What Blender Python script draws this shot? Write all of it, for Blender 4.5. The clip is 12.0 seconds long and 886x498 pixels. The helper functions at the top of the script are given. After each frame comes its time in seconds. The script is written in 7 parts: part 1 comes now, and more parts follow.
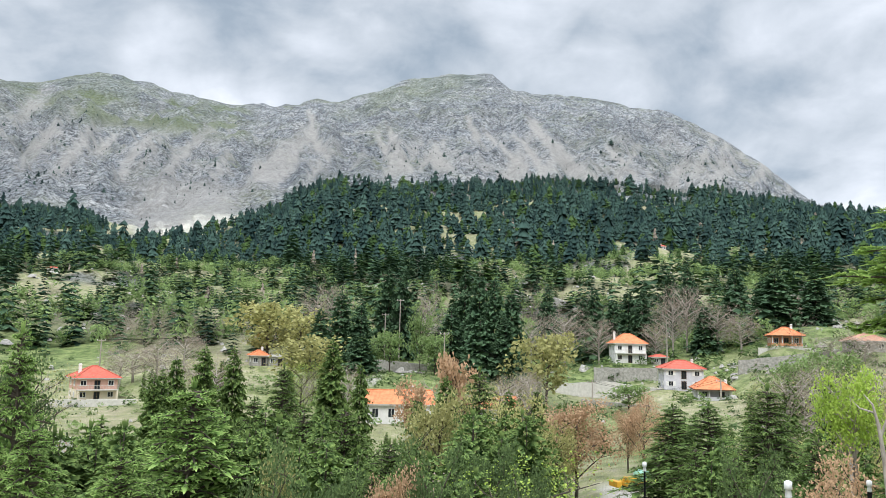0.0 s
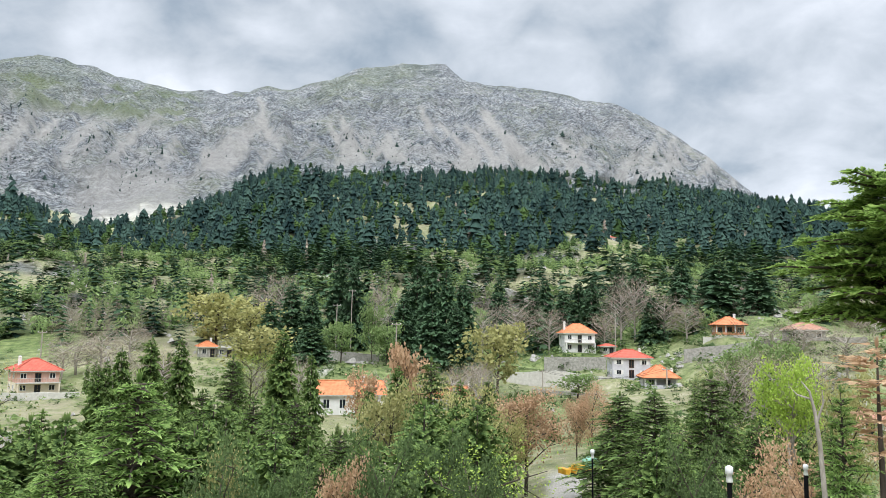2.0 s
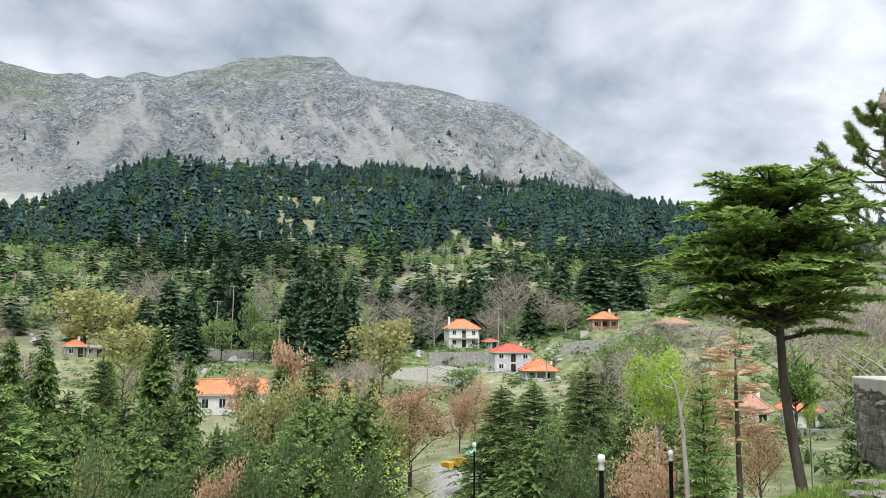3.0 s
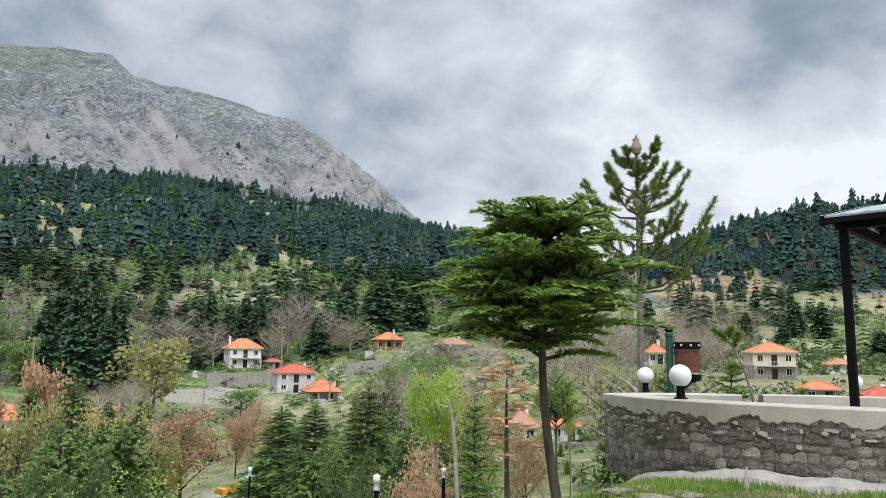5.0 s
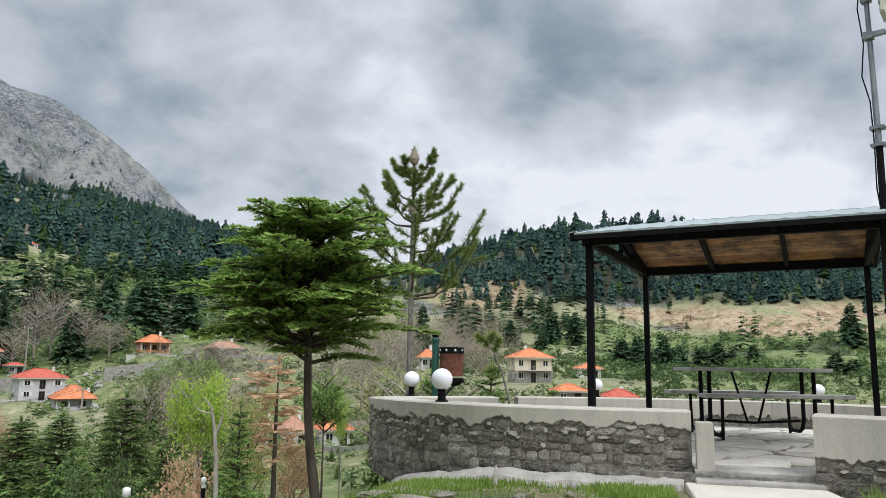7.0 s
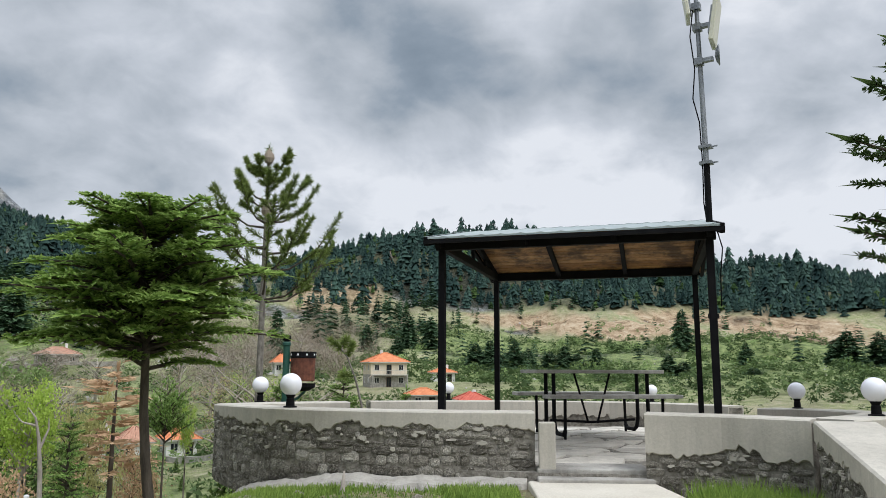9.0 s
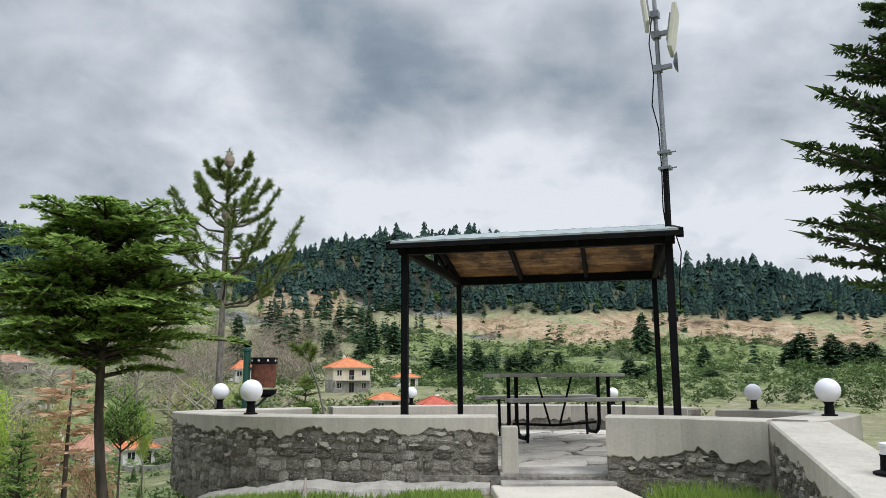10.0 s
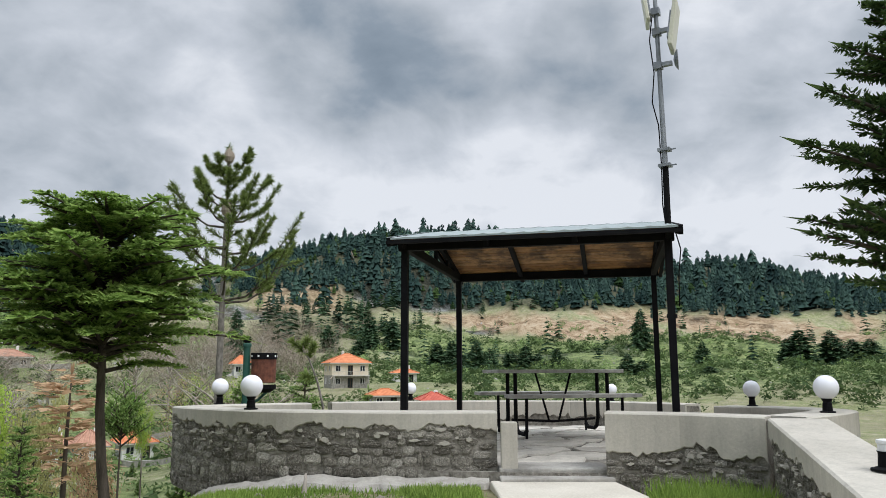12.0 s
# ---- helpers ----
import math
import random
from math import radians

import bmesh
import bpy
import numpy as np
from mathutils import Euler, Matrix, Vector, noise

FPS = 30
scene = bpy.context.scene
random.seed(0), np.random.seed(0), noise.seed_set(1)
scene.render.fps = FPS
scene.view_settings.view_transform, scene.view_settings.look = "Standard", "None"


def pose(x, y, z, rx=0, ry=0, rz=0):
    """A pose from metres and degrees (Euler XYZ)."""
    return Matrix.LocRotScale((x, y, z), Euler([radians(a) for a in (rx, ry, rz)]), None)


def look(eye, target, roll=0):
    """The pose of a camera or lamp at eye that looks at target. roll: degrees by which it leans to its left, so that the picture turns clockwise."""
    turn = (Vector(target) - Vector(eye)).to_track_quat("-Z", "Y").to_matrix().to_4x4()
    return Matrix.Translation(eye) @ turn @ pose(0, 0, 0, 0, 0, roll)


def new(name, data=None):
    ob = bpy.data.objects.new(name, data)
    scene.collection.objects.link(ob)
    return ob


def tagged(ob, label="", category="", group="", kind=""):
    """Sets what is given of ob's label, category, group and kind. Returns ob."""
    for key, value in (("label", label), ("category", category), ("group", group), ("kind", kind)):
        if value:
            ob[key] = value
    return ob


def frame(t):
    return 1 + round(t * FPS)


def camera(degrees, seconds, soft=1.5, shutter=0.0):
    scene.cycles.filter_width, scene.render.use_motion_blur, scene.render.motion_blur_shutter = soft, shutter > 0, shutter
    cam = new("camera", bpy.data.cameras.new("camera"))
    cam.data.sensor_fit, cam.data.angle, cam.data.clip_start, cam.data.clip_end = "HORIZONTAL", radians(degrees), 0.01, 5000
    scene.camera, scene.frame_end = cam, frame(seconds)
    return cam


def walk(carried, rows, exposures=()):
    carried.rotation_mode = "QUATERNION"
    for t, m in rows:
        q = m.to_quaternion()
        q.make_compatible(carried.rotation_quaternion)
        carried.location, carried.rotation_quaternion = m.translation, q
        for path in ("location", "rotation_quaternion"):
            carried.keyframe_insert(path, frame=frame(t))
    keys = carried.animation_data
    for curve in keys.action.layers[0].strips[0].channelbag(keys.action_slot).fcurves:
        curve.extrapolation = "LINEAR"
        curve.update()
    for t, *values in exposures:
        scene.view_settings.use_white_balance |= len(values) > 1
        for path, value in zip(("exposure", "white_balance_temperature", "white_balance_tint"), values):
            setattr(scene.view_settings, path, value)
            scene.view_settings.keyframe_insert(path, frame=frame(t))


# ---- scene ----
cam = camera(60.85, 12.0, soft=0.6)
EYE = 1.6
# seconds, place in metres, yaw, pitch and roll in degrees
PATH = [
    (0.0, -0.000, 0.000, 1.600, -0.20, 7.38, -1.32),
    (0.5, -0.001, 0.016, 1.600, -0.85, 7.24, -1.44),
    (1.0, -0.001, 0.029, 1.596, -1.29, 7.17, -1.34),
    (1.5, 0.008, 0.029, 1.600, -1.96, 6.91, -1.21),
    (2.0, 0.030, 0.033, 1.598, -3.81, 6.73, -1.09),
    (2.5, 0.055, 0.048, 1.593, -7.76, 6.52, -0.77),
    (3.0, 0.077, 0.052, 1.601, -12.42, 6.55, -0.56),
    (5.0, 0.162, 0.083, 1.602, -28.52, 8.22, -0.64),
    (5.5, 0.184, 0.077, 1.594, -32.42, 8.39, -0.58),
    (6.0, 0.208, 0.068, 1.594, -37.61, 8.58, -0.74),
    (6.5, 0.232, 0.067, 1.594, -42.15, 8.73, -1.00),
    (7.0, 0.252, 0.062, 1.597, -45.23, 8.76, -0.75),
    (7.5, 0.267, 0.059, 1.592, -48.13, 8.78, -0.44),
    (9.5, 0.324, 0.056, 1.592, -57.75, 9.40, -0.03),
    (10.0, 0.326, 0.060, 1.593, -58.77, 9.53, 0.30),
    (10.5, 0.321, 0.064, 1.592, -59.10, 9.42, 0.46),
    (11.0, 0.318, 0.059, 1.593, -59.14, 9.20, 0.40),
    (11.5, 0.315, 0.063, 1.592, -59.09, 9.15, 0.29),
    (12.0, 0.306, 0.061, 1.594, -58.88, 9.22, 0.14),
]
walk(cam, [(t, pose(x, y, z, 90 + pitch, roll, yaw)) for t, x, y, z, yaw, pitch, roll in PATH],
     [(t, s, 6150, 10) for t, s in ((0.0, 0.38), (2.0, 0.37), (3.2, 0.29), (5.0, 0.10), (7.0, -0.04), (10.0, -0.14), (12.0, -0.14))])

# ---------------------------------------------------------------- world and sun
def build_world():
    world = bpy.data.worlds.new("overcast_sky")
    scene.world = world
    world.use_nodes = True
    nt = world.node_tree
    n, ln = nt.nodes, nt.links
    n.clear()
    out = n.new("ShaderNodeOutputWorld")
    bg = n.new("ShaderNodeBackground")
    ln.new(bg.outputs[0], out.inputs[0])
    sky = n.new("ShaderNodeTexSky")
    sky.sky_type, sky.sun_disc = "NISHITA", False
    sky.sun_elevation, sky.sun_rotation = radians(52), radians(-172)
    gain = n.new("ShaderNodeMix")
    gain.data_type, gain.blend_type = "RGBA", "MULTIPLY"
    gain.inputs[0].default_value = 1
    gain.inputs[7].default_value = (0.09, 0.09, 0.09, 1)
    ln.new(sky.outputs[0], gain.inputs[6])
    tc = n.new("ShaderNodeTexCoord")
    sep = n.new("ShaderNodeSeparateXYZ")
    ln.new(tc.outputs["Generated"], sep.inputs[0])

    def m(op, a, b=None, c=None):
        x = n.new("ShaderNodeMath")
        x.operation = op
        for i, v in enumerate((a, b, c)):
            if v is None:
                continue
            if isinstance(v, (int, float)):
                x.inputs[i].default_value = v
            else:
                ln.new(v, x.inputs[i])
        return x.outputs[0]
    # a cloud sheet seen in perspective
    h = m("ADD", m("MAXIMUM", sep.outputs[2], 0.0), 0.42)
    comb = n.new("ShaderNodeCombineXYZ")
    ln.new(m("DIVIDE", sep.outputs[0], h), comb.inputs[0])
    ln.new(m("DIVIDE", sep.outputs[1], h), comb.inputs[1])

    def cloud(scale, detail, rough, seed, warp=0.0):
        t = n.new("ShaderNodeTexNoise")
        t.noise_dimensions = "3D"
        mp = n.new("ShaderNodeMapping")
        mp.inputs["Location"].default_value = seed
        ln.new(comb.outputs[0], mp.inputs[0])
        ln.new(mp.outputs[0], t.inputs["Vector"])
        t.inputs["Scale"].default_value = scale
        t.inputs["Detail"].default_value = detail
        t.inputs["Roughness"].default_value = rough
        t.inputs["Distortion"].default_value = warp
        return t.outputs[0]
    big = cloud(1.3, 3, 0.45, (3.1, 7.4, 0), 0.3)
    mid = cloud(3.4, 9, 0.53, (1.2, 4.2, 2.0), 0.5)
    wisp = cloud(9.0, 7, 0.52, (0.4, 2.2, 6.0), 0.3)

    def bank(bearing, elevation, size, depth):
        # a heavier cloud bank in that part of the sky
        b, e = radians(bearing), radians(elevation)
        v = n.new("ShaderNodeVectorMath")
        v.operation = "DOT_PRODUCT"
        ln.new(tc.outputs["Generated"], v.inputs[0])
        v.inputs[1].default_value = (math.sin(b) * math.cos(e), math.cos(b) * math.cos(e), math.sin(e))
        mr = n.new("ShaderNodeMapRange")
        mr.interpolation_type = "SMOOTHERSTEP"
        ln.new(v.outputs["Value"], mr.inputs[0])
        mr.inputs[1].default_value, mr.inputs[2].default_value = math.cos(radians(size)), 1
        mr.inputs[3].default_value, mr.inputs[4].default_value = 0, depth
        return mr.outputs[0]
    # heavy cloud bellies, and breaks where the sheet is thin: bearing, elevation, half width, depth
    heavy = 0.0
    for b, e, size, depth in ((-10, 22, 32, 0.06), (66, 16, 34, -0.07), (-9, 24, 15, 0.20), (-26, 23, 11, 0.10), (12, 22, 11, 0.12), (24, 21, 12, 0.06), (27, 14, 9, 0.06),
                              (51, 24, 9, 0.27), (56, 20.5, 8, 0.26), (64, 20, 8, 0.18), (71, 23, 8, 0.12), (79, 17, 7, 0.17), (85, 20, 8, 0.12), (73, 18.5, 7, 0.10),
                              (-20.5, 19, 5, -0.12), (6, 26, 5, -0.12), (-9, 18.5, 6, -0.08), (44, 18, 9, -0.05), (68, 15, 8, -0.24), (56, 14, 9, -0.14), (81, 12.5, 8, -0.18), (62, 17.5, 4, -0.10), (75, 28, 6, -0.12), (80, 23, 5, -0.10), (66, 27, 6, -0.08)):
        heavy = m("ADD", bank(b, e, size, depth), heavy)
    # ragged edges: the banks follow the cloud pattern
    tear = cloud(3.8, 7, 0.5, (5.5, 1.7, 3.0), 0.5)
    heavy = m("MULTIPLY", heavy, m("MULTIPLY_ADD", tear, 1.5, -0.10))
    v = m("ADD", m("MULTIPLY", big, 0.38), m("MULTIPLY", mid, 0.52))
    v = m("ADD", v, m("MULTIPLY", m("SUBTRACT", wisp, 0.5), 0.32))
    v = m("ADD", m("SUBTRACT", v, heavy), 0.155)
    # brighter towards the horizon
    low = n.new("ShaderNodeMapRange")
    ln.new(sep.outputs[2], low.inputs[0])
    low.inputs[1].default_value, low.inputs[2].default_value = 0.12, 0.34
    low.inputs[3].default_value, low.inputs[4].default_value = 0.07, 0.0
    v = m("ADD", v, low.outputs[0])
    ramp = n.new("ShaderNodeValToRGB")
    cr = ramp.color_ramp
    cr.elements[0].position, cr.elements[0].color = 0.16, (0.205, 0.258, 0.31, 1)
    cr.elements[1].position, cr.elements[1].color = 0.76, (0.96, 0.965, 0.98, 1)
    for p, c in ((0.40, (0.345, 0.40, 0.455, 1)), (0.52, (0.54, 0.575, 0.61, 1)), (0.64, (0.72, 0.745, 0.78, 1))):
        e = cr.elements.new(p)
        e.color = c
    ln.new(v, ramp.inputs[0])
    mix = n.new("ShaderNodeMix")
    mix.data_type = "RGBA"
    mix.inputs[0].default_value = 0.93
    ln.new(gain.outputs[2], mix.inputs[6])
    ln.new(ramp.outputs[0], mix.inputs[7])
    ln.new(mix.outputs[2], bg.inputs[0])
    # an overcast sky is brightest overhead
    over = n.new("ShaderNodeMapRange")
    over.interpolation_type = "SMOOTHSTEP"
    ln.new(sep.outputs[2], over.inputs[0])
    over.inputs[1].default_value, over.inputs[2].default_value = 0.44, 0.95
    over.inputs[3].default_value, over.inputs[4].default_value = 0.95, 3.1
    ln.new(over.outputs[0], bg.inputs[1])


build_world()
sun = new("sun", bpy.data.lights.new("sun", "SUN"))
sun.data.energy, sun.data.angle, sun.data.color = 2.0, radians(30), (1.0, 0.96, 0.9)
sun.matrix_world = look((0, 0, 0), (math.sin(radians(-172)) * -0.62, math.cos(radians(-172)) * -0.62, -0.79))


# ---------------------------------------------------------------- materials
def rgb(c):
    return (*c, 1)


class Mat:
    """A small builder of node materials."""

    def __init__(self, name, color=(0.5, 0.5, 0.5), rough=0.8, metal=0.0):
        self.m = bpy.data.materials.new(name)
        self.m.use_nodes = True
        self.n, self.l = self.m.node_tree.nodes, self.m.node_tree.links
        self.b = self.n["Principled BSDF"]
        self.b.inputs["Base Color"].default_value = rgb(color)
        self.b.inputs["Roughness"].default_value = rough
        self.b.inputs["Metallic"].default_value = metal
        self.b.inputs["Specular IOR Level"].default_value = 0.3
        self.tc = self.n.new("ShaderNodeTexCoord")
        self.col = None

    def noise(self, scale, detail=5, rough=0.6, stretch=None, space="Object", warp=0.0):
        t = self.n.new("ShaderNodeTexNoise")
        t.inputs["Scale"].default_value = scale
        t.inputs["Detail"].default_value = detail
        t.inputs["Roughness"].default_value = rough
        t.inputs["Distortion"].default_value = warp
        src = self.tc.outputs[space]
        if stretch:
            mp = self.n.new("ShaderNodeMapping")
            mp.inputs["Scale"].default_value = stretch
            self.l.new(src, mp.inputs[0])
            src = mp.outputs[0]
        self.l.new(src, t.inputs["Vector"])
        return t.outputs[0]

    def voronoi(self, scale, feature="F1", space="Object"):
        t = self.n.new("ShaderNodeTexVoronoi")
        t.feature = feature
        t.inputs["Scale"].default_value = scale
        self.l.new(self.tc.outputs[space], t.inputs["Vector"])
        return t.outputs[0]

    def attr(self, name):
        a = self.n.new("ShaderNodeAttribute")
        a.attribute_name = name
        return a.outputs["Fac"]

    def random(self):
        return self.n.new("ShaderNodeObjectInfo").outputs["Random"]

    def island(self):
        return self.n.new("ShaderNodeNewGeometry").outputs["Random Per Island"]

    def ramp(self, src, *stops):
        r = self.n.new("ShaderNodeValToRGB")
        e = r.color_ramp.elements
        while len(e) < len(stops):
            e.new(0.5)
        for k, (p, c) in zip(e, stops):
            k.position = p
            k.color = rgb(c) if isinstance(c, tuple) else (c, c, c, 1)
        self.l.new(src, r.inputs[0])
        return r.outputs[0]

    def mix(self, fac, a, b, mode="MIX"):
        x = self.n.new("ShaderNodeMix")
        x.data_type, x.blend_type = "RGBA", mode
        for i, v in ((0, fac), (6, a), (7, b)):
            if isinstance(v, tuple):
                x.inputs[i].default_value = rgb(v)
            elif isinstance(v, (int, float)):
                x.inputs[i].default_value = v
            else:
                self.l.new(v, x.inputs[i])
        return x.outputs[2]

    def math(self, op, a, b=0.0):
        x = self.n.new("ShaderNodeMath")
        x.operation, x.use_clamp = op, op in ("ADD", "SUBTRACT", "MULTIPLY")
        for i, v in enumerate((a, b)):
            if isinstance(v, (int, float)):
                x.inputs[i].default_value = v
            else:
                self.l.new(v, x.inputs[i])
        return x.outputs[0]

    def base(self, c):
        self.l.new(c, self.b.inputs["Base Color"])
        return self

    def roughness(self, c):
        self.l.new(c, self.b.inputs["Roughness"])
        return self

    def bump(self, h, strength=0.4, dist=0.01):
        b = self.n.new("ShaderNodeBump")
        b.inputs["Strength"].default_value, b.inputs["Distance"].default_value = strength, dist
        self.l.new(h, b.inputs["Height"])
        self.l.new(b.outputs[0], self.b.inputs["Normal"])
        return self


def speckled(name, dark, light, scale=6.0, rough=0.85, bump=0.3, dist=0.01, fine=60.0, metal=0.0, stretch=None):
    """Two-scale mottled surface."""
    m = Mat(name, rough=rough, metal=metal)
    a = m.noise(scale, 6, 0.65, stretch)
    f = m.noise(fine, 4, 0.6, stretch)
    c = m.ramp(a, (0.3, dark), (0.7, light))
    c = m.mix(0.25, c, m.ramp(f, (0.3, 0.35), (0.7, 0.75)), "OVERLAY")
    m.base(c)
    m.bump(m.math("ADD", m.math("MULTIPLY", a, 0.5), m.math("MULTIPLY", f, 0.5)), bump, dist)
    return m.m


def foliage(name, dark, light, tip=None, rough=0.9, glow=0.0):
    """Leaves or needles: tinted per plant and, in place of crown shade, along the depth of the crown, thin enough to
    let some light through.
    """
    m = Mat(name, rough=rough)
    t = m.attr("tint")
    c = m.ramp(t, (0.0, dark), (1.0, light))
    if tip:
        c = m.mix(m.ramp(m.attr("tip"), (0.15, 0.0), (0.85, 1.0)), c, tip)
    r = m.random()
    c = m.mix(0.35, c, m.ramp(r, (0.0, 0.35), (1.0, 0.66)), "OVERLAY")
    m.base(c)
    m.b.inputs["Specular IOR Level"].default_value = 0.12
    if glow:
        m.b.inputs["Subsurface Weight"].default_value = 0.0
        tr = m.n.new("ShaderNodeBsdfTranslucent")
        m.l.new(c, tr.inputs[0])
        ms = m.n.new("ShaderNodeMixShader")
        ms.inputs[0].default_value = glow
        m.l.new(m.b.outputs[0], ms.inputs[1])
        m.l.new(tr.outputs[0], ms.inputs[2])
        m.l.new(ms.outputs[0], m.n["Material Output"].inputs[0])
    return m.m


def ground_material():
    m = Mat("hillside_ground", rough=0.95)
    a = m.noise(0.035, 8, 0.65)
    g = m.noise(0.35, 7, 0.7)
    f = m.noise(9.0, 6, 0.7)
    turf = m.noise(1.3, 8, 0.8)
    grass = m.ramp(g, (0.34, (0.11, 0.14, 0.055)), (0.48, (0.24, 0.27, 0.11)), (0.58, (0.34, 0.33, 0.19)), (0.68, (0.46, 0.42, 0.31)))
    grass = m.mix(m.ramp(turf, (0.52, 0.0), (0.60, 0.7)), grass, m.ramp(a, (0.4, (0.10, 0.085, 0.05)), (0.6, (0.36, 0.34, 0.29))))
    grass = m.mix(m.ramp(a, (0.42, 0.0), (0.62, 0.6)), grass, (0.27, 0.23, 0.155))
    crag = m.noise(0.012, 12, 0.72, (1, 1, 2.2), warp=0.6)
    crack = m.noise(0.05, 8, 0.75, (1, 1, 1.6), warp=0.8)
    # grey limestone with a blue cast, distance haze mixed into its colour
    rock = m.ramp(crag, (0.36, (0.18, 0.197, 0.212)), (0.47, (0.28, 0.296, 0.305)), (0.56, (0.355, 0.365, 0.365)), (0.66, (0.43, 0.43, 0.415)))
    beds = m.noise(0.02, 9, 0.7, (0.35, 0.35, 3.2), warp=1.2)
    rock = m.mix(0.28, rock, m.ramp(beds, (0.40, 0.25), (0.60, 0.72)), "OVERLAY")
    rock = m.mix(m.ramp(crack, (0.38, 0.8), (0.50, 0.0)), rock, (0.11, 0.125, 0.145))
    grit = m.noise(0.16, 8, 0.8, (1, 1, 1.3), warp=0.5)
    rock = m.mix(0.95, rock, m.ramp(grit, (0.42, 0.12), (0.58, 0.86)), "OVERLAY")
    moss = m.noise(0.006, 7, 0.7)
    rock = m.mix(m.math("MULTIPLY", m.ramp(moss, (0.48, 0.0), (0.66, 0.75)), m.ramp(crack, (0.4, 0.0), (0.6, 1.0))), rock, (0.17, 0.20, 0.10))
    straw = m.noise(1.7, 7, 0.75)
    grass = m.mix(m.math("MULTIPLY", m.ramp(straw, (0.45, 0.0), (0.56, 0.7)), m.attr("verge")), grass, m.ramp(f, (0.3, (0.25, 0.20, 0.11)), (0.7, (0.50, 0.42, 0.26))))
    c = m.mix(m.attr("rock"), grass, rock)
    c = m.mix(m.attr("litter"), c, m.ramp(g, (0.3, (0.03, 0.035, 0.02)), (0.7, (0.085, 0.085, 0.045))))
    scree = m.ramp(m.noise(0.12, 9, 0.75), (0.34, (0.37, 0.355, 0.33)), (0.66, (0.58, 0.56, 0.52)))
    c = m.mix(m.attr("scree"), c, scree)
    soil = m.ramp(m.noise(0.13, 10, 0.8, warp=0.5), (0.38, (0.11, 0.07, 0.04)), (0.46, (0.25, 0.172, 0.10)), (0.53, (0.38, 0.285, 0.18)), (0.64, (0.47, 0.39, 0.285)))
    c = m.mix(m.attr("soil"), c, soil)
    meadow = m.ramp(g, (0.36, (0.055, 0.088, 0.026)), (0.5, (0.125, 0.18, 0.05)), (0.64, (0.23, 0.28, 0.095)))
    meadow = m.mix(m.ramp(turf, (0.54, 0.0), (0.64, 0.55)), meadow, (0.22, 0.20, 0.10))
    c = m.mix(m.attr("meadow"), c, meadow)
    road = m.ramp(f, (0.3, (0.40, 0.38, 0.34)), (0.7, (0.56, 0.53, 0.48)))
    c = m.mix(m.attr("road"), c, road)
    near = m.ramp(f, (0.3, 0.3), (0.7, 0.75))
    c = m.mix(0.3, c, near, "OVERLAY")
    m.base(c)
    hb = m.math("ADD", m.math("MULTIPLY", m.math("ADD", m.math("MULTIPLY", crack, 0.7), m.math("MULTIPLY", grit, 0.3)), m.attr("rock")), m.math("MULTIPLY", f, 0.008))
    m.bump(hb, 1.0, 22.0)
    return m.m


M_GROUND = ground_material()
# distance haze put into the needle colour, shifting it towards blue
M_FIR_FAR = foliage("hazy_fir_needles_far", (0.008, 0.024, 0.025), (0.068, 0.122, 0.094))
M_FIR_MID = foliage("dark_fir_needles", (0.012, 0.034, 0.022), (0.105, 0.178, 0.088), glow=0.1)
# pale tips: fresh shoots plus painted highlight; dark end: painted crown shadow
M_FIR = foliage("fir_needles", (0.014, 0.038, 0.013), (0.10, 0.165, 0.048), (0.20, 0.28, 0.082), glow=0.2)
M_FIR_BRIGHT = foliage("young_fir_needles", (0.035, 0.09, 0.018), (0.15, 0.26, 0.06), (0.33, 0.45, 0.14), glow=0.3)
M_LEAF_LIME = foliage("fresh_spring_leaves", (0.24, 0.36, 0.05), (0.49, 0.61, 0.14), glow=0.4)
M_LEAF_YELLOW = foliage("yellow_green_catkins", (0.25, 0.25, 0.09), (0.52, 0.50, 0.22), glow=0.35)
M_LEAF_RUST = foliage("rusty_dry_needles", (0.34, 0.21, 0.115), (0.62, 0.44, 0.28), glow=0.3)
M_LEAF_GREEN = foliage("green_leaves", (0.12, 0.185, 0.06), (0.30, 0.40, 0.16), glow=0.35)
M_BUSH = foliage("dark_green_bushes", (0.045, 0.08, 0.032), (0.16, 0.225, 0.085), glow=0.3)
M_TWIG = foliage("bare_grey_brown_twigs", (0.19, 0.155, 0.122), (0.42, 0.355, 0.285))
M_BARK = speckled("dark_bark", (0.03, 0.024, 0.018), (0.11, 0.09, 0.07), 14, 0.95, 0.8, 0.02, 70, stretch=(1, 1, 0.25))
M_BARK_PALE = speckled("pale_dead_bark", (0.22, 0.19, 0.16), (0.46, 0.42, 0.36), 9, 0.9, 0.6, 0.02, 60, stretch=(1, 1, 0.3))
M_PLASTER = speckled("white_render", (0.62, 0.61, 0.58), (0.80, 0.79, 0.76), 0.8, 0.9, 0.15, 0.01, 25)
M_PLASTER_CREAM = speckled("cream_render", (0.58, 0.50, 0.38), (0.72, 0.64, 0.50), 0.8, 0.9, 0.15, 0.01, 25)
M_PLASTER_GREY = speckled("lilac_grey_render", (0.46, 0.45, 0.48), (0.60, 0.59, 0.62), 0.8, 0.9, 0.15, 0.01, 25)
M_PLASTER_ORANGE = speckled("orange_render", (0.52, 0.24, 0.13), (0.66, 0.33, 0.18), 0.8, 0.9, 0.15, 0.01, 25)
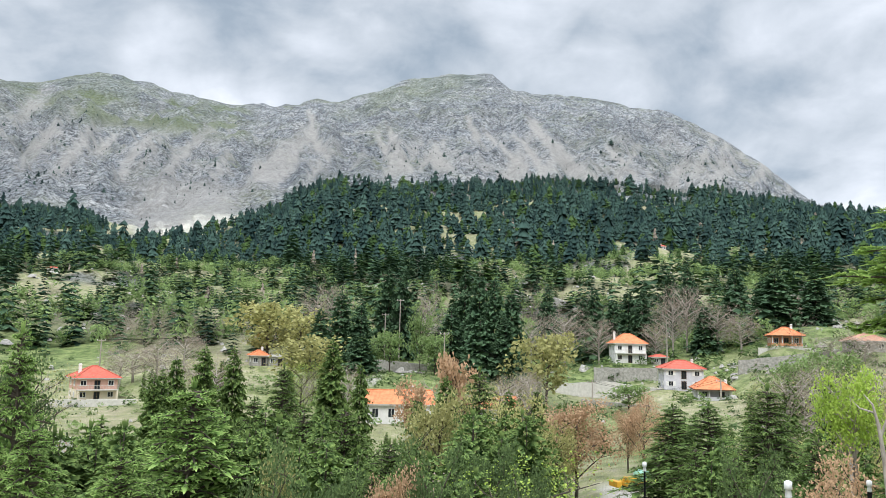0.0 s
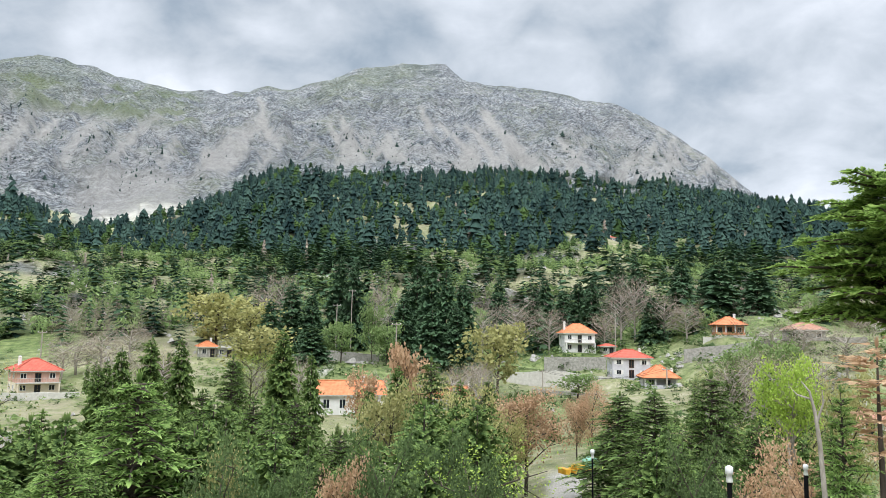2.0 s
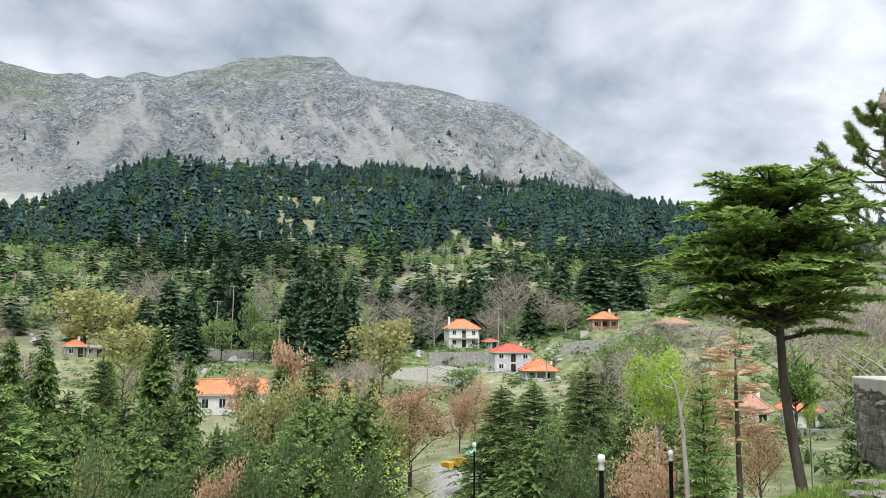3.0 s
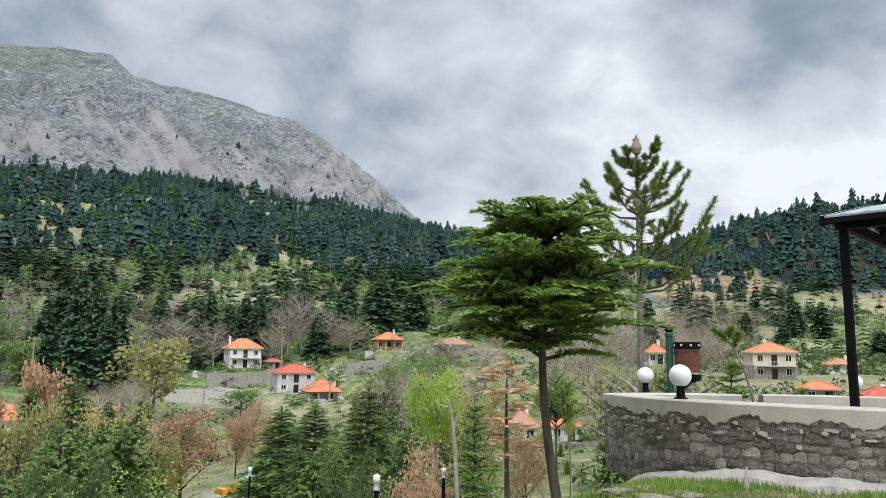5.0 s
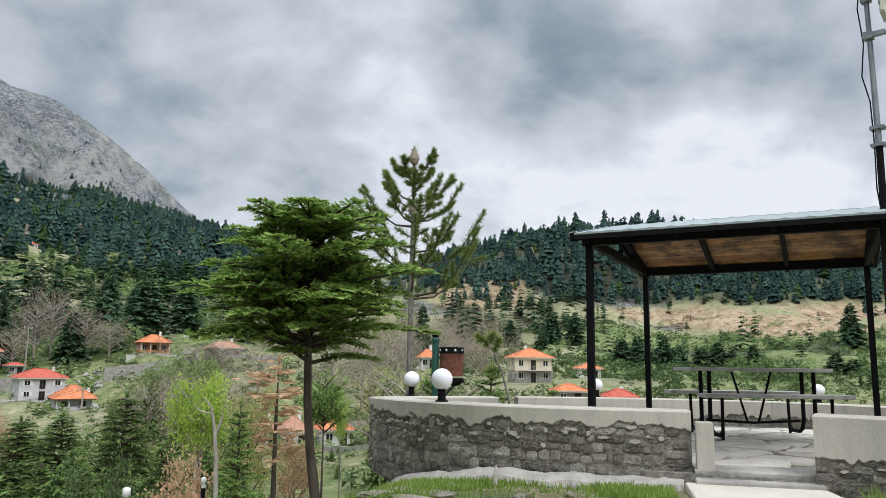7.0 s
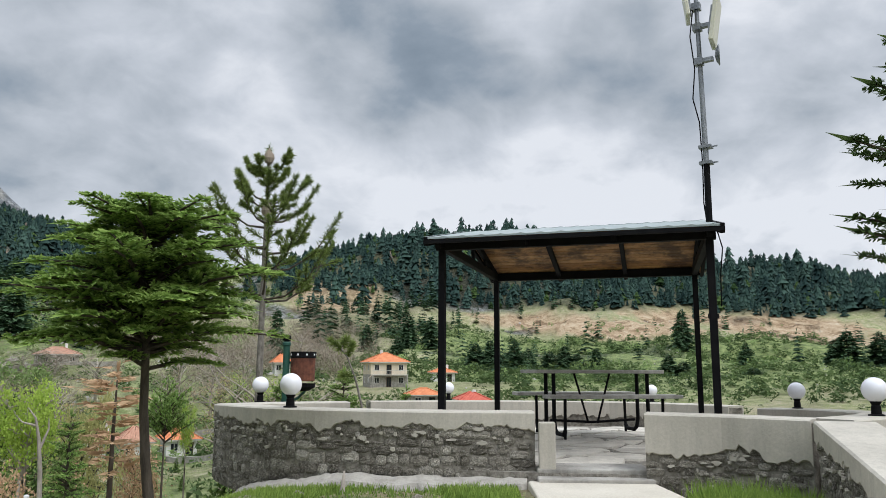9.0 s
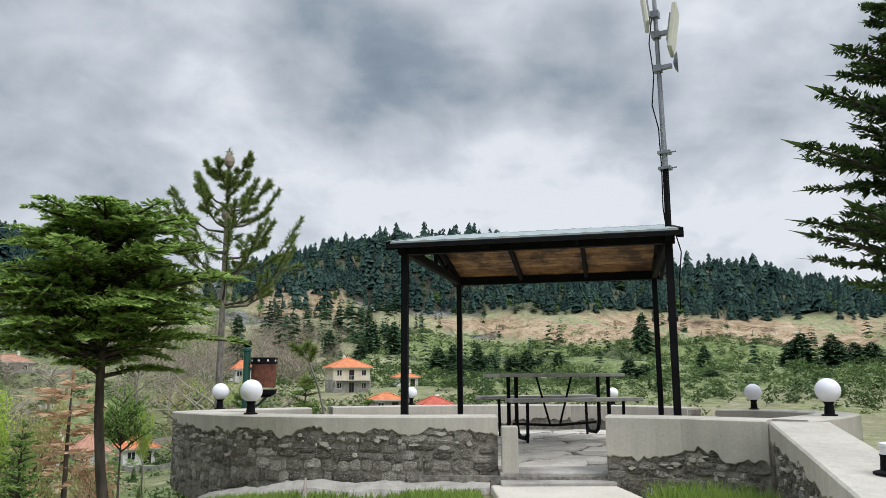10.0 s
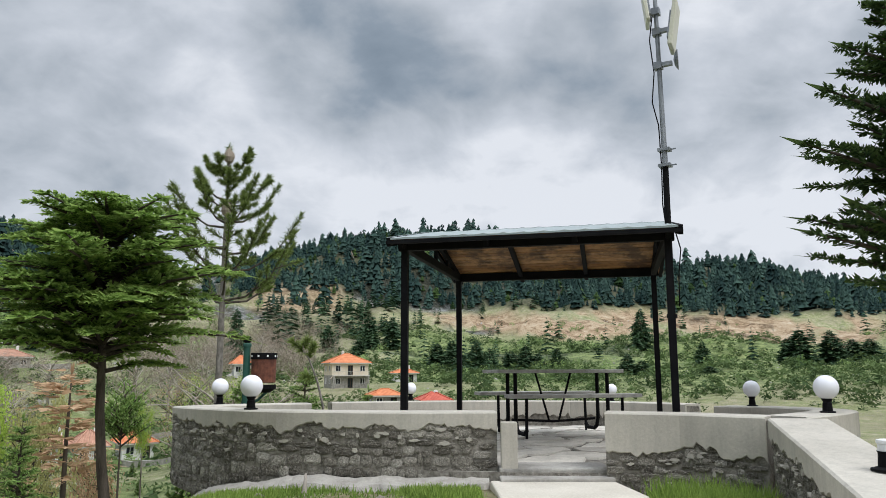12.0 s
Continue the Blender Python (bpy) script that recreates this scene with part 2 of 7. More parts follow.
M_PLASTER_PINK = speckled("pale_pink_brick", (0.46, 0.27, 0.21), (0.60, 0.38, 0.30), 1.6, 0.9, 0.3, 0.02, 12)
M_STONE = speckled("grey_rubble_stone", (0.20, 0.19, 0.17), (0.44, 0.42, 0.38), 2.2, 0.95, 0.8, 0.05, 14)


def tile_roof(name, dark, light):
    m = Mat(name, rough=0.8)
    w = m.n.new("ShaderNodeTexWave")
    w.inputs["Scale"].default_value = 1.6
    w.inputs["Distortion"].default_value = 0.6
    m.l.new(m.tc.outputs["Object"], w.inputs[0])
    a = m.noise(1.2, 6, 0.65)
    c = m.ramp(a, (0.3, dark), (0.7, light))
    m.base(m.mix(0.25, c, m.ramp(m.noise(7, 3), (0.3, 0.3), (0.7, 0.7)), "OVERLAY"))
    m.bump(w.outputs[1], 0.6, 0.05)
    return m.m


M_TILE_RED = tile_roof("red_roof_tiles", (0.42, 0.085, 0.055), (0.58, 0.15, 0.10))
M_TILE_ORANGE = tile_roof("orange_roof_tiles", (0.52, 0.16, 0.065), (0.70, 0.28, 0.13))
M_TILE_OLD = tile_roof("weathered_roof_tiles", (0.34, 0.17, 0.11), (0.52, 0.30, 0.21))
M_GLASS = Mat("dark_window_glass", (0.02, 0.025, 0.03), 0.08).m
M_WOOD_DARK = speckled("dark_stained_wood", (0.06, 0.035, 0.02), (0.14, 0.085, 0.05), 8, 0.7, 0.3, 0.01, 60)
M_CONCRETE = speckled("cast_concrete", (0.42, 0.40, 0.36), (0.60, 0.58, 0.53), 2.0, 0.9, 0.3, 0.01, 45)


# ---------------------------------------------------------------- mesh helpers
class Geo:
    """Vertices and faces of one mesh."""

    def __init__(self):
        self.v, self.f, self.tint, self.tip = [], [], [], []

    def add(self, verts, faces, tint=0.5, tip=0.0):
        k = len(self.v)
        self.v += [tuple(p) for p in verts]
        self.f += [tuple(i + k for i in q) for q in faces]
        self.tint += [tint] * len(verts) if isinstance(tint, (int, float)) else list(tint)
        self.tip += [tip] * len(verts) if isinstance(tip, (int, float)) else list(tip)
        return self

    def box(self, x0, y0, z0, x1, y1, z1, m=None):
        vs = [Vector((x, y, z)) for z in (z0, z1) for x, y in ((x0, y0), (x1, y0), (x1, y1), (x0, y1))]
        if m is not None:
            vs = [m @ p for p in vs]
        return self.add(vs, [(3, 2, 1, 0), (4, 5, 6, 7), (0, 1, 5, 4), (1, 2, 6, 5), (2, 3, 7, 6), (3, 0, 4, 7)])

    def tube(self, pts, radii, sides=8, tint=0.5, caps=True):
        pts = [Vector(p) for p in pts]
        vs, fs = [], []
        for i, p in enumerate(pts):
            d = (pts[min(i + 1, len(pts) - 1)] - pts[max(i - 1, 0)]).normalized()
            a = d.cross(Vector((0.31, 0.95, 0.05)) if abs(d.y) < 0.9 else Vector((1, 0, 0))).normalized()
            b = d.cross(a)
            r = radii[i] if hasattr(radii, "__len__") else radii
            vs += [p + (a * math.cos(t) + b * math.sin(t)) * r for t in (2 * math.pi * j / sides for j in range(sides))]
        for i in range(len(pts) - 1):
            for j in range(sides):
                j2 = (j + 1) % sides
                fs.append((i * sides + j, i * sides + j2, (i + 1) * sides + j2, (i + 1) * sides + j))
        if caps:
            fs.append(tuple(reversed(range(sides))))
            fs.append(tuple((len(pts) - 1) * sides + j for j in range(sides)))
        return self.add(vs, fs, tint)

    def lathe(self, profile, sides=20, at=(0, 0, 0)):
        vs, fs = [], []
        for r, z in profile:
            vs += [(at[0] + r * math.cos(2 * math.pi * j / sides), at[1] + r * math.sin(2 * math.pi * j / sides), at[2] + z) for j in range(sides)]
        for i in range(len(profile) - 1):
            for j in range(sides):
                j2 = (j + 1) % sides
                fs.append((i * sides + j, i * sides + j2, (i + 1) * sides + j2, (i + 1) * sides + j))
        fs.append(tuple(reversed(range(sides))))
        fs.append(tuple((len(profile) - 1) * sides + j for j in range(sides)))
        return self.add(vs, fs)

    def mesh(self, name, smooth=False):
        me = bpy.data.meshes.new(name)
        me.from_pydata(self.v, [], self.f)
        for key in ("tint", "tip"):
            a = me.attributes.new(key, "FLOAT", "POINT")
            a.data.foreach_set("value", np.array(self.tint if key == "tint" else self.tip, dtype=np.float32))
        if smooth:
            me.polygons.foreach_set("use_smooth", np.ones(len(me.polygons), dtype=bool))
        me.update()
        return me


def part(name, geo, material, parent=None, label="", smooth=False, bevel=0.0):
    me = geo if isinstance(geo, bpy.types.Mesh) else geo.mesh(name, smooth)
    if not me.materials:
        me.materials.append(material)
    ob = new(name, me)
    ob.parent = parent
    if bevel:
        b = ob.modifiers.new("bevel", "BEVEL")
        b.width, b.segments, b.limit_method = bevel, 2, "ANGLE"
    if label:
        tagged(ob, label)
    return ob


def thing(name, m, label, category, group="", kind=""):
    ob = new(name)
    ob.empty_display_size = 0.2
    ob.matrix_world = m
    return tagged(ob, label, category, group, kind)


# ---------------------------------------------------------------- terrain
def lattice(ix, iy, seed):
    h = (ix.astype(np.int64) * 374761393 + iy.astype(np.int64) * 668265263 + seed * 974634777) & 0x7FFFFFFF
    h = ((h ^ (h >> 13)) * 1274126177) & 0x7FFFFFFF
    return ((h ^ (h >> 16)) & 0xFFFF) / 65535.0


def vnoise(x, y, seed=0):
    ix, iy = np.floor(x), np.floor(y)
    fx, fy = x - ix, y - iy
    fx, fy = fx * fx * (3 - 2 * fx), fy * fy * (3 - 2 * fy)
    a, b = lattice(ix, iy, seed), lattice(ix + 1, iy, seed)
    c, d = lattice(ix, iy + 1, seed), lattice(ix + 1, iy + 1, seed)
    return (a * (1 - fx) + b * fx) * (1 - fy) + (c * (1 - fx) + d * fx) * fy


def fbm(x, y, octaves=5, gain=0.5, seed=0, ridged=False):
    s, amp, tot = np.zeros_like(x, dtype=float), 1.0, 0.0
    for o in range(octaves):
        v = vnoise(x * 2 ** o + 17.3 * o, y * 2 ** o - 9.1 * o, seed + o)
        s += amp * ((1 - np.abs(2 * v - 1)) if ridged else v)
        tot += amp
        amp *= gain
    return s / tot


def knots(s):
    return [tuple(float(q) for q in p.split(":")) for p in s.split()]


# heights in metres (z) or angles above the eye (e) at a few distances, by bearing
RINGS = [
    (3.0, "z", "-60:0 100:0.1"),
    (6.0, "z", "-60:-0.9 20:-0.8 30:-0.1 36:0.45 42:0.66 60:0.68 85:0.6 100:0.4"),
    (9.5, "z", "-60:-2.6 20:-2.5 30:-1.6 37:-0.6 43:0.2 50:0.5 85:0.5 100:0.3"),
    (15.0, "z", "-60:-5 25:-4.6 36:-3.4 45:-1.2 55:-0.5 80:-0.5 95:0"),
    (30.0, "z", "-60:-9 -20:-9.5 0:-9 14:-7.4 25:-7.6 35:-7.6 50:-6 70:-5 90:-4"),
    (60.0, "z", "-60:-11 -20:-13 0:-12.5 13:-7.9 25:-9.5 35:-9.3 50:-7.5 70:-6 90:-5"),
    (115.0, "z", "-60:-10 -25:-10.5 -3:-10.3 10:-9.5 20:-9 30:-9.6 38:-9.2 45:-4.8 60:-4.5 90:-4.5"),
    (155.0, "z", "-60:-8 -25:-9.2 -12:-6 -3:-6.3 8:-7.2 18:-6.6 24:-3.0 30:-2.2 45:-1.8 52:-1.4 70:-1.5 90:-1.5"),
    (195.0, "z", "-60:-5 -25:-4 -12:-2.8 -3:-2.6 10:-2.4 14:-1.4 22:3.4 25:4.2 30:4.6 45:2 60:1.0 75:0.8 90:0.6"),
    (300.0, "e", "-60:2 -25:2.6 -14:2.3 0:2.6 8:2.6 25:3 35:2.5 45:1.8 60:1.1 75:0.9 90:0.8"),
    (450.0, "e", "-60:3.5 -25:4.6 0:5.6 10:5.8 25:5.3 38:4.4 47:4.2 60:3.6 75:3.0 90:2.2"),
    (700.0, "e", "-60:6 -27:7.2 -20:6.8 -10:8.8 5:9.2 20:9.2 30:8 37:6.8 42:6.9 48:8.9 55:10.4 62:9.8 76:7.4 82:7.0 90:4.3"),
    (1050.0, "e", "-60:8 -31:8.3 -22:8.3 -14:10.3 -8:12.0 8:12.1 20:11.0 25:9.9 31:8.7 38:7.3 44:6 55:8 90:3"),
    (1500.0, "e", "-60:12 -25:13 -10:14.5 3:15.5 12:14.5 18:13 22:11 26:9 35:6 90:2"),
    (2200.0, "e", "-60:14 -31.5:16.6 -29.5:16.7 -25.4:18.2 -22.4:17.9 -16.8:17.2 -13:17.4 -10.3:18.0 -8.3:18.0 -3.1:19.8 0.4:20.4"
                  " 3.5:20.4 5.3:19.3 9.3:18.8 14:17.9 17.3:17.2 20:15.5 23:13.5 25.3:11.4 29:8 40:4 90:1.5"),
    (3000.0, "e", "-60:8 -20:11 0:14 17:11 25:7 40:3 90:1"),
    (4600.0, "e", "-60:2 0:3 40:1 90:0.5"),
]
BEAR = np.arange(-180, 180.01, 0.25)
TABLE = []
for ring_r, ring_kind, ring_text in RINGS:
    ks = knots(ring_text)
    far = 2.0 if ring_kind == "e" else (0.0 if ring_r < 12 else -1.5)
    ks = [(-180, far), (-110, far)] + ks + [(130, far), (180, far)]
    col = np.interp(BEAR, [k[0] for k in ks], [k[1] for k in ks])
    if ring_kind == "e":
        col = EYE + ring_r * np.tan(np.radians(col))
    width = 3 if ring_r == 2200 else 11
    col = np.convolve(np.concatenate([col[-30:], col, col[:30]]), np.ones(width) / width, "same")[30:-30]
    TABLE.append(col)
TABLE = np.array(TABLE)
RING_LOG = np.log(np.array([r[0] for r in RINGS]))


# level ground under the houses: bearing, distance, height, half size
PADS = [(13.8, 190, -1.2, 4.6), (17.5, 160, -5.6, 4.7), (19.6, 150, -7.05, 3.7), (24.4, 190, 3.4, 4.0), (29.2, 176, 2.5, 4.6), (-24.3, 152, -9.3, 4.2), (-3.1,
        118, -10.0, 6.0), (-13.4, 185, -3.8, 3.1), (-12.2, 184, -3.8, 2.5), (51.7, 152, -1.5, 4.5), (56.0, 172, -0.7, 3.0), (54.6, 120, -3.8, 2.7), (58.2,
        105, -4.0, 2.6), (32.2, 114, -9.85, 3.3), (34.4, 112, -9.85, 3.3), (37.3, 108, -9.3, 3.1), (5.0, 112, -9.5, 5.0), (44.4, 150, 0.9, 3.1), (16.0, 188,
        -1.4, 1.9)]


def height(x, y):
    """Ground height at places (arrays)."""
    x, y = np.asarray(x, float), np.asarray(y, float)
    r = np.maximum(np.hypot(x, y), 0.05)
    b = np.degrees(np.arctan2(x, y))
    lr = np.clip(np.log(r), RING_LOG[0], RING_LOG[-1])
    k = np.clip(np.searchsorted(RING_LOG, lr) - 1, 0, len(RINGS) - 2)
    t = (np.exp(lr) - np.exp(RING_LOG[k])) / (np.exp(RING_LOG[k + 1]) - np.exp(RING_LOG[k]))
    fb = (b + 180) / 0.25
    i = np.clip(np.floor(fb).astype(int), 0, len(BEAR) - 2)
    u = fb - i
    lo = TABLE[k, i] * (1 - u) + TABLE[k, i + 1] * u
    hi = TABLE[k + 1, i] * (1 - u) + TABLE[k + 1, i + 1] * u
    z = lo * (1 - t) + hi * t
    # relief: clods near by, knolls on the slopes, crags and gullies on the mountain
    z = z + (fbm(x * 0.9, y * 0.9, 4, seed=3) - 0.5) * 0.10 * np.clip((r - 2) / 3, 0, 1)
    z = z + (fbm(x * 0.03, y * 0.03, 4, seed=9) - 0.5) * np.clip((r - 60) / 500, 0, 1) * 22
    crag = np.clip((r - 950) / 350, 0, 1) * np.clip((2450 - r) / 250, 0.25, 1)
    along = b * 34.0
    z = z + (fbm(along * 0.012, r * 0.0035, 6, 0.55, 21, True) - 0.6) * 95 * crag * np.clip(np.abs(r - 2200) / 300, 0.12, 1)
    z = z + (fbm(x * 0.02, y * 0.02, 5, 0.6, 33, True) - 0.6) * 26 * crag * np.clip(np.abs(r - 2200) / 200, 0.3, 1)
    for pb, pr, pz, size in PADS:
        d = np.hypot(x - pr * math.sin(radians(pb)), y - pr * math.cos(radians(pb)))
        near = np.clip((d - size) / 7.0, 0, 1)
        z = z + (pz - z) * (1 - near * near * (3 - 2 * near))
    return z


def ground_at(b, r):
    """The place on the ground at that bearing and distance."""
    x, y = r * math.sin(radians(b)), r * math.cos(radians(b))
    return x, y, float(height(np.array([x]), np.array([y]))[0])


def spot(b, r, dz=0.0, turn=0.0):
    x, y, z = ground_at(b, r)
    return pose(x, y, z + dz, 0, 0, turn)


def soft(v, a, b):
    t = np.clip((v - a) / (b - a), 0, 1)
    return t * t * (3 - 2 * t)


def within(v, a, b, w):
    return soft(v, a - w, a + w) * (1 - soft(v, b - w, b + w))


def fir_density(b, r, e, n):
    left = 1 - soft(b, 34, 40)
    crest = np.interp(b, [-40, -31, -26, -22.5, -18, -13, -9.5, 8, 20, 25, 31, 40], [8.2, 8.4, 8.4, 6.6, 7.4, 9.6, 12.0, 12.6, 11.5, 10.3, 9.2, 8])
    foot = np.interp(b, [-40, -31, -28, -22, -18, -14, -5, 6, 10, 16, 25, 40], [1.0, 1.2, 5.6, 5.6, 1.6, 1.8, 3.4, 4.0, 4.4, 5.2, 4.4, 3.6])
    dense = within(e + (n - 0.5) * 2.2, 0, 99, 0.2) * soft(e + (n - 0.5) * 2.5, foot - 0.6, foot + 0.6) * (1 - soft(e + (n - 0.5) * 1.2, crest - 0.3, crest + 0.25))
    glade = 1 - 0.9 * soft(n, 0.48, 0.55) * np.interp(b, [3, 8, 17, 22], [0.75, 0.95, 0.9, 0.4])
    sparse = (0.22 + 0.40 * soft(n, 0.44, 0.54)) * (1 - 0.9 * within(b, 24, 30, 0.5) * within(r, 190, 265, 5)) * (1 - soft(e, foot - 0.5, foot + 0.5)) * (r > 200)
    a = left * np.maximum(dense * glade, sparse)
    right = soft(b, 40, 46)
    low = np.interp(b, [40, 46, 52, 58, 75, 95], [4.5, 5.8, 5.6, 4.5, 4.2, 2.8])
    c = right * soft(e + (n - 0.5) * 1.4, low - 0.2, low + 0.5) * (r < 760)
    c = np.maximum(c, right * 0.035 * within(b, 48, 96, 2) * (r > 190))
    c = np.maximum(c, right * within(b, 57.5, 64, 1.2) * within(e, 0.0, 1.6, 0.3) * within(r, 205, 300, 20) * 0.5)
    c = np.maximum(c, 0.5 * within(b, 45.5, 57, 1) * within(e, 0.8, 5.2, 0.4) * soft(n, 0.40, 0.52) * (r > 215))
    return np.maximum(a, c)


def build_ground():
    bs = np.concatenate([np.arange(-180, -44, 4.0), np.arange(-44, 98, 0.34), np.arange(98, 180, 4.0)])
    rs = np.concatenate([np.arange(0.5, 12, 0.22), np.geomspace(12, 300, 140), np.geomspace(310, 1000, 58), np.arange(1012, 2300, 13.5), np.geomspace(2350, 4600, 14)])
    bb, rr = np.meshgrid(bs, rs)
    x, y = rr * np.sin(np.radians(bb)), rr * np.cos(np.radians(bb))
    z = height(x, y)
    nr, nb = bb.shape
    verts = np.stack([x, y, z], -1).reshape(-1, 3)
    i, j = np.meshgrid(np.arange(nr - 1), np.arange(nb), indexing="ij")
    j2 = (j + 1) % nb
    faces = np.stack([i * nb + j, i * nb + j2, (i + 1) * nb + j2, (i + 1) * nb + j], -1).reshape(-1, 4)[:, ::-1]
    me = bpy.data.meshes.new("ground")
    verts = np.vstack([verts, [[0, 0, float(height(np.array([0.0]), np.array([0.1]))[0])]]])
    hub = [(len(verts) - 1, int(k), int(k + 1) % nb) for k in range(nb)]
    me.from_pydata(verts.tolist(), [], faces.tolist() + hub)
    b, r = bb.ravel(), rr.ravel()
    el = np.degrees(np.arctan2(z.ravel() - EYE, r))
    n1 = fbm(b * 0.6, np.log(r) * 14, 5, seed=41)
    n2 = fbm(x.ravel() * 0.02, y.ravel() * 0.02, 5, seed=55)
    rock = np.maximum(soft(r + (n1 - 0.5) * 300, 850, 980), soft(n2, 0.60, 0.68) * soft(r, 240, 300) * 0.8)
    scree = 0.7 * within(b + (n1 - 0.5) * 2, -22.6, -15.5, 1.2) * within(el + (n2 - 0.5) * 2, 7.4, 11.6, 0.5) * soft(r, 700, 800)
    # pale gullies that run down the mountain
    for gb, top, foot, lean, w in ((-10.7, 17.4, 14.2, 0.40, 0.35), (-14.1, 13.4, 12.0, 0.05, 0.5), (-4.6, 16.5, 13.0, 0.5, 0.55), (-5.4, 16.0, 14.0, 0.5, 0.3), (3.0, 16.5, 13.0, 1.0, 0.4),
                                   (6.5, 17.2, 12.6, 0.95, 0.75), (5.4, 16.2, 13.2, 0.8, 0.4), (12.0, 15.5, 12.5, 0.9, 0.3), (1.5, 17.5, 15.5, 0.6, 0.3), (-1.0, 15.5, 13.2, 0.5, 0.6), (-24.0, 14.5, 12.6, -0.6, 0.4)):
        at_b = gb + (top - el) * lean + (n1 - 0.5) * 0.8
        widen = w * (0.5 + 1.6 * (top - el) / (top - foot))
        scree = np.maximum(scree, (1 - soft(np.abs(b - at_b), widen * 0.55, widen * 0.85)) * within(el, foot, top, 0.3) * soft(r, 1000, 1100) * 0.9)
    # broad fans and thin runnels of debris down the fall line
    run = fbm(b * 0.9 - el * 0.55, el * 0.16, 5, 0.6, 91)
    scree = np.maximum(scree, soft(run, 0.57, 0.63) * within(el + (n1 - 0.5) * 3, 11.2, 15.6, 0.9) * soft(r, 1020, 1150) * 0.8)
    scree = np.maximum(scree, soft(n2, 0.56, 0.66) * within(el, 12.0, 16, 1.0) * soft(r, 1050, 1200) * 0.4)
    wav = el + (n2 - 0.5) * 1.4
    soil_low = np.interp(b, [58, 62, 66, 68, 72, 76, 82, 89], [3.6, 3.2, 2.3, 1.9, 2.2, 2.6, 1.9, 1.3])
    soil_top = np.interp(b, [58, 66, 76, 82, 89], [4.5, 4.1, 4.1, 3.8, 3.5])
    soil_band = soft(wav, soil_low - 0.15, soil_low + 0.15) * (1 - soft(wav, soil_top - 0.15, soil_top + 0.15))
    soil = soft(fbm(x.ravel() * 0.035, y.ravel() * 0.035, 5, seed=66), 0.33, 0.40) * soil_band * within(b + (n1 - 0.5) * 3, 58, 89, 1.5) * within(r, 270, 520, 20)
    soil = np.maximum(soil, within(el + (n2 - 0.5) * 1.0, 4.3, 6.3, 0.3) * within(b + (n1 - 0.5) * 2, 44.5, 51.5, 0.8) * within(r, 300, 600, 20) * 0.8)
    meadow = within(b + (n1 - 0.5) * 6, 54, 96, 3) * within(r + (n2 - 0.5) * 90, 165, 380, 30) * 0.85
    meadow = meadow * (1 - soil)
    meadow = np.maximum(meadow, within(b + (n1 - 0.5) * 6, 24.5, 29.5, 1) * within(r, 185, 262, 8) * 0.9)
    meadow = np.maximum(meadow, within(b + (n1 - 0.5) * 8, -34, 46, 3) * within(r, 60, 235, 15) * soft(n2, 0.36, 0.54) * 0.85)
    meadow = np.maximum(meadow, within(b, -27, -15, 1) * within(el, 14.8, 17.2, 0.6) * soft(n2, 0.46, 0.58) * soft(r, 1200, 1300) * 0.6)
    crest = np.interp(b, [-32, -25, -17, -10, -3, 3, 9, 17, 25], [16.6, 18.2, 17.2, 18, 19.8, 20.4, 18.8, 17.2, 11.4])
    meadow = np.maximum(meadow, within(b, -9, 2.5, 1.2) * soft(el, crest - 2.2, crest - 0.9) * soft(n1, 0.35, 0.55) * soft(r, 1300, 1500) * 0.28)
    meadow = np.maximum(meadow, within(b, -33, -17, 2) * soft(el, crest - 3.5, crest - 1.2) * soft(n1, 0.3, 0.5) * soft(r, 1300, 1500) * 0.25)
    road = within(b + (n1 - 0.5) * 1.5, 11.6, 14.2, 0.5) * within(r, 38, 58, 3)
    road = np.maximum(road, within(b, -6.3, -4.4, 0.3) * within(r - (b + 6) * 9, 150, 156, 1.5))
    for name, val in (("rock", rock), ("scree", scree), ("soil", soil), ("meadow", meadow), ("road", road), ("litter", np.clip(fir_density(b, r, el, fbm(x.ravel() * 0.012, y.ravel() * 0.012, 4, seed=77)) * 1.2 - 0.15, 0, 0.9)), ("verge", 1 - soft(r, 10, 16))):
        a = me.attributes.new(name, "FLOAT", "POINT")
        a.data.foreach_set("value", np.append(np.clip(val, 0, 1), 0).astype(np.float32))
    me.polygons.foreach_set("use_smooth", np.ones(len(me.polygons), dtype=bool))
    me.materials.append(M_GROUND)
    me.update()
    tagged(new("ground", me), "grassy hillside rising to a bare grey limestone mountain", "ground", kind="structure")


build_ground()


# ---------------------------------------------------------------- woods
def far_bare(rng, stems=150):
    """A leafless tree: fine upward-spreading twigs, one metre high."""
    v, f, tip = [], [], []
    for k in range(stems):
        a, h = rng.uniform(0, 6.283), rng.uniform(0.2, 0.7)
        o = np.array([0.22 * math.cos(a), 0.22 * math.sin(a), h]) * rng.uniform(0.25, 1.25)
        d = np.array([math.cos(a) * rng.uniform(0.08, 0.3), math.sin(a) * rng.uniform(0.08, 0.3), rng.uniform(0.1, 0.26)])
        s = np.array([-d[1], d[0], 0.1])
        s = s / np.linalg.norm(s) * rng.uniform(0.0016, 0.0045)
        base = len(v)
        v += [tuple(o - s), tuple(o + s), tuple(o + d)]
        tip += [0.1, 0.1, 0.7]
        f.append((base, base + 1, base + 2))
    return np.array(v), np.array(f), np.array(tip)


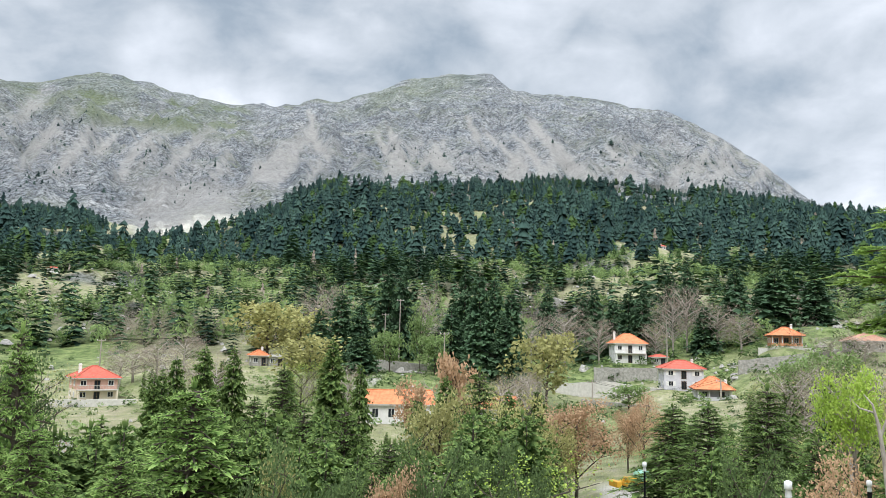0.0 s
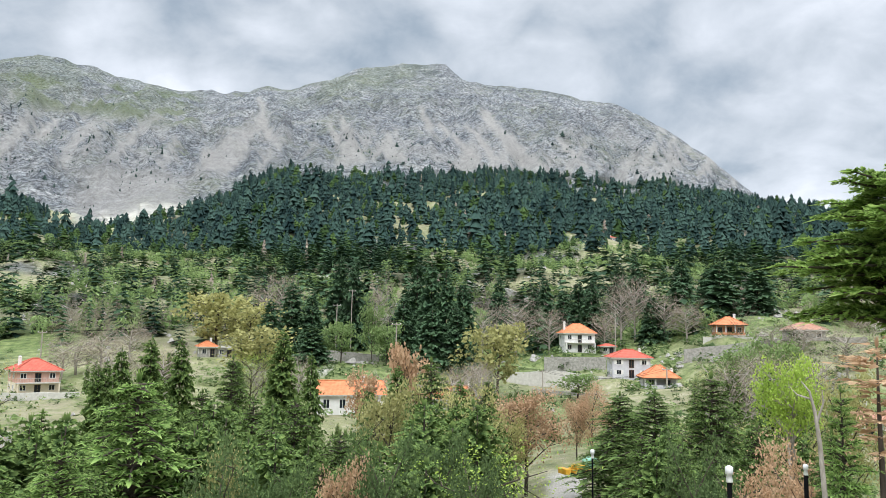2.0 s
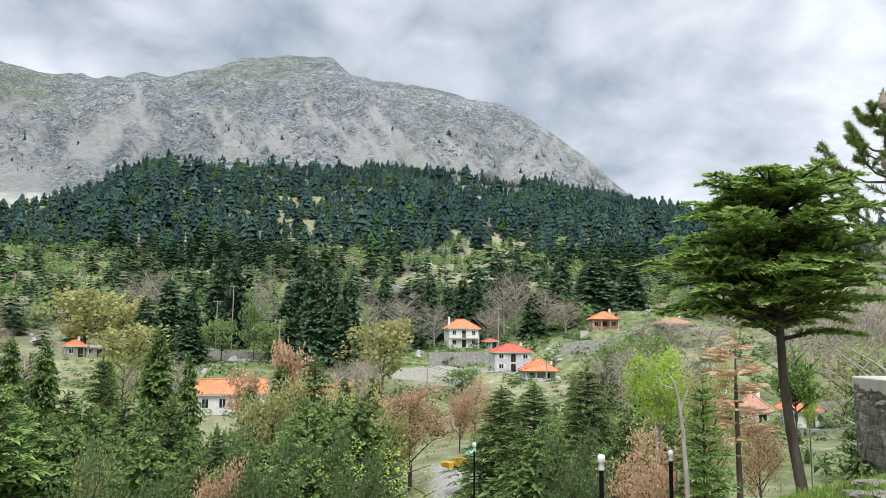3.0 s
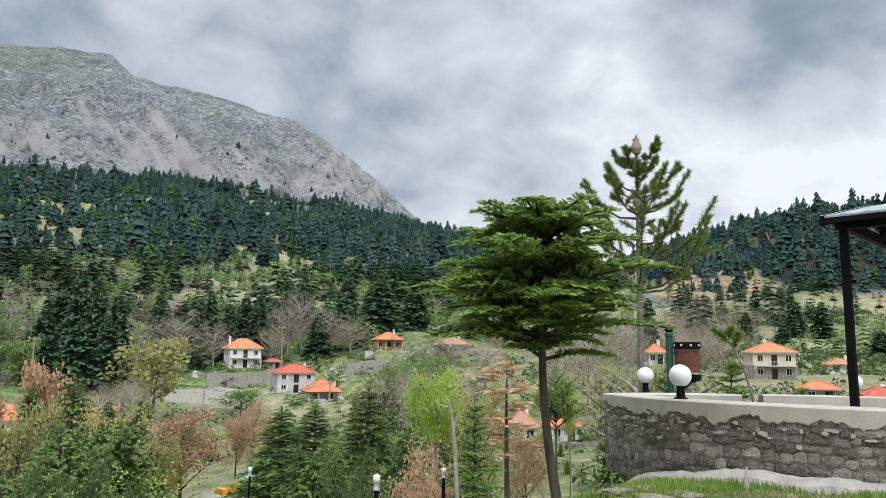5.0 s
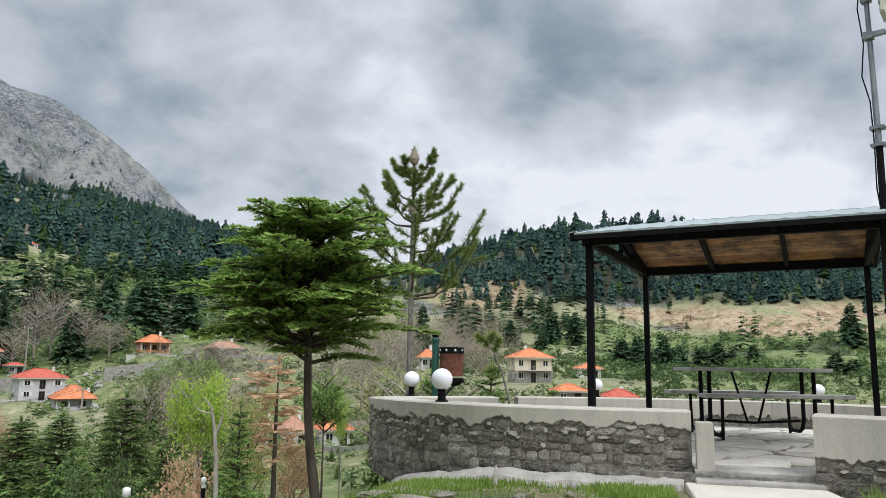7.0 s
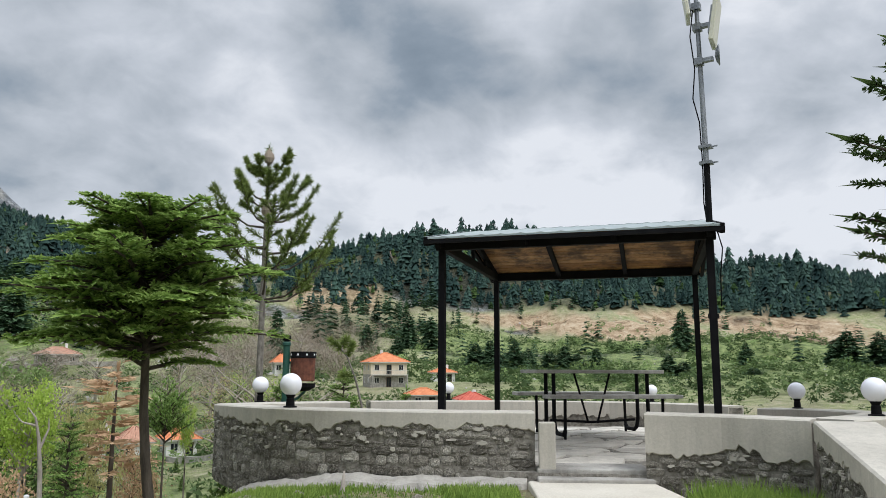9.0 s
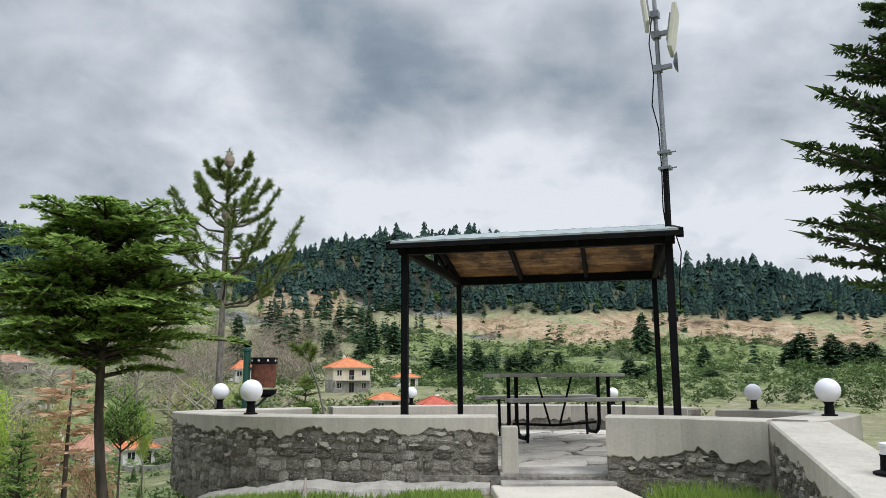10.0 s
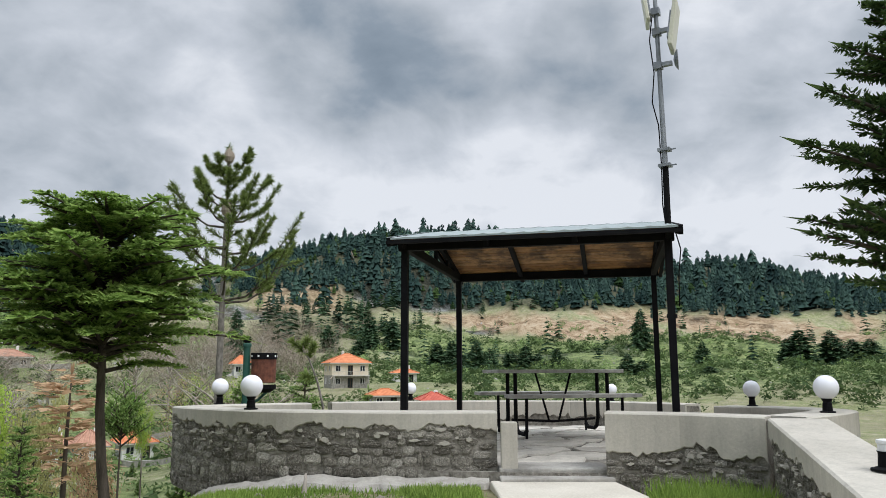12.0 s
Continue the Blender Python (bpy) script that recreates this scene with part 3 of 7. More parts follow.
def far_broadleaf(rng, clumps=15, leaf=0.11):
    """A loose crown of small clumps, one metre high."""
    v, f, tip = [], [], []
    for _ in range(clumps):
        d = rng.normal(0, 1, 3)
        d /= np.linalg.norm(d)
        c = np.array([d[0] * 0.40, d[1] * 0.40, 0.6 + d[2] * 0.34]) * 1.0
        for _ in range(3):
            base = len(v)
            o = c + rng.normal(0, 0.06, 3)
            for _ in range(3):
                v.append(tuple(o + rng.normal(0, leaf, 3)))
            # upper clumps lighter: light from above put into the tint
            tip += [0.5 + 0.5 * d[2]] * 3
            f.append((base, base + 1, base + 2))
    return np.array(v), np.array(f), np.array(tip)


def far_stone(rng):
    """A broken block, one metre high."""
    v = np.array([(1, 0, 0.2), (0.3, 1, 0.1), (-0.8, 0.6, 0.2), (-0.9, -0.5, 0.1), (0.2, -1, 0.2), (0.35, -0.3, 1), (0.3, 0.4, 0.85), (-0.4, 0.1, 0.95)], float) * 0.5 + rng.normal(0, 0.09, (8, 3))
    f = [(0, 1, 6), (1, 2, 7), (1, 7, 6), (2, 3, 7), (3, 4, 5), (3, 5, 7), (4, 0, 5), (0, 6, 5), (5, 6, 7)]
    return v * np.array([1, 1, 2]), np.array(f), v[:, 2] * 2


def sprayed_conifer(seed, levels=11, spokes=6):
    """A fir of drooping needle sprays, one metre high and wide."""
    rng = np.random.default_rng(400 + seed)
    v, f, tip = [], [], []

    def blade(p, d, s, l, w, t0, t1):
        k = len(v)
        v.extend([tuple(p), tuple(p + d * l * 0.4 + s * w), tuple(p + d * l), tuple(p + d * l * 0.4 - s * w)])
        f.extend([(k, k + 1, k + 2), (k, k + 2, k + 3)])
        tip.extend([0.0, t0, t1, t0])
    for k in range(levels):
        z = 0.05 + 0.90 * (k / levels) ** 0.95
        for j in range(spokes):
            a = 6.283 * (j + 0.5 * (k % 2)) / spokes + rng.normal(0, 0.2)
            L = 0.5 * (1 - z) ** 0.62 * rng.uniform(0.7, 1.15) + 0.02
            d = np.array([math.cos(a), math.sin(a), rng.uniform(-0.35, -0.05)])
            s = np.array([-d[1], d[0], 0.0])
            p = np.array([0, 0, z + rng.normal(0, 0.012) + 0.03])
            blade(p, d, s, L, L * 0.30, 0.4, 1.0)
            for sg in (-1, 1):
                blade(p + d * L * 0.35, d * 0.75 + s * sg * 0.6 + np.array([0, 0, rng.normal(0, 0.08)]), s, L * 0.55, L * 0.14, 0.4, 0.9)
    blade(np.array([0, 0, 0.9]), np.array([0.03, 0, 1.0]), np.array([1.0, 0, 0]), 0.1, 0.02, 0.5, 0.8)
    return np.array(v), np.array(f), np.array(tip)


def far_fir(seed, levels=5, spokes=5):
    """A small broad fir of ragged drooping boughs, one metre high and wide."""
    rng = np.random.default_rng(500 + seed)
    v, f, tip = [], [], []
    for k in range(levels):
        z = 0.10 + 0.86 * k / levels
        L = 0.5 * (1 - z) ** rng.uniform(0.5, 0.75)
        for j in range(spokes):
            a = 6.283 * (j + 0.5 * (k % 2)) / spokes + rng.normal(0, 0.15)
            reach, half = L * rng.uniform(0.65, 1.2), rng.uniform(0.5, 0.8)
            z = 0.10 + 0.86 * k / levels + rng.normal(0, 0.035)
            top = z + 0.26 * (1 - 0.4 * z)
            k0 = len(v)
            v.append((0.02 * math.cos(a), 0.02 * math.sin(a), min(1.0, top)))
            v.append((reach * 0.75 * math.cos(a - half), reach * 0.75 * math.sin(a - half), z - rng.uniform(0.0, 0.05)))
            v.append((reach * math.cos(a), reach * math.sin(a), z - rng.uniform(-0.02, 0.05)))
            v.append((reach * 0.75 * math.cos(a + half), reach * 0.75 * math.sin(a + half), z - rng.uniform(0.0, 0.05)))
            f += [(k0, k0 + 1, k0 + 2), (k0, k0 + 2, k0 + 3)]
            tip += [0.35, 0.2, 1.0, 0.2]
    return np.array(v), np.array(f), np.array(tip)


def woods(name, kinds, places, material, label, tint_low=0.0):
    """Many far trees as one mesh. places: rows of x, y, z, height, width."""
    rng = np.random.default_rng(7)
    vs, fs, ts, k = [], [], [], 0
    for x, y, z, h, w in places:
        v, f, tip = kinds[rng.integers(len(kinds))]
        a = rng.uniform(0, 6.283)
        c, s = math.cos(a), math.sin(a)
        p = np.stack([(v[:, 0] * c - v[:, 1] * s) * w + x, (v[:, 0] * s + v[:, 1] * c) * w + y, v[:, 2] * h + z - 0.3], 1)
        vs.append(p)
        fs.append(f + k)
        # boughs lighten outwards through tip, self-shading painted into the tint
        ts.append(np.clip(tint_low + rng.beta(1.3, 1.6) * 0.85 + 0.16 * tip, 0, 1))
        k += len(v)
    vs, fs, ts = np.vstack(vs), np.vstack(fs), np.concatenate(ts)
    me = bpy.data.meshes.new(name)
    me.vertices.add(len(vs))
    me.vertices.foreach_set("co", vs.ravel())
    me.loops.add(len(fs) * 3)
    me.loops.foreach_set("vertex_index", fs.ravel().astype(np.int32))
    me.polygons.add(len(fs))
    me.polygons.foreach_set("loop_start", np.arange(0, len(fs) * 3, 3, dtype=np.int32))
    a = me.attributes.new("tint", "FLOAT", "POINT")
    a.data.foreach_set("value", ts.astype(np.float32))
    me.materials.append(material)
    me.update(calc_edges=True)
    me.validate()
    return tagged(new(name, me), label, "woods", kind="stuff")


def scatter(rng, count, b0, b1, r0, r1, density):
    """Places spread evenly over the ground, kept where density(b, r, e, n) allows."""
    b = rng.uniform(b0, b1, count)
    r = np.sqrt(rng.uniform(r0 ** 2, r1 ** 2, count))
    x, y = r * np.sin(np.radians(b)), r * np.cos(np.radians(b))
    z = height(x, y)
    e = np.degrees(np.arctan2(z - EYE, r))
    n = fbm(x * 0.012, y * 0.012, 4, seed=77)
    keep = rng.uniform(0, 1, count) < density(b, r, e, n)
    return x[keep], y[keep], z[keep], b[keep], r[keep], e[keep]


def build_woods():
    rng = np.random.default_rng(5)
    kinds = [far_fir(s) for s in range(8)]
    fine = [sprayed_conifer(s, 8, 5) for s in range(4)]
    x, y, z, b, r, e = scatter(rng, 58000, -44, 98, 200, 1100, fir_density)
    few = (r < 420) & (rng.uniform(0, 1, len(x)) < np.where(b < -10, 0.15, 0.4))
    x, y, z, b, r, e = (q[~few] for q in (x, y, z, b, r, e))
    h = rng.gamma(3.6, 2.3, len(x)) * np.clip(1.0 - (r - 900) / 900, 0.75, 1.0) * np.where(b < -12, 0.8, 1.0) * np.where(b > 42, 0.75, 1.0) + 1.5
    w = h * rng.uniform(0.55, 0.85, len(x))
    rows = np.stack([x, y, z, h, w], 1)
    # larger share of brighter firs on the left slope, standing in for haze
    young = rng.uniform(0, 1, len(x)) < np.where(b < 36, 0.30, 0.10)
    rows[young, 3] *= 0.7
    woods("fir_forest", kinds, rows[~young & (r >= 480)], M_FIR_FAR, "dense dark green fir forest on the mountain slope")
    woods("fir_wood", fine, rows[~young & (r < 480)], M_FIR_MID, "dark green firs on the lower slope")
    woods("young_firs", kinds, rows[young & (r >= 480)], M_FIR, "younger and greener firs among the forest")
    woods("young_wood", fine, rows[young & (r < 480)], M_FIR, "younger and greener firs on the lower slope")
    dead = rng.choice(len(x), 150, replace=False)
    woods("dead_firs", kinds, rows[dead] * np.array([1, 1, 1, 1.0, 0.6]) + np.array([4, 0, 0, 0, 0]), M_TWIG, "grey leafless dead firs in the forest")

    def lone(b, r, e, n):
        return within(b, -40, 25, 2) * soft(n, 0.46, 0.6) * (1 - soft(e, 13.2, 16.5)) * 0.8 + 0.02
    x, y, z, b, r, e = scatter(rng, 8000, -42, 24, 1000, 1900, lone)
    h = rng.gamma(2.2, 1.1, len(x)) + 0.8
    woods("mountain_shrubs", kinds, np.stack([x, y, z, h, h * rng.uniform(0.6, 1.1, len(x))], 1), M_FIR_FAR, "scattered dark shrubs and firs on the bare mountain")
    leaf = [far_broadleaf(rng, 24, 0.075) for _ in range(5)]

    def scrub(b, r, e, n):
        a = 0.75 * within(b, -40, 42, 4) * within(e, -0.5, 6.5, 0.8) * soft(n, 0.35, 0.6) * (1 - within(b, 24, 30, 0.5) * within(r, 190, 265, 5))
        return np.maximum(a, 0.35 * within(b, 50, 98, 3) * within(e, -1, 3.2, 0.4) * soft(n, 0.42, 0.55))
    x, y, z, b, r, e = scatter(rng, 9000, 46, 98, 105, 380, lambda b, r, e, n: 0.8 * soft(n, 0.38, 0.54) * (1 - within(b, 48.5, 58.5, 0.3) * (r > 136) * (r < 160)))
    h = rng.gamma(3, 0.36, len(x)) + 0.25
    low_leaf = [far_broadleaf(rng, 15, 0.095) for _ in range(5)]
    woods("valley_bushes", low_leaf, np.stack([x, y, z, h, h * rng.uniform(0.9, 1.7, len(x))], 1), M_BUSH, "dark green bushes over the meadow slope")
    x, y, z, b, r, e = scatter(rng, 8000, -44, 98, 200, 520, scrub)
    h = rng.uniform(2.0, 7, len(x)) * np.where(b > 50, 0.55, 1)
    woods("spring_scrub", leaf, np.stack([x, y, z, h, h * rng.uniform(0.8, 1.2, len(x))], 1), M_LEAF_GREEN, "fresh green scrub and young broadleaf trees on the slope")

    def bare(b, r, e, n):
        a = within(b, 30, 50, 3) * within(e, -1.5, 3.4, 0.5) * 0.9
        a = np.maximum(a, 0.55 * within(b, 5, 30, 3) * within(e, 0.2, 3.6, 0.5) * soft(n, 0.35, 0.6)) * (1 - within(b, 24, 30, 0.5) * within(r, 190, 265, 5))
        return np.maximum(a, 0.45 * within(b, -24, -12, 2) * within(e, -1.5, 1.2, 0.5) * soft(n, 0.4, 0.55))
    x, y, z, b, r, e = scatter(rng, 5200, -44, 60, 165, 420, bare)
    h = rng.uniform(6, 11, len(x))
    woods("leafless_woods", [far_bare(rng) for _ in range(5)], np.stack([x, y, z, h, h * rng.uniform(0.7, 1.0, len(x))], 1), M_TWIG, "leafless grey-brown trees on the slope")

    # low growth and loose stones round the village and over the valley
    def low(b, r, e, n):
        return np.where((b > 8) & (b < 17) & (r > 148) & (r < 176), 0.15, 1.0) * np.where(np.abs(b - 13) < 2.2, r > 66, 1.0) * (0.3 + 0.7 * soft(n, 0.38, 0.55))
    for name, count, mat, label, top in (("village_bushes", 1700, M_BUSH, "low dark green bushes round the village", 1.0), ("village_brush", 1500, M_TWIG, "dry grey brushwood between the houses", 0.9), ("village_herbs", 1100, M_LEAF_GREEN, "fresh green low growth round the village", 0.8)):
        x, y, z, b, r, e = scatter(rng, count, -36, 48, 62, 205, low)
        h = rng.gamma(3, 0.30 * top, len(x)) + 0.25
        kind = [far_bare(rng, 40) for _ in range(3)] if mat is M_TWIG else low_leaf
        woods(name, kind, np.stack([x, y, z, h, h * rng.uniform(1.0, 1.9, len(x))], 1), mat, label)
    stones = [far_stone(rng) for _ in range(6)]
    x, y, z, b, r, e = scatter(rng, 9000, -36, 96, 110, 480, lambda b, r, e, n: np.maximum(soft(fbm(b * 0.8, r * 0.03, 4, seed=88), 0.46, 0.6), within(b, 4, 31, 2) * within(r, 120, 200, 8) * 0.8))
    h = (rng.gamma(2, 0.20, len(x)) + 0.12) * np.where(b > 48, 0.4, 1.0) * np.where(r < 170, 0.6, 1.0)
    woods("loose_stones", stones, np.stack([x, y, z + 0.2, h, h * rng.uniform(1.1, 2.4, len(x))], 1), M_STONE, "pale limestone rubble scattered over the slopes")


build_woods()


# ---------------------------------------------------------------- houses
def house(label, b, r, turn, w, d, floors, roof_mat, wall_mat, roof="hip", rise=1.6, balcony=False, ground=None, storey=2.9, chimney=(0.22, 0.5), porch=0.0, upper=None, shutters=None):
    """A village house: walls, roof, windows and doors; the front faces its own -y."""
    x, y, z = ground_at(b, r)
    z = ground if ground is not None else z
    root = thing("house", pose(x, y, z, 0, 0, turn), label, "house", "village houses")
    h = floors * storey
    front = -d / 2 + porch
    if upper:
        part("wall", Geo().box(-w / 2, front, -3.0, w / 2, d / 2, h - storey), wall_mat, root)
        part("upper_wall", Geo().box(-w / 2, front, h - storey, w / 2, d / 2, h), upper, root)
    else:
        part("wall", Geo().box(-w / 2, front, -3.0, w / 2, d / 2, h), wall_mat, root)
    if porch:
        part("porch_floor", Geo().box(-w / 2, -d / 2, -2.5, w / 2, front, 0.12), M_CONCRETE, root)
        part("porch_wall", Geo().box(-w / 2, -d / 2, 0.12, w / 2, -d / 2 + 0.15, 0.75), wall_mat, root)
        for k in range(4):
            px = -w / 2 + 0.12 + k * (w - 0.24) / 3
            part("column", Geo().box(px - 0.1, -d / 2 + 0.01, 0.75, px + 0.1, -d / 2 + 0.21, h - 0.2), M_PLASTER, root)
    o = 0.55
    g = Geo()
    x0, x1, y0, y1 = -w / 2 - o, w / 2 + o, -d / 2 - o, d / 2 + o
    inset = min(x1 - x0, y1 - y0) / 2 * 0.92 if roof == "hip" else 0.0
    vs = [(x0, y0, h), (x1, y0, h), (x1, y1, h), (x0, y1, h), (x0 + inset, 0, h + rise), (x1 - inset, 0, h + rise)]
    g.add(vs, [(0, 1, 5, 4), (2, 3, 4, 5), (1, 2, 5), (3, 0, 4)])
    rf = part("roof", g, roof_mat, root)
    part("fascia", Geo().box(x0 + 0.03, y0 + 0.03, h - 0.20, x1 - 0.03, y1 - 0.03, h - 0.01), M_WOOD_DARK if porch else M_CONCRETE, rf)
    # ridge and hip tiles
    for p, q in ((vs[4], vs[5]), (vs[0], vs[4]), (vs[3], vs[4]), (vs[1], vs[5]), (vs[2], vs[5])):
        if (Vector(p) - Vector(q)).length > 0.6:
            part("ridge_cap", Geo().tube([Vector(p) + Vector((0, 0, 0.02)), Vector(q) + Vector((0, 0, 0.02))], 0.11, 6), roof_mat, rf)
    cx, ct = w * chimney[0], h + rise + chimney[1]
    part("chimney", Geo().box(cx - 0.24, -0.24, h + rise * 0.3, cx + 0.24, 0.24, ct).box(cx - 0.3, -0.3, ct, cx + 0.3, 0.3, ct + 0.08).box(cx - 0.2, -0.2, ct + 0.08, cx + 0.2, 0.2, ct + 0.25), M_PLASTER, rf)
    n = max(2, round(w / 2.5))
    for side in range(4):
        span, off = (w, -front if side == 0 else d / 2) if side % 2 == 0 else (d - porch, w / 2)
        cols = n if side % 2 == 0 else max(1, round(d / 3.4))
        m = pose(0, 0 if side % 2 == 0 else porch / 2, 0, 0, 0, 90 * side)
        for fl in range(floors):
            for k in range(cols):
                cx = (k + 0.5) / cols * span - span / 2
                is_door = side == 0 and k == n // 2
                ww = 0.85
                z0, z1 = fl * storey + storey * (0.03 if is_door else 0.34), fl * storey + storey * 0.76
                fr = Geo()
                for a, c, e, q in ((-ww / 2 - 0.07, z0 - 0.07, -ww / 2, z1 + 0.07), (ww / 2, z0 - 0.07, ww / 2 + 0.07, z1 + 0.07), (-ww / 2, z1, ww / 2, z1 + 0.07), (-ww / 2, z0 - 0.07, ww / 2, z0), (-0.03, z0, 0.03, z1)):
                    fr.box(cx + a, -off - 0.07, c, cx + e, -off + 0.02, q, m)
                win = part("door" if is_door else "window", fr, M_WOOD_DARK if is_door else M_PLASTER, root)
                part("pane", Geo().box(cx - ww / 2, -off - 0.02, z0, cx + ww / 2, -off + 0.01, z1, m), M_GLASS, win)
                if shutters and not is_door:
                    for sg in (-1, 1):
                        sx = cx + sg * (ww / 2 + 0.27)
                        part("shutter", Geo().box(sx - 0.2, -off - 0.05, z0, sx + 0.2, -off - 0.005, z1, m), shutters, win)
    if balcony:
        bx = Geo().box(-w / 2, -d / 2 - 1.1, storey - 0.16, w / 2, -d / 2, storey)
        bal = part("balcony", bx, M_CONCRETE, root)
        rail = Geo()
        for k in range(int(w / 0.25) + 1):
            xx = -w / 2 + 0.03 + k * (w - 0.06) / int(w / 0.25)
            rail.box(xx - 0.012, -d / 2 - 1.08, storey, xx + 0.012, -d / 2 - 1.06, storey + 0.75)
        rail.box(-w / 2, -d / 2 - 1.10, storey + 0.73, w / 2, -d / 2 - 1.04, storey + 0.79)
        part("railing", rail, M_CONCRETE, bal)
        for k in (-w / 2 + 0.2, w / 2 - 0.2):
            part("column", Geo().box(k - 0.11, -d / 2 - 1.08, -0.5, k + 0.11, -d / 2 - 0.86, storey - 0.16), wall_mat, root)
    return root


def build_houses():
    house("two-storey white house with an orange hipped tile roof", 13.8, 190, 0, 7.4, 6.0, 2, M_TILE_ORANGE, M_PLASTER, balcony=True, ground=-1.2, storey=2.3, rise=2.3, chimney=(-0.42, 0.3))
    house("lilac-grey two-storey house with a red hipped roof", 17.5, 160, -6, 7.5, 6.4, 2, M_TILE_RED, M_PLASTER_GREY, ground=-5.6, storey=2.0, rise=1.6, chimney=(0.3, 0.1), shutters=M_PLASTER)
    house("small house with an orange tile roof over an open porch", 19.6, 150, -10, 6.0, 6.0, 1, M_TILE_ORANGE, M_PLASTER_GREY, ground=-7.05, storey=2.1, rise=2.3, porch=1.7, chimney=(0.4, -0.8))
    house("orange bungalow with an orange tile roof on the hillside", 24.4, 190, -14, 6.4, 6, 1, M_TILE_ORANGE, M_PLASTER_ORANGE, ground=3.4, storey=2.5, rise=1.9, porch=1.2)
    house("old house with a faded red roof", 29.2, 176, -21, 7.4, 6, 1, M_TILE_OLD, M_STONE, ground=2.5, storey=2.2, rise=1.5)
    house("two-storey house with a red roof, brick upper floor and cream garage", -24.3, 152, 36, 6.8, 6.5, 2, M_TILE_RED, M_PLASTER_CREAM, balcony=True, ground=-9.3, storey=2.0, rise=2.0, upper=M_PLASTER_PINK, chimney=(-0.35, 0.2))
    house("white cottage with an orange gabled tile roof", -3.1, 118, 9, 9.6, 6, 1, M_TILE_ORANGE, M_PLASTER, roof="gable", rise=1.9, ground=-10.0, storey=2.95)
    house("low stone barn with part of an orange roof", -13.4, 185, 21, 3.6, 5, 1, M_TILE_ORANGE, M_STONE, ground=-3.8, storey=2.4, rise=1.3)
    house("flat-roofed grey outbuilding beside the barn", -12.2, 184, 21, 3.4, 4, 1, M_CONCRETE, M_STONE, ground=-3.8, storey=2.3, rise=0.25)
    house("two-storey house with cream walls, stone base and orange roof", 51.7, 152, -38, 7.2, 7, 2, M_TILE_ORANGE, M_STONE, balcony=True, ground=-1.5, storey=2.4, rise=1.8, upper=M_PLASTER_CREAM, chimney=(-0.1, 0.3))
    house("small white house with an orange roof beyond the terrace", 56.0, 172, -46, 4.9, 4.6, 1, M_TILE_ORANGE, M_PLASTER, ground=-0.7, rise=1.0, storey=2.0)
    house("low stone house with a bright orange roof", 54.6, 120, -45, 4.4, 3.6, 1, M_TILE_ORANGE, M_STONE, ground=-3.8, rise=0.95, storey=1.8, chimney=(0.3, -0.4))
    house("house with a bright red roof below the terrace", 58.2, 105, -48, 3.4, 4.2, 1, M_TILE_RED, M_PLASTER, ground=-4.0, rise=1.05, storey=1.8, chimney=(0.1, 0.0))
    house("white house with a faded orange hipped roof", 32.2, 114, -24, 4.2, 5.4, 1, M_TILE_OLD, M_PLASTER, ground=-9.85, storey=2.1, rise=1.6)
    house("white house with a pale red roof beside its twin", 34.4, 112, -26, 3.6, 5.4, 1, M_TILE_OLD, M_PLASTER, ground=-9.85, storey=2.1, rise=1.9)
    house("small house with an orange hipped roof", 37.3, 108, -27, 3.8, 5, 1, M_TILE_ORANGE, M_PLASTER, ground=-9.3, storey=2.1, rise=1.5)
    house("small far cottage with a red roof in the forest", 16.1, 560, 10, 9, 6, 1, M_TILE_RED, M_PLASTER)
    house("white cottage among the firs", -1.7, 600, 10, 12, 6, 1, M_TILE_OLD, M_PLASTER)
    house("white cottage with a red roof in a clearing", -27.3, 400, 15, 4.6, 4, 1, M_TILE_RED, M_PLASTER, storey=1.9, rise=0.9, chimney=(0.2, 0.0))
    house("grey-roofed house between tall firs", -5.3, 372, 12, 13, 8, 1, M_STONE, M_STONE)
    house("low house with an orange roof hidden by trees", 5.0, 112, 0, 8, 6, 1, M_TILE_ORANGE, M_PLASTER, ground=-9.5, storey=2.5)
    house("house with an orange roof behind the pine", 44.1, 150, -34, 2.8, 3, 1, M_TILE_ORANGE, M_PLASTER, ground=0.9, storey=2.2)
    house("small outbuilding with a red sheet roof beside the white house", 16.0, 188, -5, 3.0, 3, 1, M_TILE_RED, M_STONE, ground=-1.4, storey=1.8, rise=0.6, chimney=(0.3, -0.4))


build_houses()


# ---------------------------------------------------------------- terrace
M_BLACK = speckled("black_painted_steel", (0.003, 0.003, 0.004), (0.008, 0.008, 0.009), 5, 0.75, 0.1, 0.002, 90)
M_BLACK.node_tree.nodes["Principled BSDF"].inputs["Specular IOR Level"].default_value = 0.12
M_GALV = speckled("galvanised_steel", (0.20, 0.215, 0.23), (0.31, 0.325, 0.34), 6, 0.45, 0.1, 0.002, 60, metal=0.7)
M_GREEN_PAINT = speckled("dark_green_paint", (0.015, 0.06, 0.045), (0.03, 0.10, 0.075), 6, 0.5, 0.1, 0.002, 60)
M_RUST = speckled("rusty_sheet_metal", (0.05, 0.022, 0.016), (0.20, 0.075, 0.045), 9, 0.85, 0.4, 0.004, 50)
M_GLOBE = Mat("opal_white_globe", (0.82, 0.82, 0.86), 0.25).m
M_GREY_WOOD = speckled("weathered_grey_boards", (0.26, 0.25, 0.23), (0.48, 0.465, 0.43), 5, 0.85, 0.5, 0.006, 60, stretch=(0.25, 3, 3))
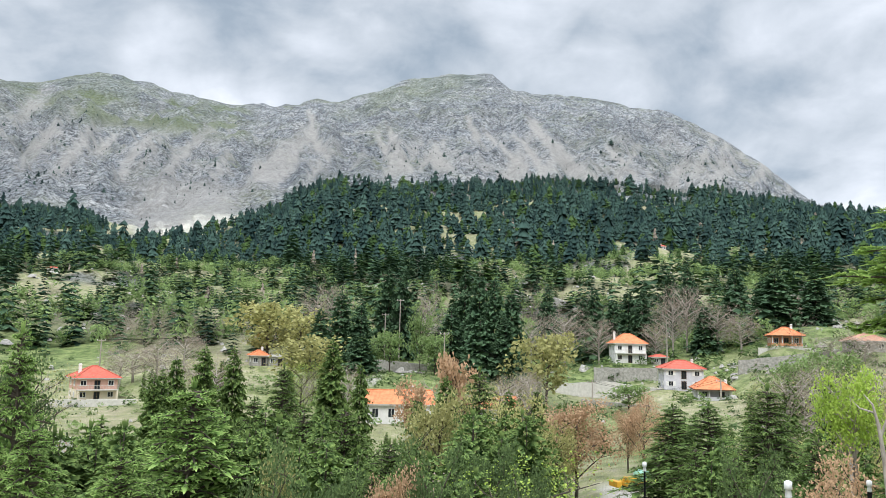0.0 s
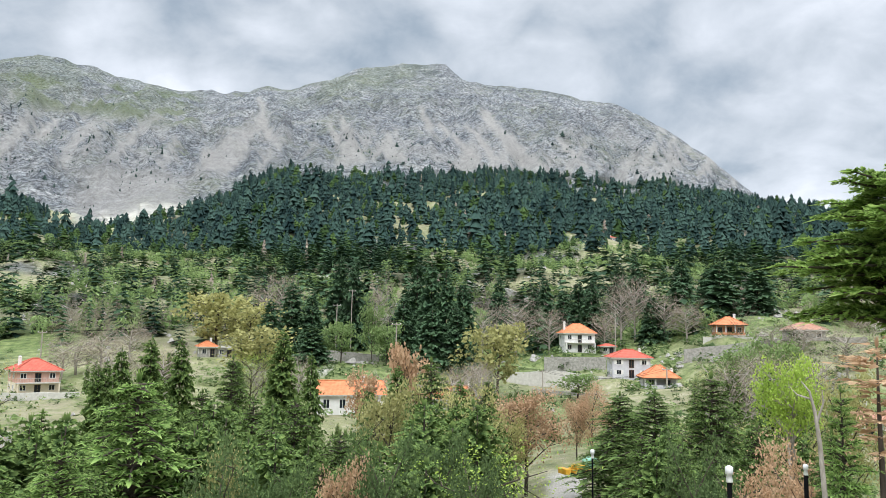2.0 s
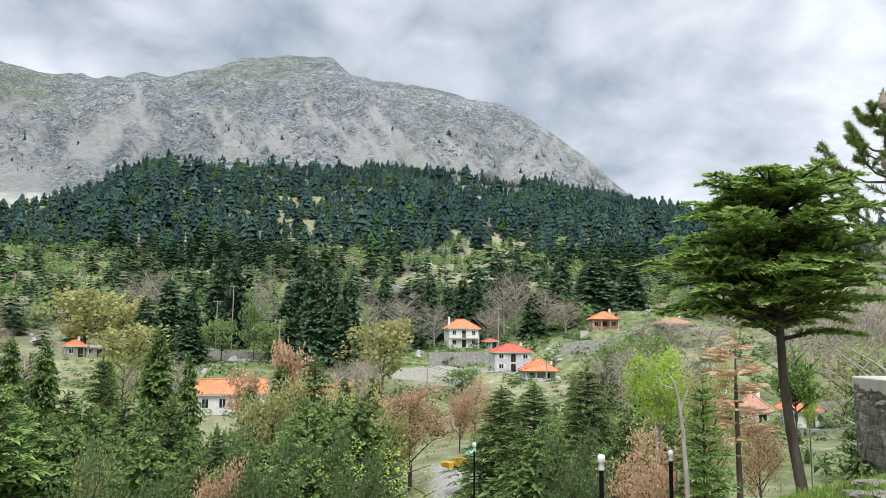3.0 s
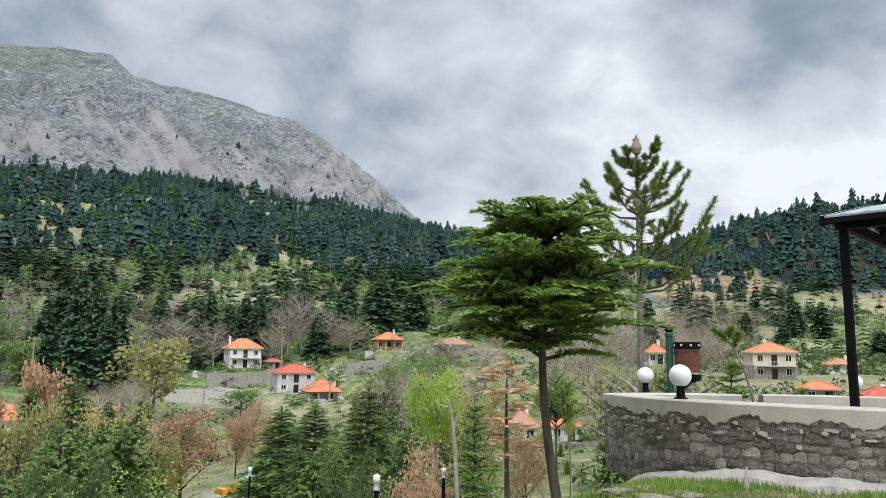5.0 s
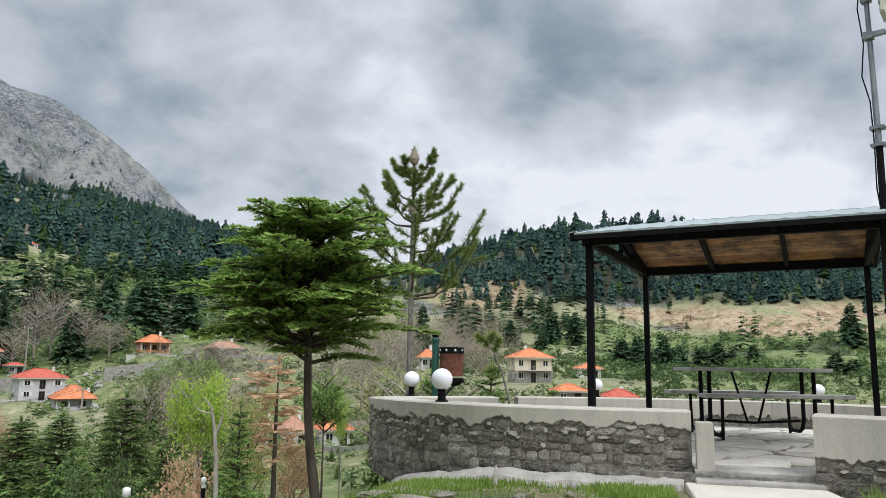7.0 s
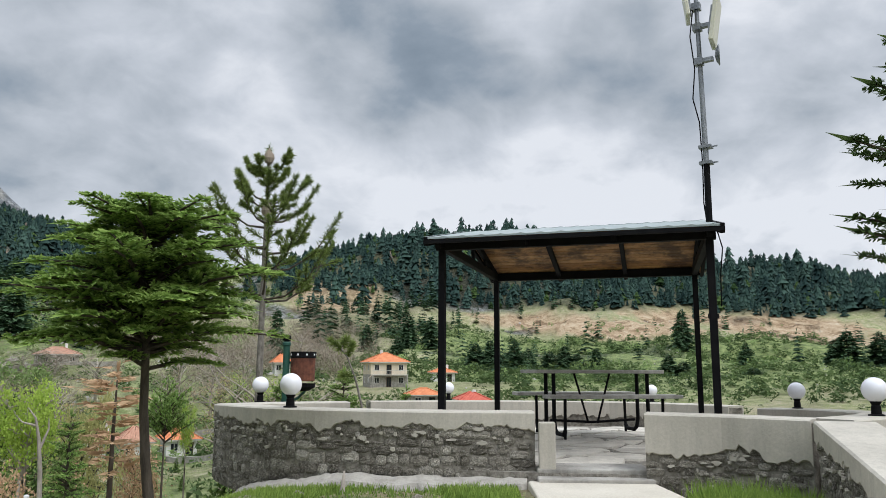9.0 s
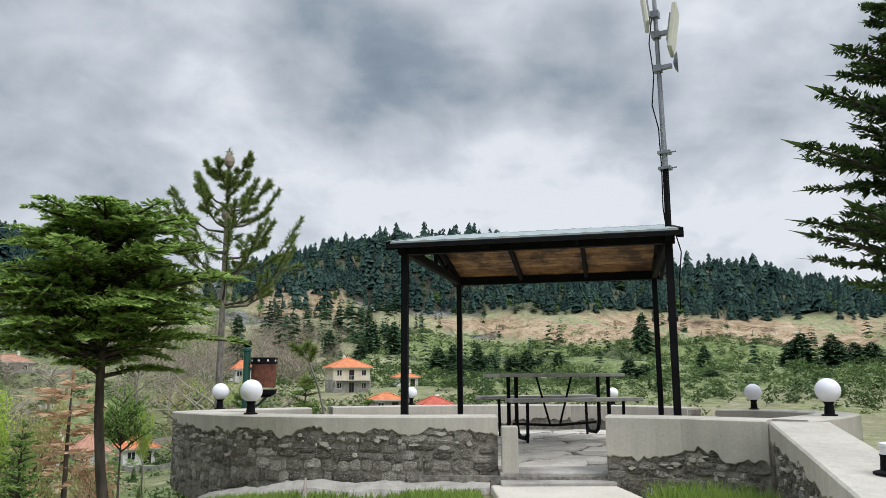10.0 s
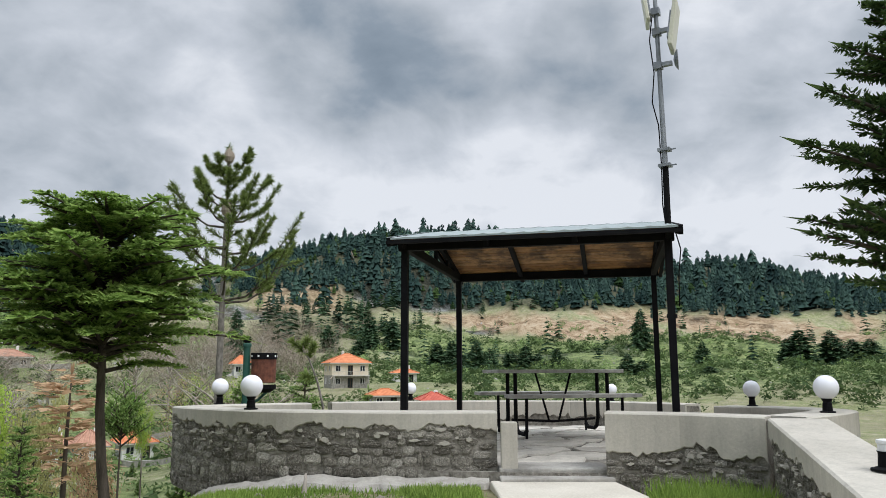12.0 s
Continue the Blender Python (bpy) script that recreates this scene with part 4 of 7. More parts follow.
M_SHEET = speckled("grey_green_metal_roof_sheet", (0.24, 0.285, 0.28), (0.34, 0.385, 0.38), 2, 0.5, 0.1, 0.003, 40)
M_PANEL = speckled("ivory_antenna_plastic", (0.58, 0.57, 0.46), (0.70, 0.69, 0.58), 4, 0.5, 0.1, 0.002, 40)
M_YELLOW = speckled("yellow_machine_paint", (0.52, 0.27, 0.02), (0.68, 0.38, 0.04), 3, 0.5, 0.1, 0.004, 30)
M_DRUM = speckled("pale_green_drum_paint", (0.22, 0.48, 0.36), (0.34, 0.60, 0.47), 3, 0.5, 0.1, 0.004, 30)
M_WHITE = speckled("white_enamel", (0.68, 0.68, 0.68), (0.82, 0.82, 0.82), 5, 0.4, 0.1, 0.002, 50)
M_MORTAR = speckled("dark_damp_mortar", (0.10, 0.09, 0.073), (0.35, 0.325, 0.28), 14, 0.95, 1.0, 0.03, 50)
M_SPILL = speckled("spilt_cement", (0.28, 0.262, 0.23), (0.45, 0.425, 0.38), 7, 0.95, 0.6, 0.02, 40)
M_PATH = speckled("pale_concrete_path", (0.48, 0.44, 0.37), (0.62, 0.575, 0.49), 1.6, 0.9, 0.25, 0.008, 50)


def rubble_material():
    m = Mat("rubble_wall_stone", rough=0.95)
    r = m.random()
    a, f = m.noise(15, 8, 0.75, warp=0.4), m.noise(70, 5, 0.65)
    c = m.ramp(r, (0.0, (0.12, 0.108, 0.088)), (0.4, (0.20, 0.183, 0.15)), (0.75, (0.30, 0.278, 0.235)), (1.0, (0.46, 0.43, 0.37)))
    c = m.mix(0.85, c, m.ramp(a, (0.36, 0.08), (0.62, 0.88)), "OVERLAY")
    c = m.mix(m.ramp(m.noise(4.5, 8, 0.8, warp=0.6), (0.53, 0.0), (0.59, 0.8)), c, (0.46, 0.43, 0.37))
    c = m.mix(m.ramp(m.noise(7, 8, 0.75, warp=0.8), (0.40, 0.75), (0.48, 0.0)), c, (0.06, 0.052, 0.042))
    c = m.mix(0.6, c, m.ramp(f, (0.38, 0.1), (0.62, 0.9)), "OVERLAY")
    m.base(c)
    m.bump(m.math("ADD", m.math("MULTIPLY", a, 0.6), m.math("MULTIPLY", f, 0.4)), 0.9, 0.03)
    return m.m


def stained_plaster():
    m = Mat("rain_streaked_cement_render", rough=0.9)
    s = m.noise(3.0, 6, 0.65, (3.0, 3.0, 0.35))
    a = m.noise(1.1, 5, 0.6)
    f = m.noise(45, 5, 0.65)
    c = m.ramp(a, (0.3, (0.41, 0.38, 0.325)), (0.7, (0.54, 0.505, 0.435)))
    c = m.mix(m.ramp(s, (0.38, 0.22), (0.54, 0.0)), c, (0.25, 0.235, 0.205))
    c = m.mix(0.25, c, m.ramp(f, (0.3, 0.35), (0.7, 0.7)), "OVERLAY")
    m.base(c)
    m.bump(m.math("ADD", m.math("MULTIPLY", s, 0.3), m.math("MULTIPLY", f, 0.5)), 0.4, 0.012)
    return m.m


def soffit_boards():
    m = Mat("varnished_pine_boards", rough=0.6)
    r = m.random()
    g = m.noise(3, 7, 0.7, (1, 1, 1))
    k = m.noise(16, 5, 0.6)
    c = m.ramp(r, (0.0, (0.25, 0.12, 0.04)), (0.5, (0.39, 0.205, 0.072)), (1.0, (0.50, 0.29, 0.12)))
    c = m.mix(m.ramp(g, (0.40, 0.85), (0.56, 0.0)), c, (0.06, 0.035, 0.02))
    m.base(m.mix(0.4, c, m.ramp(k, (0.3, 0.3), (0.7, 0.7)), "OVERLAY"))
    m.bump(k, 0.3, 0.004)
    return m.m


def flag_material():
    m = Mat("grey_paving_stone", rough=0.9)
    r = m.random()
    a, f = m.noise(3, 6, 0.7), m.noise(40, 5, 0.65)
    c = m.ramp(r, (0.0, (0.36, 0.335, 0.29)), (1.0, (0.55, 0.515, 0.45)))
    c = m.mix(0.6, c, m.ramp(a, (0.3, 0.25), (0.7, 0.75)), "OVERLAY")
    m.base(m.mix(0.3, c, m.ramp(f, (0.3, 0.3), (0.7, 0.7)), "OVERLAY"))
    m.bump(m.math("ADD", a, f), 0.5, 0.012)
    return m.m


M_RUBBLE, M_RENDER, M_SOFFIT, M_FLAG = rubble_material(), stained_plaster(), soffit_boards(), flag_material()


def resample(pts, step):
    """Evenly spaced points on a polyline of (x, y, z)."""
    out = []
    for a, b in zip(pts[:-1], pts[1:]):
        a, b = Vector(a), Vector(b)
        n = max(1, round((b.xy - a.xy).length / step))
        out += [a.lerp(b, k / n) for k in range(n)]
    return out + [Vector(pts[-1])]


def rounded(pts, times=2):
    """Corners cut away, ends kept."""
    pts = [Vector(p) for p in pts]
    for _ in range(times):
        q = [pts[0]]
        for a, b in zip(pts[:-1], pts[1:]):
            q += [a.lerp(b, 0.25), a.lerp(b, 0.75)]
        pts = q + [pts[-1]]
    return pts


STONES = []


def parapet(label, pts, thick, foot, cap=0.27, ragged=0.10, seed=1, both=False):
    """A rubble wall with a smooth cement coat over its upper part, broken off unevenly. pts run along the coated outer top edge, the wall's body to their left."""
    rng = random.Random(seed)
    line = resample(pts, 0.025)
    root = thing("terrace_wall", pose(0, 0, 0), label, "wall", kind="structure")
    tang = []
    for i in range(len(line)):
        d = (line[min(i + 3, len(line) - 1)] - line[max(i - 3, 0)])
        d.z = 0
        tang.append(d.normalized())
    nrm = [Vector((-t.y, t.x, 0)) for t in tang]
    core, coat = Geo(), Geo()
    n = len(line)
    cv, cf = [], []
    for p, q in zip(line, nrm):
        a, b = p + q * 0.025, p + q * (thick - 0.025)
        cv += [(a.x, a.y, foot), (b.x, b.y, foot), (b.x, b.y, p.z - 0.03), (a.x, a.y, p.z - 0.03)]
    for i in range(n - 1):
        k = i * 4
        cf += [(k + 3, k, k + 4, k + 7), (k + 2, k + 3, k + 7, k + 6), (k + 1, k + 2, k + 6, k + 5)]
    cf += [(0, 3, 2, 1), ((n - 1) * 4, (n - 1) * 4 + 1, (n - 1) * 4 + 2, (n - 1) * 4 + 3)]
    core.add(cv, cf)
    part("rubble_core", core, M_MORTAR, root)
    vs, fs = [], []
    lows = []
    s, hold, chip, ease = 0.0, 0, 0.0, 0.0
    ragged *= 1.25
    for i, (p, q) in enumerate(zip(line, nrm)):
        s += 0.025
        big = noise.noise(Vector((s * 1.3, seed * 7.1, 0))) * ragged * 0.5
        if hold <= 0:
            hold, chip = rng.randint(1, 9), rng.uniform(-1, 1) * rng.random() * 0.55 * ragged
        hold -= 1
        ease += (chip - ease) * rng.uniform(0.35, 0.8)
        small = ease + noise.noise(Vector((s * 4.5, seed * 2.9, 3))) * ragged * 0.55 + noise.noise(Vector((s * 14, seed * 1.3, 8))) * ragged * 0.38 + rng.uniform(-0.5, 0.5) * ragged * 0.2
        drop = cap + big + small
        lows.append(p.z - drop)
        low2 = p.z - (cap + big + small if both else 0.55)
        a, b = p, p + q * thick
        wob = rng.uniform(-0.0006, 0.0006)
        vs += [(a.x + q.x * 0.02, a.y + q.y * 0.02, lows[-1]), (a.x + q.x * wob, a.y + q.y * wob, lows[-1] + 0.012), (a.x + q.x * wob, a.y + q.y * wob, p.z - 0.012),
               (a.x + q.x * 0.014, a.y + q.y * 0.014, p.z + wob), (b.x - q.x * 0.014, b.y - q.y * 0.014, p.z + wob), (b.x, b.y, p.z - 0.012), (b.x, b.y, low2), (b.x - q.x * 0.02, b.y - q.y * 0.02, low2)]
    for i in range(n - 1):
        k = i * 8
        fs += [(k + j + 1, k + j, k + 8 + j, k + 8 + j + 1) for j in range(7)]
    fs += [tuple(range(8)), tuple((n - 1) * 8 + j for j in reversed(range(8)))]
    coat.add(vs, fs)
    part("cement_coat", coat, M_RENDER, root, "pale cement coat, rain-streaked and broken off along its lower edge")
    # scraps of the coat left on the stones
    scraps = Geo()
    for _ in range(int(n / 3)):
        i = rng.randint(8, n - 9)
        w, h = rng.uniform(0.008, 0.03) * rng.choice((1, 1, 1, 2.4)), rng.uniform(0.006, 0.022)
        cz = lows[i] - abs(rng.gauss(0, 0.10)) - 0.02
        if cz < foot + 0.1:
            continue
        rim = []
        for k in range(14):
            a = 2 * math.pi * k / 14
            u = rng.uniform(0.6, 1.15)
            rim.append((math.cos(a) * w * u, math.sin(a) * h * u))
        o, t, q = line[i], tang[i], nrm[i]
        vs = [(o.x + t.x * u + q.x * d, o.y + t.y * u + q.y * d, cz + v) for d in (-0.002, 0.028) for u, v in rim]
        fs = [tuple(range(14))] + [(k, k + 14, (k + 1) % 14 + 14, (k + 1) % 14) for k in range(14)]
        scraps.add(vs, fs)
    if scraps.v:
        part("coat_scraps", scraps, M_RENDER, root, "scraps of cement coat left on the stones")
    # stones of the bare lower part, in uneven courses
    z = foot + 0.02
    while z < max(p.z for p in line) - 0.10:
        h = rng.uniform(0.05, 0.105)
        i = rng.randint(0, 4)
        while i < n - 4:
            w = rng.choice((2, 3, 4, 4, 5, 6, 7, 9))
            j = min(n - 1, i + w)
            mid = line[(i + j) // 2]
            top = max(lows[i:j + 1])
            if z + h * 0.55 < top + 0.02 and j - i > 1:
                STONES.append((root, line[i], line[j], nrm[(i + j) // 2], z + rng.uniform(-0.025, 0.025), h * rng.uniform(0.75, 1.25), rng.randint(0, 9)))
            i = j
        z += h
    return root


def stone_mesh(seed):
    """A rough squared stone of one by one metre, its face towards -y."""
    rng = random.Random(seed)
    bm = bmesh.new()
    ring = []
    m = 12
    for k in range(m):
        a = 2 * math.pi * k / m
        c, s = math.cos(a), math.sin(a)
        q = 0.5 / max(abs(c), abs(s)) ** 0.75 * rng.uniform(0.84, 0.97)
        ring.append((max(-0.485, min(0.485, c * q)), max(-0.485, min(0.485, s * q))))
    back = [bm.verts.new((x, 0.35, z)) for x, z in ring]
    edge = [bm.verts.new((x * 0.97, -0.22 + rng.uniform(-0.1, 0.1), z * 0.97)) for x, z in ring]
    face = [bm.verts.new((x * 0.62, -0.5 + rng.uniform(-0.18, 0.18), z * 0.62)) for x, z in ring]
    for k in range(m):
        k2 = (k + 1) % m
        bm.faces.new((back[k], back[k2], edge[k2], edge[k]))
        bm.faces.new((edge[k], edge[k2], face[k2], face[k]))
    bm.faces.new(face)
    bmesh.ops.recalc_face_normals(bm, faces=bm.faces)
    me = bpy.data.meshes.new("stone")
    bm.to_mesh(me)
    bm.free()
    me.materials.append(M_RUBBLE)
    return me


front_left = [(7.95, 6.75, 1.20), (7.3, 7.25, 1.20), (6.7, 7.4, 1.20), (6.1, 7.15, 1.215), (5.72, 6.5, 1.235), (5.45, 5.75, 1.245), (5.36, 5.1, 1.25), (5.50, 4.5, 1.25), (5.75, 3.8, 1.25), (6.20, 3.08, 1.25)]
parapet("curved rubble wall with a broken cement coat on its upper half", rounded(front_left), 0.34, 0.42, 0.13, 0.09, 3)
parapet("rubble wall with a cement coat beside the terrace entrance", [(6.47, 2.22, 1.255), (6.62, 1.65, 1.25), (6.60, 1.0, 1.245)], 0.34, 0.45, 0.33, 0.10, 8)
parapet("sloping parapet with a broad pale cement top beside the path", [(6.58, 0.98, 1.24), (5.4, 0.62, 1.135), (4.2, 0.26, 1.03), (3.0, -0.1, 0.93)][::1], 0.43, 0.05, 0.16, 0.06, 13)
parapet("outer rubble wall with a cement coat carrying globe lamps", rounded([(6.75, 0.72, 1.245), (7.4, 0.50, 1.245), (8.3, 0.42, 1.24), (9.6, 1.05, 1.2), (10.15, 1.45, 1.18), (10.35, 1.95, 1.17)], 1), 0.36, 0.2, 0.24, 0.08, 17)
parapet("low rear terrace wall of rubble with a cement coat", rounded([(9.95, 8.05, 1.115), (11.3, 7.0, 1.11), (12.5, 5.2, 1.105), (12.55, 3.9, 1.11), (11.9, 2.66, 1.12)][::-1], 1), 0.32, 0.5, 0.22, 0.08, 23, both=True)

# narrow end pier of the front wall
tagged(part("wall_pier", Geo().box(-0.05, -0.07, 0.45, 0.05, 0.07, 1.17, pose(6.22, 2.98, 0, 0, 0, 30)), M_RENDER, bevel=0.01), "narrow cement pier at the end of the wall", "pier", kind="structure")


def build_floor():
    ring = [(6.0, 3.3), (5.7, 4.1), (5.6, 5.2), (6.0, 6.6), (6.8, 7.2), (8.1, 6.75), (9.9, 7.95), (11.2, 6.8), (12.3, 5.2), (12.4, 3.9), (11.7, 2.7), (10.1, 1.8), (9.4, 1.2), (8.3, 0.7), (6.9, 0.95), (6.75, 1.7), (6.55, 2.25), (6.12, 3.04)]

    def level(x, y):
        return 0.785 - max(0.0, x - 6.0) * 0.008
    g = Geo()
    top = [(x, y, level(x, y) - 0.022) for x, y in ring]
    low = [(x, y, -1.2) for x, y in ring]
    n = len(ring)
    g.add(top + low, [tuple(reversed(range(n)))] + [(i, (i + 1) % n, n + (i + 1) % n, n + i) for i in range(n)])
    root = tagged(part("terrace_floor", g, M_MORTAR), "terrace floor of irregular grey paving stones", "floor", kind="structure")

    def inside(x, y):
        hit = False
        for (ax, ay), (bx, by) in zip(ring, ring[1:] + ring[:1]):
            if (ay > y) != (by > y) and x < (bx - ax) * (y - ay) / (by - ay) + ax:
                hit = not hit
        return hit
    rng = random.Random(4)
    sx, sy = 0.62, 0.55
    jit = {}

    def node(i, j):
        if (i, j) not in jit:
            jit[i, j] = (5.4 + i * sx + rng.uniform(-0.2, 0.2), 0.4 + j * sy + rng.uniform(-0.18, 0.18))
        return jit[i, j]
    for i in range(12):
        for j in range(15):
            q = [node(i, j), node(i + 1, j), node(i + 1, j + 1), node(i, j + 1)]
            if not all(inside(*p) for p in q):
                continue
            cx, cy = sum(p[0] for p in q) / 4, sum(p[1] for p in q) / 4
            outer = []
            for k in range(4):
                a, b = q[k], q[(k + 1) % 4]
                outer += [(a[0] * 0.88 + b[0] * 0.12, a[1] * 0.88 + b[1] * 0.12), (a[0] * 0.4 + b[0] * 0.6 + rng.uniform(-0.03, 0.03), a[1] * 0.4 + b[1] * 0.6 + rng.uniform(-0.03, 0.03))]
            z = level(cx, cy) + rng.uniform(-0.006, 0.008)
            sh = [((p[0] - cx) * 0.93, (p[1] - cy) * 0.93) for p in outer]
            f = Geo().add([(x, y, -0.02) for x, y in sh] + [(x * 0.97, y * 0.97, 0) for x, y in sh], [tuple(range(8, 16))] + [(k, (k + 1) % 8, 8 + (k + 1) % 8, 8 + k) for k in range(8)])
            ob = part("paving_stone", f, M_FLAG, root)
            ob.location = (cx, cy, z)
    # worn double step at the entrance
    st = Geo()
    for k, (off, z0, z1) in enumerate(((0.0, 0.45, 0.795), (-0.16, 0.4, 0.735))):
        a, b = Vector((6.13, 3.03, 0)), Vector((6.60, 2.22, 0))
        d = (b - a).normalized()
        q = Vector((d.y, -d.x, 0))
        p = [a + q * -off, b + q * -off, b + q * (-off - 0.42), a + q * (-off - 0.42)]
        vs = [(v.x, v.y, z0) for v in p] + [(v.x, v.y, z1) for v in p]
        st.add(vs, [(4, 5, 6, 7), (0, 1, 5, 4), (1, 2, 6, 5), (2, 3, 7, 6), (3, 0, 4, 7)])
    tagged(part("entrance_step", st, M_STONE, bevel=0.012), "worn stone step up to the terrace", "step", kind="structure")
    path = Geo()
    pl = [Vector((6.02, 3.06, 0.705)), Vector((5.43, 2.68, 0.70)), Vector((4.4, 2.0, 0.50)), Vector((2.6, 0.85, 0.12))]
    pr = [Vector((6.52, 2.17, 0.705)), Vector((5.94, 1.72, 0.70)), Vector((4.9, 1.1, 0.50)), Vector((3.1, 0.0, 0.12))]
    vs = []
    for a, b in zip(pl, pr):
        vs += [a, b, b - Vector((0, 0, 0.25)), a - Vector((0, 0, 0.25))]
    fs = []
    for i in range(3):
        k = i * 4
        fs += [(k, k + 1, k + 5, k + 4), (k + 1, k + 2, k + 6, k + 5), (k + 3, k, k + 4, k + 7)]
    fs += [(0, 3, 2, 1), (12, 13, 14, 15)]
    path.add(vs, fs)
    tagged(part("path", path, M_PATH, bevel=0.015), "pale concrete path leading to the terrace entrance", "path", kind="structure")


build_floor()


def cement_skirt():
    """Spilt cement along the foot of the front wall."""
    rng = random.Random(12)
    pts = resample(rounded([(5.75, 6.6, 0.60), (5.36, 5.75, 0.63), (5.28, 5.1, 0.655), (5.42, 4.5, 0.66), (5.68, 3.8, 0.655), (6.08, 3.1, 0.64)]), 0.06)
    vs, fs = [], []
    for i, p in enumerate(pts):
        d = pts[min(i + 2, len(pts) - 1)] - pts[max(i - 2, 0)]
        q = Vector((-d.y, d.x, 0)).normalized()
        w = 0.17 + 0.13 * noise.noise(Vector((i * 0.13, 2, 0))) + rng.uniform(-0.035, 0.035)
        h = 0.03 + 0.035 * noise.noise(Vector((i * 0.21, 9, 0)))
        for k, (s, z) in enumerate(((-0.06, h + 0.06), (w * 0.35, h + 0.035), (w * 0.75, h), (w, -0.08))):
            e = p - q * s
            gz = float(height(np.array([e.x]), np.array([e.y]))[0])
            vs.append((e.x, e.y, gz + (0.085, 0.05, 0.03, -0.03)[k] + h * 0.5 + rng.uniform(-0.006, 0.006)))
    for i in range(len(pts) - 1):
        fs += [(i * 4 + k, i * 4 + k + 1, i * 4 + k + 5, i * 4 + k + 4) for k in range(3)]
    tagged(part("cement_skirt", Geo().add(vs, fs), M_SPILL), "uneven strip of spilt pale cement at the wall's foot", "cement strip", kind="structure")


cement_skirt()


# ---------------------------------------------------------------- canopy, table, lamps, mast, bin
def build_canopy():
    u, v = Vector((0.304, -0.953, 0)), Vector((0.949, 0.316, 0))
    o = Vector((6.56, 4.28, 0))
    W, D = 2.55, 2.72
    root = thing("picnic_canopy", pose(0, 0, 0), "black steel picnic canopy with a board-lined metal gable roof", "canopy")

    def at(a, b, z):
        return o + u * a + v * b + Vector((0, 0, z))

    def bar(name, p, q, w, h, mat=M_BLACK, parent=root, up=Vector((0, 0, 1))):
        d = (q - p).normalized()
        s = d.cross(up).normalized() if abs(d.dot(up)) < 0.98 else u
        t = s.cross(d).normalized()
        vs = [e + s * (w / 2 * i) + t * (h / 2 * j) for e in (p, q) for i, j in ((-1, -1), (1, -1), (1, 1), (-1, 1))]
        return part(name, Geo().add(vs, [(3, 2, 1, 0), (4, 5, 6, 7), (0, 1, 5, 4), (1, 2, 6, 5), (2, 3, 7, 6), (3, 0, 4, 7)]), mat, parent)
    for a, b in ((0, 0), (W, 0), (0, D), (W, D)):
        p = bar("post", at(a, b, 0.70), at(a, b, 2.80), 0.064, 0.064)
        part("base_plate", Geo().box(-0.11, -0.11, 0, 0.11, 0.11, 0.015, Matrix.Translation(at(a, b, 0.775))), M_BLACK, p)
    eave, ridge = 2.90, 3.19
    for b in (0, D):
        bar("eave_beam", at(-0.06, b, 2.845), at(W + 0.06, b, 2.845), 0.07, 0.10)
    for a in (0, W):
        bar("tie_beam", at(a, 0, 2.845), at(a, D, 2.845), 0.06, 0.09)
        bar("king_strut", at(a, D / 2, 2.88), at(a, D / 2, ridge - 0.05), 0.04, 0.04)
        bar("web_strut", at(a, D * 0.27, 2.88), at(a, D * 0.27, 2.88 + (ridge - eave) * 0.5), 0.03, 0.03)
        bar("web_strut", at(a, D * 0.73, 2.88), at(a, D * 0.73, 2.88 + (ridge - eave) * 0.5), 0.03, 0.03)
    slope = (ridge - eave) / (D / 2)
    over = 0.26
    for side in (0, 1):
        def sl(a, s, dz):
            # s runs from the ridge down to the eave
            b = D / 2 + (s if side else -s)
            return at(a, b, ridge - s * slope + dz)
        for k in range(4):
            a = k * W / 3
            bar("rafter", sl(a, 0, -0.04), sl(a, D / 2 + 0.18, -0.04), 0.05, 0.07)
        length = D / 2 + over - 0.03
        n = 15
        for k in range(n):
            s0, s1 = k * length / n + 0.007, (k + 1) * length / n - 0.007
            p = [sl(-0.08, s0, 0), sl(W + 0.08, s0, 0), sl(W + 0.08, s1, 0), sl(-0.08, s1, 0)]
            q = [e + Vector((0, 0, 0.02)) for e in p]
            part("ceiling_board", Geo().add(p + q, [(3, 2, 1, 0), (4, 5, 6, 7), (0, 1, 5, 4), (1, 2, 6, 5), (2, 3, 7, 6), (3, 0, 4, 7)]), M_SOFFIT, root)
        # ribbed metal sheet
        vs, fs = [], []
        cols = int((W + 0.4) / 0.05)
        for i in range(cols + 1):
            a = -0.12 + (W + 0.24) * i / cols
            r = 0.008 if i % 4 == 0 else 0.0
            for s in (-0.01, D / 2 + over):
                vs += [sl(a, s, 0.045 + r), sl(a, s, 0.028)]
        for i in range(cols):
            k = i * 4
            fs += [(k, k + 2, k + 6, k + 4), (k + 1, k + 5, k + 7, k + 3), (k + 2, k + 3, k + 7, k + 6), (k, k + 4, k + 5, k + 1)]
        fs += [(0, 1, 3, 2), (cols * 4, cols * 4 + 2, cols * 4 + 3, cols * 4 + 1)]
        part("roof_sheet", Geo().add(vs, fs), M_SHEET, root, "grey-green ribbed metal roof sheet")
        for a in (-0.10, W + 0.10):
            bar("verge_trim", sl(a, 0, 0.005), sl(a, D / 2 + over, 0.005), 0.04, 0.09)
        bar("gutter", sl(-0.12, D / 2 + over, 0.0), sl(W + 0.12, D / 2 + over, 0.0), 0.03, 0.035)


build_canopy()


